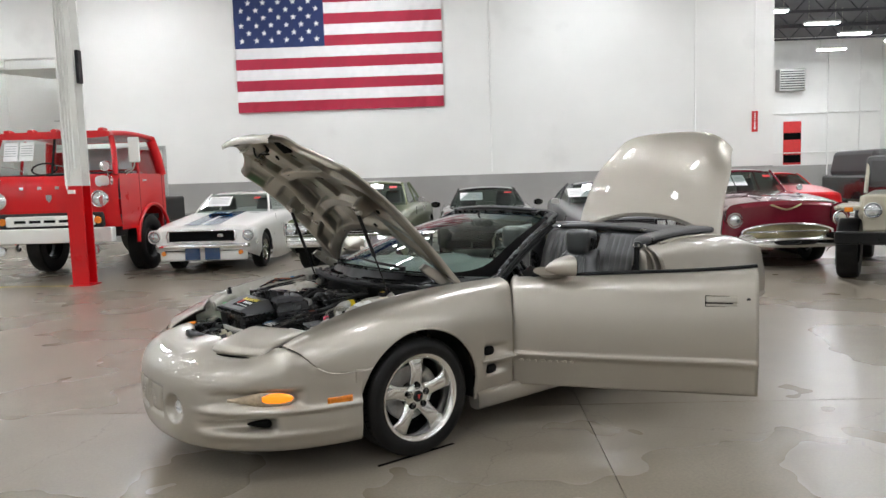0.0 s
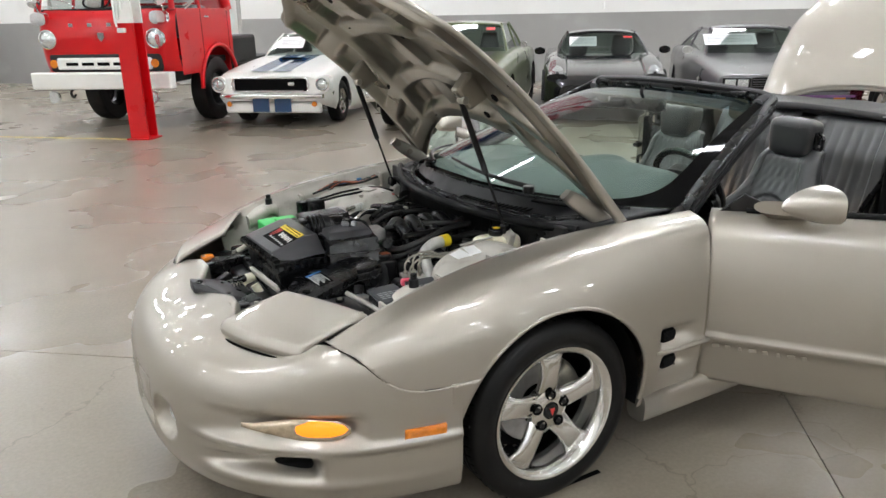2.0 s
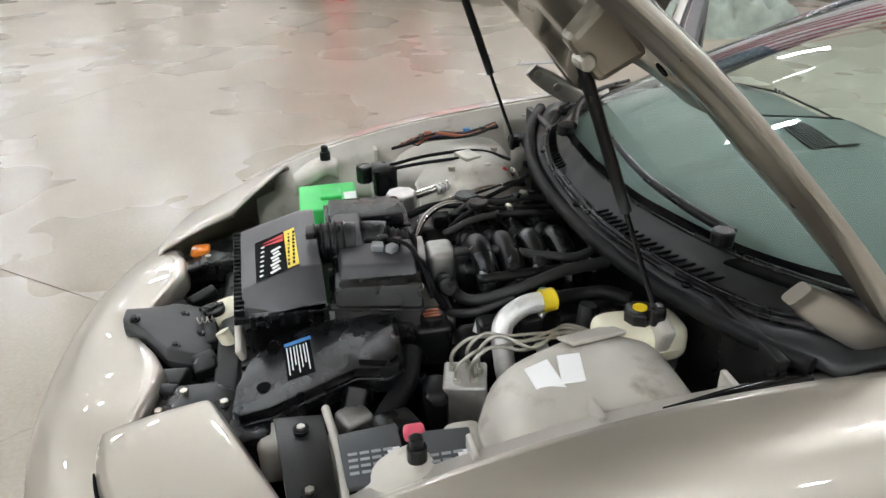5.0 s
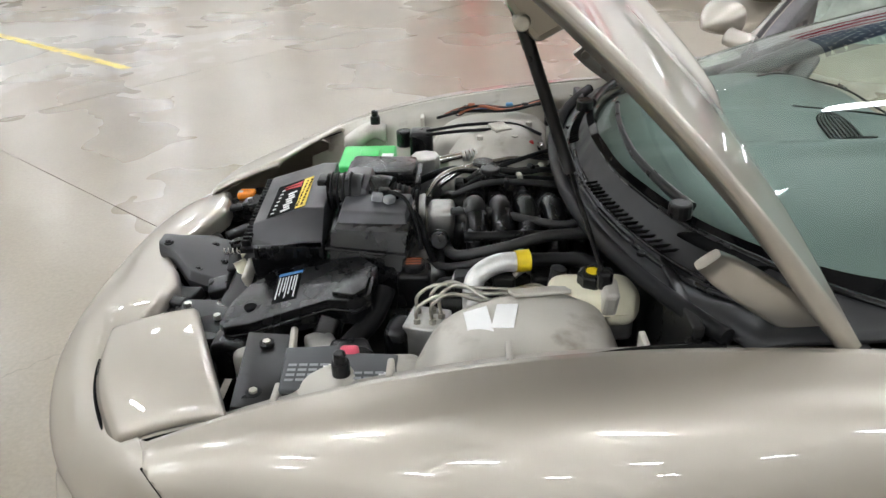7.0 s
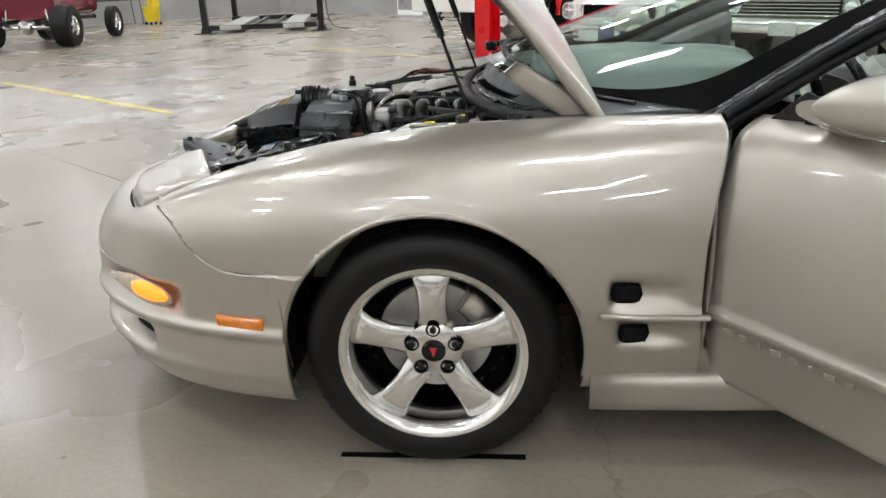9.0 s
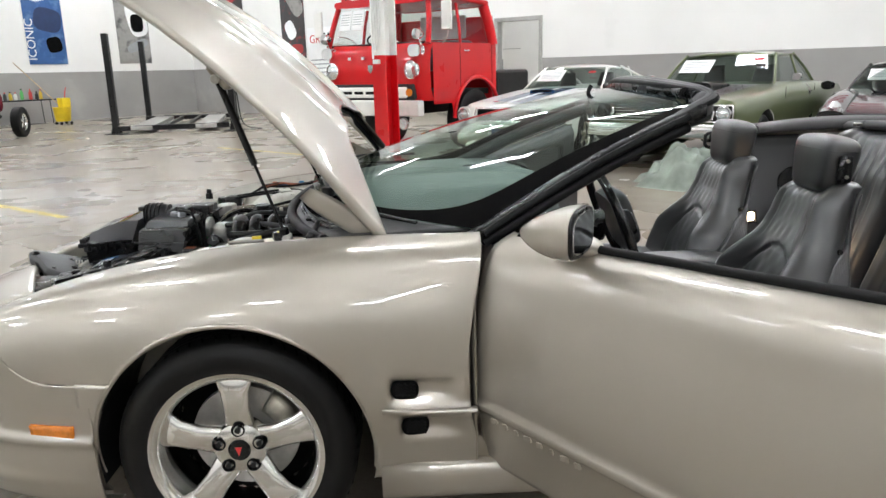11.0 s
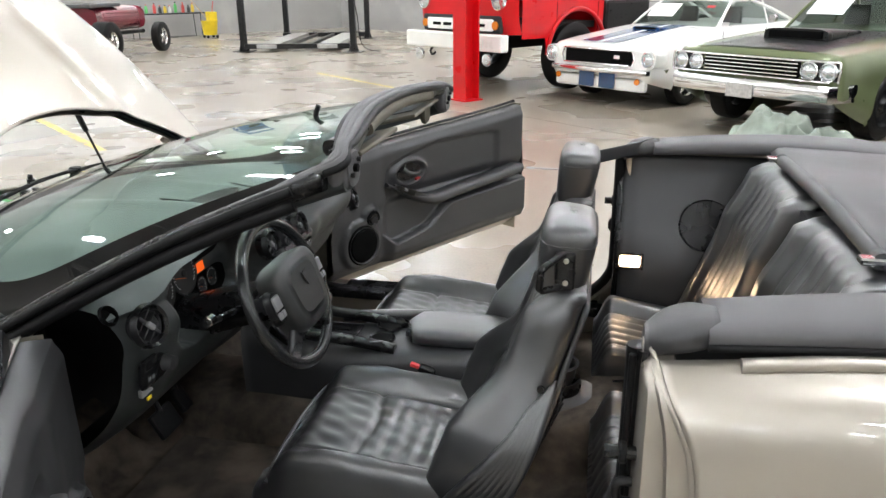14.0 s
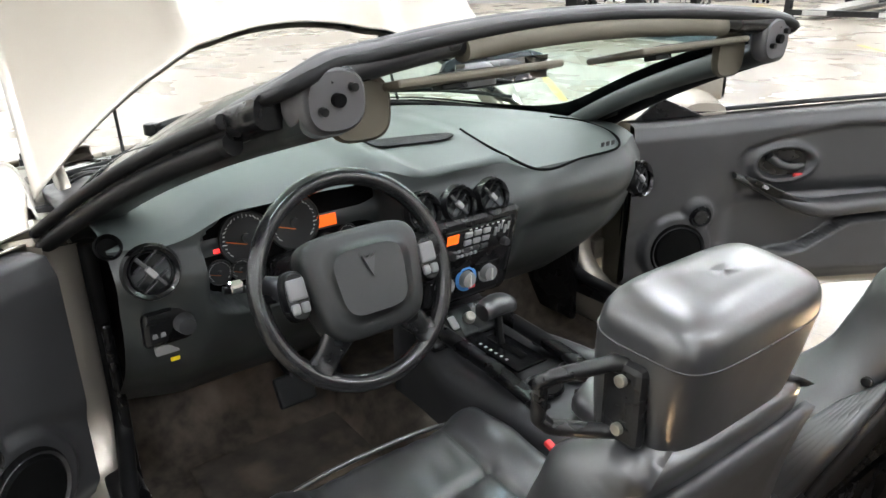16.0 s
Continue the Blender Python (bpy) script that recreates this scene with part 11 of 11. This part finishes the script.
    part("roof", loft(rows, 40, 5), M_RED, c)
    part("rear_wall", box((0.06, 2.05, 1.5), (2.03, 0, 1.45), 0.02), M_RED, c)
    part("rear_window", box((0.02, 1.0, 0.4), (1.985, 0, 2.05), 0.02), M_PAPER, c)
    for k in range(5):
        part("roof_lamp", loft([((0.3 + 0.14 * t, -0.8 + 0.4 * k, 2.475), 0.05, 0.03 * math.sin(math.pi * (0.2 + 0.6 * t)) + 0.01) for t in np.linspace(0, 1, 5)], 14, 2.4), M_RED, c, "red roof marker lamp")
    for y0, y1 in ((-0.93, -0.02), (0.02, 0.93)):
        g = part("windscreen", grid(np.array([[(0.16 + 0.17 * t + 0.06 * abs(y / 0.95) ** 3, y * (1 - 0.07 * t), 1.74 + 0.62 * t) for t in np.linspace(0, 1, 6)] for y in np.linspace(y0, y1, 14)]), flip=True), M_CLEAR, c, "split windscreen pane")
        g.visible_shadow = False
    part("centre_post", tube([(0.15, 0, 1.73), (0.33, 0, 2.37)], 0.02, 8, 4), M_RUBBER, c)
    part("screen_rubber", tube([(0.17, -0.98, 1.735), (0.14, 0, 1.735), (0.17, 0.98, 1.735)], 0.02, 8, 20), M_RUBBER, c)
    for y in (-0.55, 0.35):
        part("wiper", tube([(0.12, y, 1.74), (0.17, y + 0.25, 1.86), (0.2, y + 0.5, 1.9)], 0.009, 6, 12), M_CHROME, c)
    part("dash", box((0.35, 1.9, 0.12), (0.45, 0, 1.70), 0.04), M_DARKIN, c)
    part("seat_bench", box((0.5, 1.7, 0.5), (1.5, 0, 1.55), 0.08), M_LEATHER, c)
    part("truck_wheel_rim", tube([(0.72 + 0.06 * math.sin(a), 0.45 + 0.22 * math.cos(a), 1.86 + 0.1 * math.sin(a)) for a in np.linspace(0, 2 * math.pi, 25)], 0.015, 8, 60), M_RUBBER, c, "large steering wheel")
    sheet(c, 0.28, 0.72, 2.12, 0.24, 0.32, -15)
    sheet(c, 0.28, 0.45, 2.12, 0.24, 0.32, -15)
    # maker's letters on the front, as plain bars
    for k in range(4):
        part("letter_bar", box((0.01, 0.07, 0.05), (0.008, -0.45 + 0.30 * k, 1.53), 0.004), M_CHROME, c)
    part("shield_badge", prism([(-0.05, 0.06), (0.05, 0.06), (0.05, -0.01), (0, -0.07), (-0.05, -0.01)], 0.012, 0.003, m=Matrix.Translation((0.015, 0, 1.36)) @ Matrix.Rotation(radians(-90), 4, "Z") @ Matrix.Rotation(radians(90), 4, "X")), M_CHROME, c, "small chrome shield")
    part("grille_recess", box((0.08, 1.78, 0.26), (0.05, 0, 1.0), 0.04), M_DARKIN, c)
    gp = part("grille", box((0.05, 1.5, 0.17), (0.0, 0, 0.99), 0.03), M_WHITE, c, "white pressed grille bar")
    for k in range(5):
        part("grille_slot", box((0.02, 0.2, 0.05), (-0.02, -0.5 + 0.25 * k, 0.985), 0.01), M_INK_SHADE, gp)
    part("bumper", box((0.16, 2.2, 0.24), (-0.10, 0, 0.755), 0.025, 3), M_WHITE, c, "broad white steel bumper")
    for y in (-0.5, 0.5):
        part("tow_hook", tube([(-0.1, y, 0.64), (-0.16, y, 0.58), (-0.12, y, 0.52), (-0.06, y, 0.55)], 0.018, 8, 16), M_SATIN, c)
    part("chassis", box((5.5, 0.8, 0.22), (3.2, 0, 0.72), 0.02), M_SATIN, c, "black chassis frame")
    part("rear_box", box((1.2, 1.5, 0.5), (3.0, -0.1, 1.05), 0.06), M_SATIN, c, "black equipment behind the cab")
    part("cab_floor", box((1.8, 1.9, 0.1), (1.1, 0, 0.95)), M_DARKIN, c)
    for x, s in ((1.45, -1), (1.45, 1), (5.0, -1), (5.0, 1)):
        parked_wheel(c, (x, s * 0.92, 0.50), s, 0.50, 0.27, 0.28, "black", False)
    return c


for make in (fastback, muscle, sports, hatchback, fifties, offroader, cab_truck):
    make()

# second red car and roofs glimpsed in the next bay
c = thing("parked_coupe", "red coupe parked in the next bay", "car", placed(9.6, 14.5))
me, P = shell(4.4, 0.9, spl((0, 0.8), (1.2, 0.95), (3, 1.0), (4.4, 0.9)), spl((0, 0.8), (1, 0.9), (4.4, 0.8)), spl((0, 0.3), (4.4, 0.3)), (0.9, 3.4), 0.36)
part("body", me, M_RED, c)
part("nose_panel", nose_cap(P, 0), M_RED, c)
house(c, M_RED, 1.5, 2.1, 2.9, 3.8, lambda x: 0.96, 1.3, 0.72, 0.56)
for x, s in ((0.9, -1), (0.9, 1), (3.4, -1), (3.4, 1)):
    parked_wheel(c, (x, s * 0.78, 0.32), s, 0.32, 0.2, 0.2, "alloy")
c = thing("parked_suv", "black soft-top off-roader in the next bay", "car", placed(12.4, 14.0))
part("body", box((4.0, 1.8, 0.75), (2.0, 0, 0.85), 0.08), M_BLACKCAR, c)
part("soft_top", box((2.5, 1.55, 0.7), (2.6, 0, 1.55), 0.12, taper=(0.9, 0.9)), M_CANVAS, c)
for x, s in ((0.8, -1), (0.8, 1), (3.2, -1), (3.2, 1)):
    parked_wheel(c, (x, s * 0.8, 0.4), s, 0.4, 0.25, 0.22, "black", False)

# open hot-rod chassis by the far wall
hr_ = thing("hot_rod", "dark maroon hot rod with exposed axle and fat tyres", "car", placed(-15.4, 4.0, 45))
for x, s, R_, w in ((0.0, -1, 0.42, 0.36), (0.0, 1, 0.42, 0.36), (2.6, -1, 0.36, 0.2), (2.6, 1, 0.36, 0.2)):
    parked_wheel(hr_, (x, s * 0.82, R_), s, R_, w, 0.2, "alloy", False)
part("axle", tube([(0, -0.7, 0.42), (0, 0, 0.40), (0, 0.7, 0.42)], 0.05, 10, 12), M_CHROME, hr_)
part("differential", lathe([(0.0, -0.14), (0.12, -0.1), (0.16, 0.0), (0.1, 0.12), (0.0, 0.14)], 24, "x"), M_CHROME, hr_, m=Matrix.Translation((0, 0, 0.42)))
part("body", loft([((0.1 + 2.2 * t, 0, 0.85), 0.62, 0.28) for t in np.linspace(0, 1, 8)], 24, 4), M_MAROON, hr_)
part("bed_cover", box((1.3, 1.2, 0.08), (0.6, 0, 1.16), 0.02), M_CANVAS, hr_)
for s in (-1, 1):
    part("frame_rail", tube([(-0.25, s * 0.4, 0.5), (1.0, s * 0.42, 0.52), (2.6, s * 0.38, 0.5)], 0.05, 8, 14), M_SATIN, hr_)
    part("shock", tube([(0.05, s * 0.45, 0.42), (0.15, s * 0.4, 0.85)], 0.03, 10, 6), M_CHROME, hr_)

# four-post lift
lf = thing("car_lift", "black four-post car lift with lowered ramps", "car lift", HALL)
for r, s in ((-14.95, 7.85), (-18.4, 10.9), (-12.9, 9.75), (-16.5, 12.6)):
    p = part("post", box((0.14, 0.14, 2.35), (r, s, 1.175), 0.01, m=Matrix.Rotation(radians(-48), 4, "Z")), M_SATIN, lf)
    part("foot", box((0.45, 0.45, 0.02), (r, s, 0.01), 0.004, m=Matrix.Rotation(radians(-48), 4, "Z")), M_SATIN, p)
    part("gusset", box((0.05, 0.3, 0.3), (r, s, 0.15), 0.01, taper=(1, 0.3)), M_SATIN, p)
d_ = Vector((-3.5, 2.95, 0)).normalized()
q_ = Vector((d_.y, -d_.x, 0))
ctr = Vector((-15.7, 10.25, 0.13))
ang = math.atan2(d_.y, d_.x)
for o in (-0.75, 0.75):
    part("runway", box((4.6, 0.5, 0.1), ctr + q_ * o, 0.01, m=Matrix.Rotation(ang, 4, "Z")), M_NICKEL, lf, "grey steel runway")
for o in (-2.2, 2.2):
    part("cross_beam", box((0.16, 2.6, 0.12), ctr + d_ * o, 0.01, m=Matrix.Rotation(ang, 4, "Z")), M_SATIN, lf)
for o in (-0.25, 0.25):
    part("jack_rail", box((4.2, 0.08, 0.08), ctr + q_ * o, 0.01, m=Matrix.Rotation(ang, 4, "Z")), M_SATIN, lf)
part("control_box", box((0.3, 0.2, 0.35), (-12.85, 9.62, 1.75), 0.03), M_SATIN, lf, "black control box")
part("notice", box((0.28, 0.01, 0.3), (-12.9, 9.62, 1.35), m=Matrix.Rotation(radians(-38), 4, "Z")), M_PAPER, lf, "white notice sheet")
part("power_cable", tube([(-12.8, 9.7, 1.6), (-12.7, 9.75, 0.9), (-12.6, 9.9, 0.1), (-12.3, 10.1, 0.03)], 0.012, 8, 30), M_RUBBER, lf)

# work table with bottles, mop bucket
tbl = thing("work_table", "black folding work table against the wall", "table", HALL @ pose(-21.3, 8.3, 0, 0, 0, 0))
part("tabletop", box((0.7, 2.3, 0.04), (0, 0, 0.74), 0.01), M_SATIN, tbl)
for x in (-0.28, 0.28):
    for y in (-1.0, 1.0):
        part("leg", tube([(x, y, 0.0), (x, y * 0.98, 0.72)], 0.014, 8, 4), M_SATIN, tbl)
rnd_ = random.Random(4)
for k in range(11):
    colr = [(0.7, 0.5, 0.05), (0.75, 0.75, 0.72), (0.1, 0.45, 0.12), (0.5, 0.05, 0.04), (0.03, 0.03, 0.03)][k % 5]
    b_ = thing("bottle", "%s plastic bottle on the work table" % ["yellow", "white", "green", "red", "black"][k % 5], "bottle", HALL @ pose(-21.35 + 0.25 * rnd_.random(), 7.35 + 0.18 * k, 0.76), "bottles on the table")
    h_ = 0.18 + 0.12 * rnd_.random()
    part("body", lathe([(0.0, 0.0), (0.045, 0.0), (0.048, 0.02), (0.047, h_ * 0.75), (0.018, h_ * 0.9), (0.018, h_)], 16, "z"), mat("bottle_plastic", colr, 0.4), b_)
    part("cap", cyl(0.02, 0.03, (0, 0, h_), 12), M_INK_SHADE if k % 2 else M_REDINK, b_)
mb = thing("mop_bucket", "yellow wheeled mop bucket with a wringer", "mop bucket", HALL @ pose(-20.3, 9.25, 0))
part("tub", lathe([(0.0, 0.1), (0.19, 0.1), (0.21, 0.14), (0.25, 0.5), (0.27, 0.52)], 28, "z"), M_YELLOW, mb)
part("wringer", box((0.3, 0.24, 0.34), (0.02, 0.08, 0.62), 0.03, taper=(1.15, 1.1)), M_YELLOW, mb)
for x in (-0.15, 0.15):
    for y in (-0.15, 0.15):
        part("castor", cyl(0.045, 0.03, (x, y, 0.05), 14, m=AX["x"]), M_RUBBER, mb)
part("lever", tube([(0.05, 0.1, 0.75), (0.1, 0.12, 1.0), (0.12, 0.14, 1.1)], 0.014, 8), M_REDINK, mb)
mp = thing("mop", "wooden mop handle leaning on the wall", "mop", HALL @ pose(-20.3, 9.3, 0))
part("handle", tube([(0.0, 0.0, 0.45), (-0.8, -0.3, 1.2), (-1.55, -0.55, 1.85)], 0.014, 8, 8), M_WOOD, mp)


# posters and banners: printed panels with plain colour shapes
def poster(name, m, w, h, base, shapes, label):
    p = thing(name, label, "poster", m, kind="")
    part("print", box((w, 0.012, h), (0, 0, h / 2)), base, p)
    for k, (x, z, a, b, mm, rot) in enumerate(shapes):
        part("printed_shape", loft([((x * w, -0.008 - 0.0006 * k, z * h), a * w, b * h, (math.cos(rot), 0, math.sin(rot)), (-math.sin(rot), 0, math.cos(rot))), ((x * w, -0.0095 - 0.0006 * k, z * h), a * w, b * h, (math.cos(rot), 0, math.sin(rot)), (-math.sin(rot), 0, math.cos(rot)))], 20, 3.2), mm, p)
    return p


def words(parent, text, size, at, rot, mm):
    cu = bpy.data.curves.new("text", "FONT")
    cu.body, cu.size, cu.extrude, cu.align_x = text, size, 0.002, "CENTER"
    ob = bpy.data.objects.new("tmp_text", cu)
    scene.collection.objects.link(ob)
    me = bpy.data.meshes.new_from_object(ob.evaluated_get(bpy.context.evaluated_depsgraph_get()))
    bpy.data.objects.remove(ob)
    o = put("lettering", me, mm, parent)
    o.matrix_basis = Matrix.Translation(at) @ Euler([radians(a) for a in rot]).to_matrix().to_4x4()
    return o


M_PBLUE = mat("print_blue", (0.03, 0.1, 0.28), 0.4, color2=(0.1, 0.2, 0.4), mix=0.3, mix_scale=3)
M_PGREY = mat("print_grey", (0.3, 0.29, 0.27), 0.4, color2=(0.08, 0.08, 0.08), mix=0.35, mix_scale=3)
M_PDARK = mat("print_dark", (0.05, 0.045, 0.045), 0.4, color2=(0.3, 0.05, 0.05), mix=0.2, mix_scale=4)
side_wall = lambda s_: HALL @ pose(WALL_L + 0.02, s_, 1.8, 0, 0, 90)
p1 = poster("car_poster", side_wall(10.0), 1.2, 3.0, M_PBLUE, [(0.05, 0.75, 0.42, 0.1, M_PAPER, 0.3), (0.1, 0.45, 0.36, 0.12, mat("print_navy", (0.01, 0.03, 0.1), 0.4), -0.2), (0.2, 0.2, 0.2, 0.08, M_INK_SHADE, 0.2)], "tall blue car poster on the wall")
words(p1, "ICONIC", 0.36, (-0.36, -0.016, 0.75), (90, -90, 0), M_PAPER)
poster("car_poster", side_wall(13.0), 1.2, 3.0, M_PGREY, [(0.15, 0.5, 0.3, 0.2, M_PAPER, 0.2), (0.15, 0.45, 0.2, 0.1, M_INK_SHADE, 0.0), (-0.2, 0.75, 0.2, 0.1, mat("print_olive", (0.2, 0.2, 0.12), 0.4), 0.3), (0.1, 0.2, 0.35, 0.05, M_LABELGREY, 0.4)], "tall grey headlight poster on the wall")
north = lambda r_: HALL @ pose(r_, WALL_S - 0.02, 1.8)
poster("car_poster", north(-19.6), 1.1, 3.0, M_PDARK, [(-0.1, 0.75, 0.28, 0.1, mat("print_red", (0.4, 0.04, 0.04), 0.4), 0), (0.1, 0.45, 0.3, 0.14, bpy.data.materials["print_olive"], 0.4), (0.0, 0.2, 0.3, 0.06, M_PGREY, 0.1)], "tall dark wheel poster on the wall")
poster("car_poster", north(-16.6), 1.1, 3.0, M_PDARK, [(0.1, 0.6, 0.25, 0.18, M_PGREY, 0.6), (-0.1, 0.3, 0.2, 0.1, M_PAPER, 0.5), (0.15, 0.1, 0.25, 0.05, bpy.data.materials["print_red"], 0.0)], "tall dark car poster on the wall")
bn = thing("banner_stand", "white pull-up banner with red lettering", "banner", HALL @ pose(-14.5, 14.4, 0))
part("print", box((1.05, 0.01, 2.6), (0, 0, 1.35)), M_PAPER, bn)
part("foot", box((1.1, 0.25, 0.06), (0, 0, 0.03), 0.02), M_CASTALU, bn)
words(bn, "GR", 0.34, (-0.2, -0.009, 2.2), (90, 0, 0), M_REDINK)
for k in range(4):
    for j in range(4):
        if (k + j) % 2 == 0:
            part("check", box((0.08, 0.004, 0.08), (0.15 + 0.08 * k, -0.007, 2.2 + 0.08 * j)), M_INK_SHADE, bn)
for k in range(9):
    part("text_bar", box((0.85 - 0.1 * (k % 3), 0.004, 0.03), (0, -0.007, 1.7 - 0.12 * k)), M_LABELGREY, bn)
part("photo", box((0.95, 0.004, 0.3), (0, -0.007, 0.35)), M_PGREY, bn)
fp = thing("red_banner", "red and black banner on the far wall", "banner", HALL @ pose(17.55, FAR_S - 0.02, 1.6))
part("print", box((0.9, 0.01, 2.2), (0, 0, 1.1)), M_REDINK, fp)
part("dark_panel", box((0.88, 0.004, 0.35), (0, -0.008, 1.45)), M_INK_SHADE, fp)
part("dark_panel", box((0.88, 0.004, 0.4), (0, -0.008, 0.3)), M_INK_SHADE, fp)
vt = thing("wall_vent", "grey louvred vent box on the far wall", "vent", HALL @ pose(17.3, FAR_S - 0.3, 5.3))
part("case", box((1.3, 0.5, 1.1), (0, 0, 0.55), 0.03), M_NICKEL, vt)
for k in range(8):
    part("louvre", box((1.2, 0.03, 0.06), (0, -0.26, 0.12 + 0.12 * k), 0.005), M_SATIN, vt)
for z in (2.2, 4.2):
    cd = thing("conduit", "white conduit along the far wall", "conduit", HALL @ pose(0, 0, 0), kind="structure")
    part("pipe", tube([(9.2, FAR_S - 0.06, z), (15, FAR_S - 0.06, z), (21.8, FAR_S - 0.06, z)], 0.03, 8, 6), M_WALL, cd)
for r in (19.3, 20.9):
    cd = thing("conduit", "white conduit up the far wall", "conduit", HALL @ pose(0, 0, 0), kind="structure")
    part("pipe", tube([(r, FAR_S - 0.08, 0.4), (r, FAR_S - 0.08, 4), (r, FAR_S - 0.08, 7.4)], 0.035, 8, 6), M_WALL, cd)

# crumpled car cover and a dropped tissue on the floor
Q = []
for u in np.linspace(0, 1, 50):
    row = []
    for v in np.linspace(0, 2 * np.pi, 60, endpoint=False):
        rr = u
        x, y = 0.72 * rr * math.cos(v), 0.40 * rr * math.sin(v)
        n_ = noise.noise(Vector((x * 4 + 3, y * 4, 0.5))) + 0.6 * noise.noise(Vector((x * 10, y * 10, 2.0)))
        edge = 1 + 0.16 * math.sin(3 * v + 1) + 0.08 * math.sin(7 * v)
        fold = 1 - abs(noise.noise(Vector((x * 6 + 1.5 * y, y * 5, 4.0)))) * 2.2
        z = 0.44 * (1 - rr**2.6) * (0.74 + 0.42 * n_) + 0.07 * fold * (1 - rr**3) + 0.012
        row.append((x * edge, y * edge, max(0.004, z) * (1 - rr**8)))
    Q.append(row)
put("car_cover", autosmooth(grid(np.array(Q), closed_v=True), 60), M_CLOTH, None, "crumpled grey-green car cover on the floor", HALL @ pose(-0.48, 6.34, 0, 0, 0, 8), category="car cover")
Q = [[(0.11 * (u - 0.5), 0.07 * (v - 0.5), 0.012 + 0.02 * abs(noise.noise(Vector((u * 5, v * 5, 1))))) for v in np.linspace(0, 1, 10)] for u in np.linspace(0, 1, 14)]
put("tissue", grid(np.array(Q)), M_PAPER, None, "crumpled white tissue on the concrete floor", HALL @ pose(-1.3, 6.32, -0.006), category="tissue")
stp = thing("floor_strap", "flat grey strap lying on the floor", "strap", HALL)
part("webbing", loft([((-1.78 + 0.5 * t, 4.33 + 0.37 * t, 0.004), 0.03, 0.003, (-0.6, 0.8, 0), (0, 0, 1)) for t in np.linspace(0, 1, 8)], 8, 4), M_LABELGREY, stp)
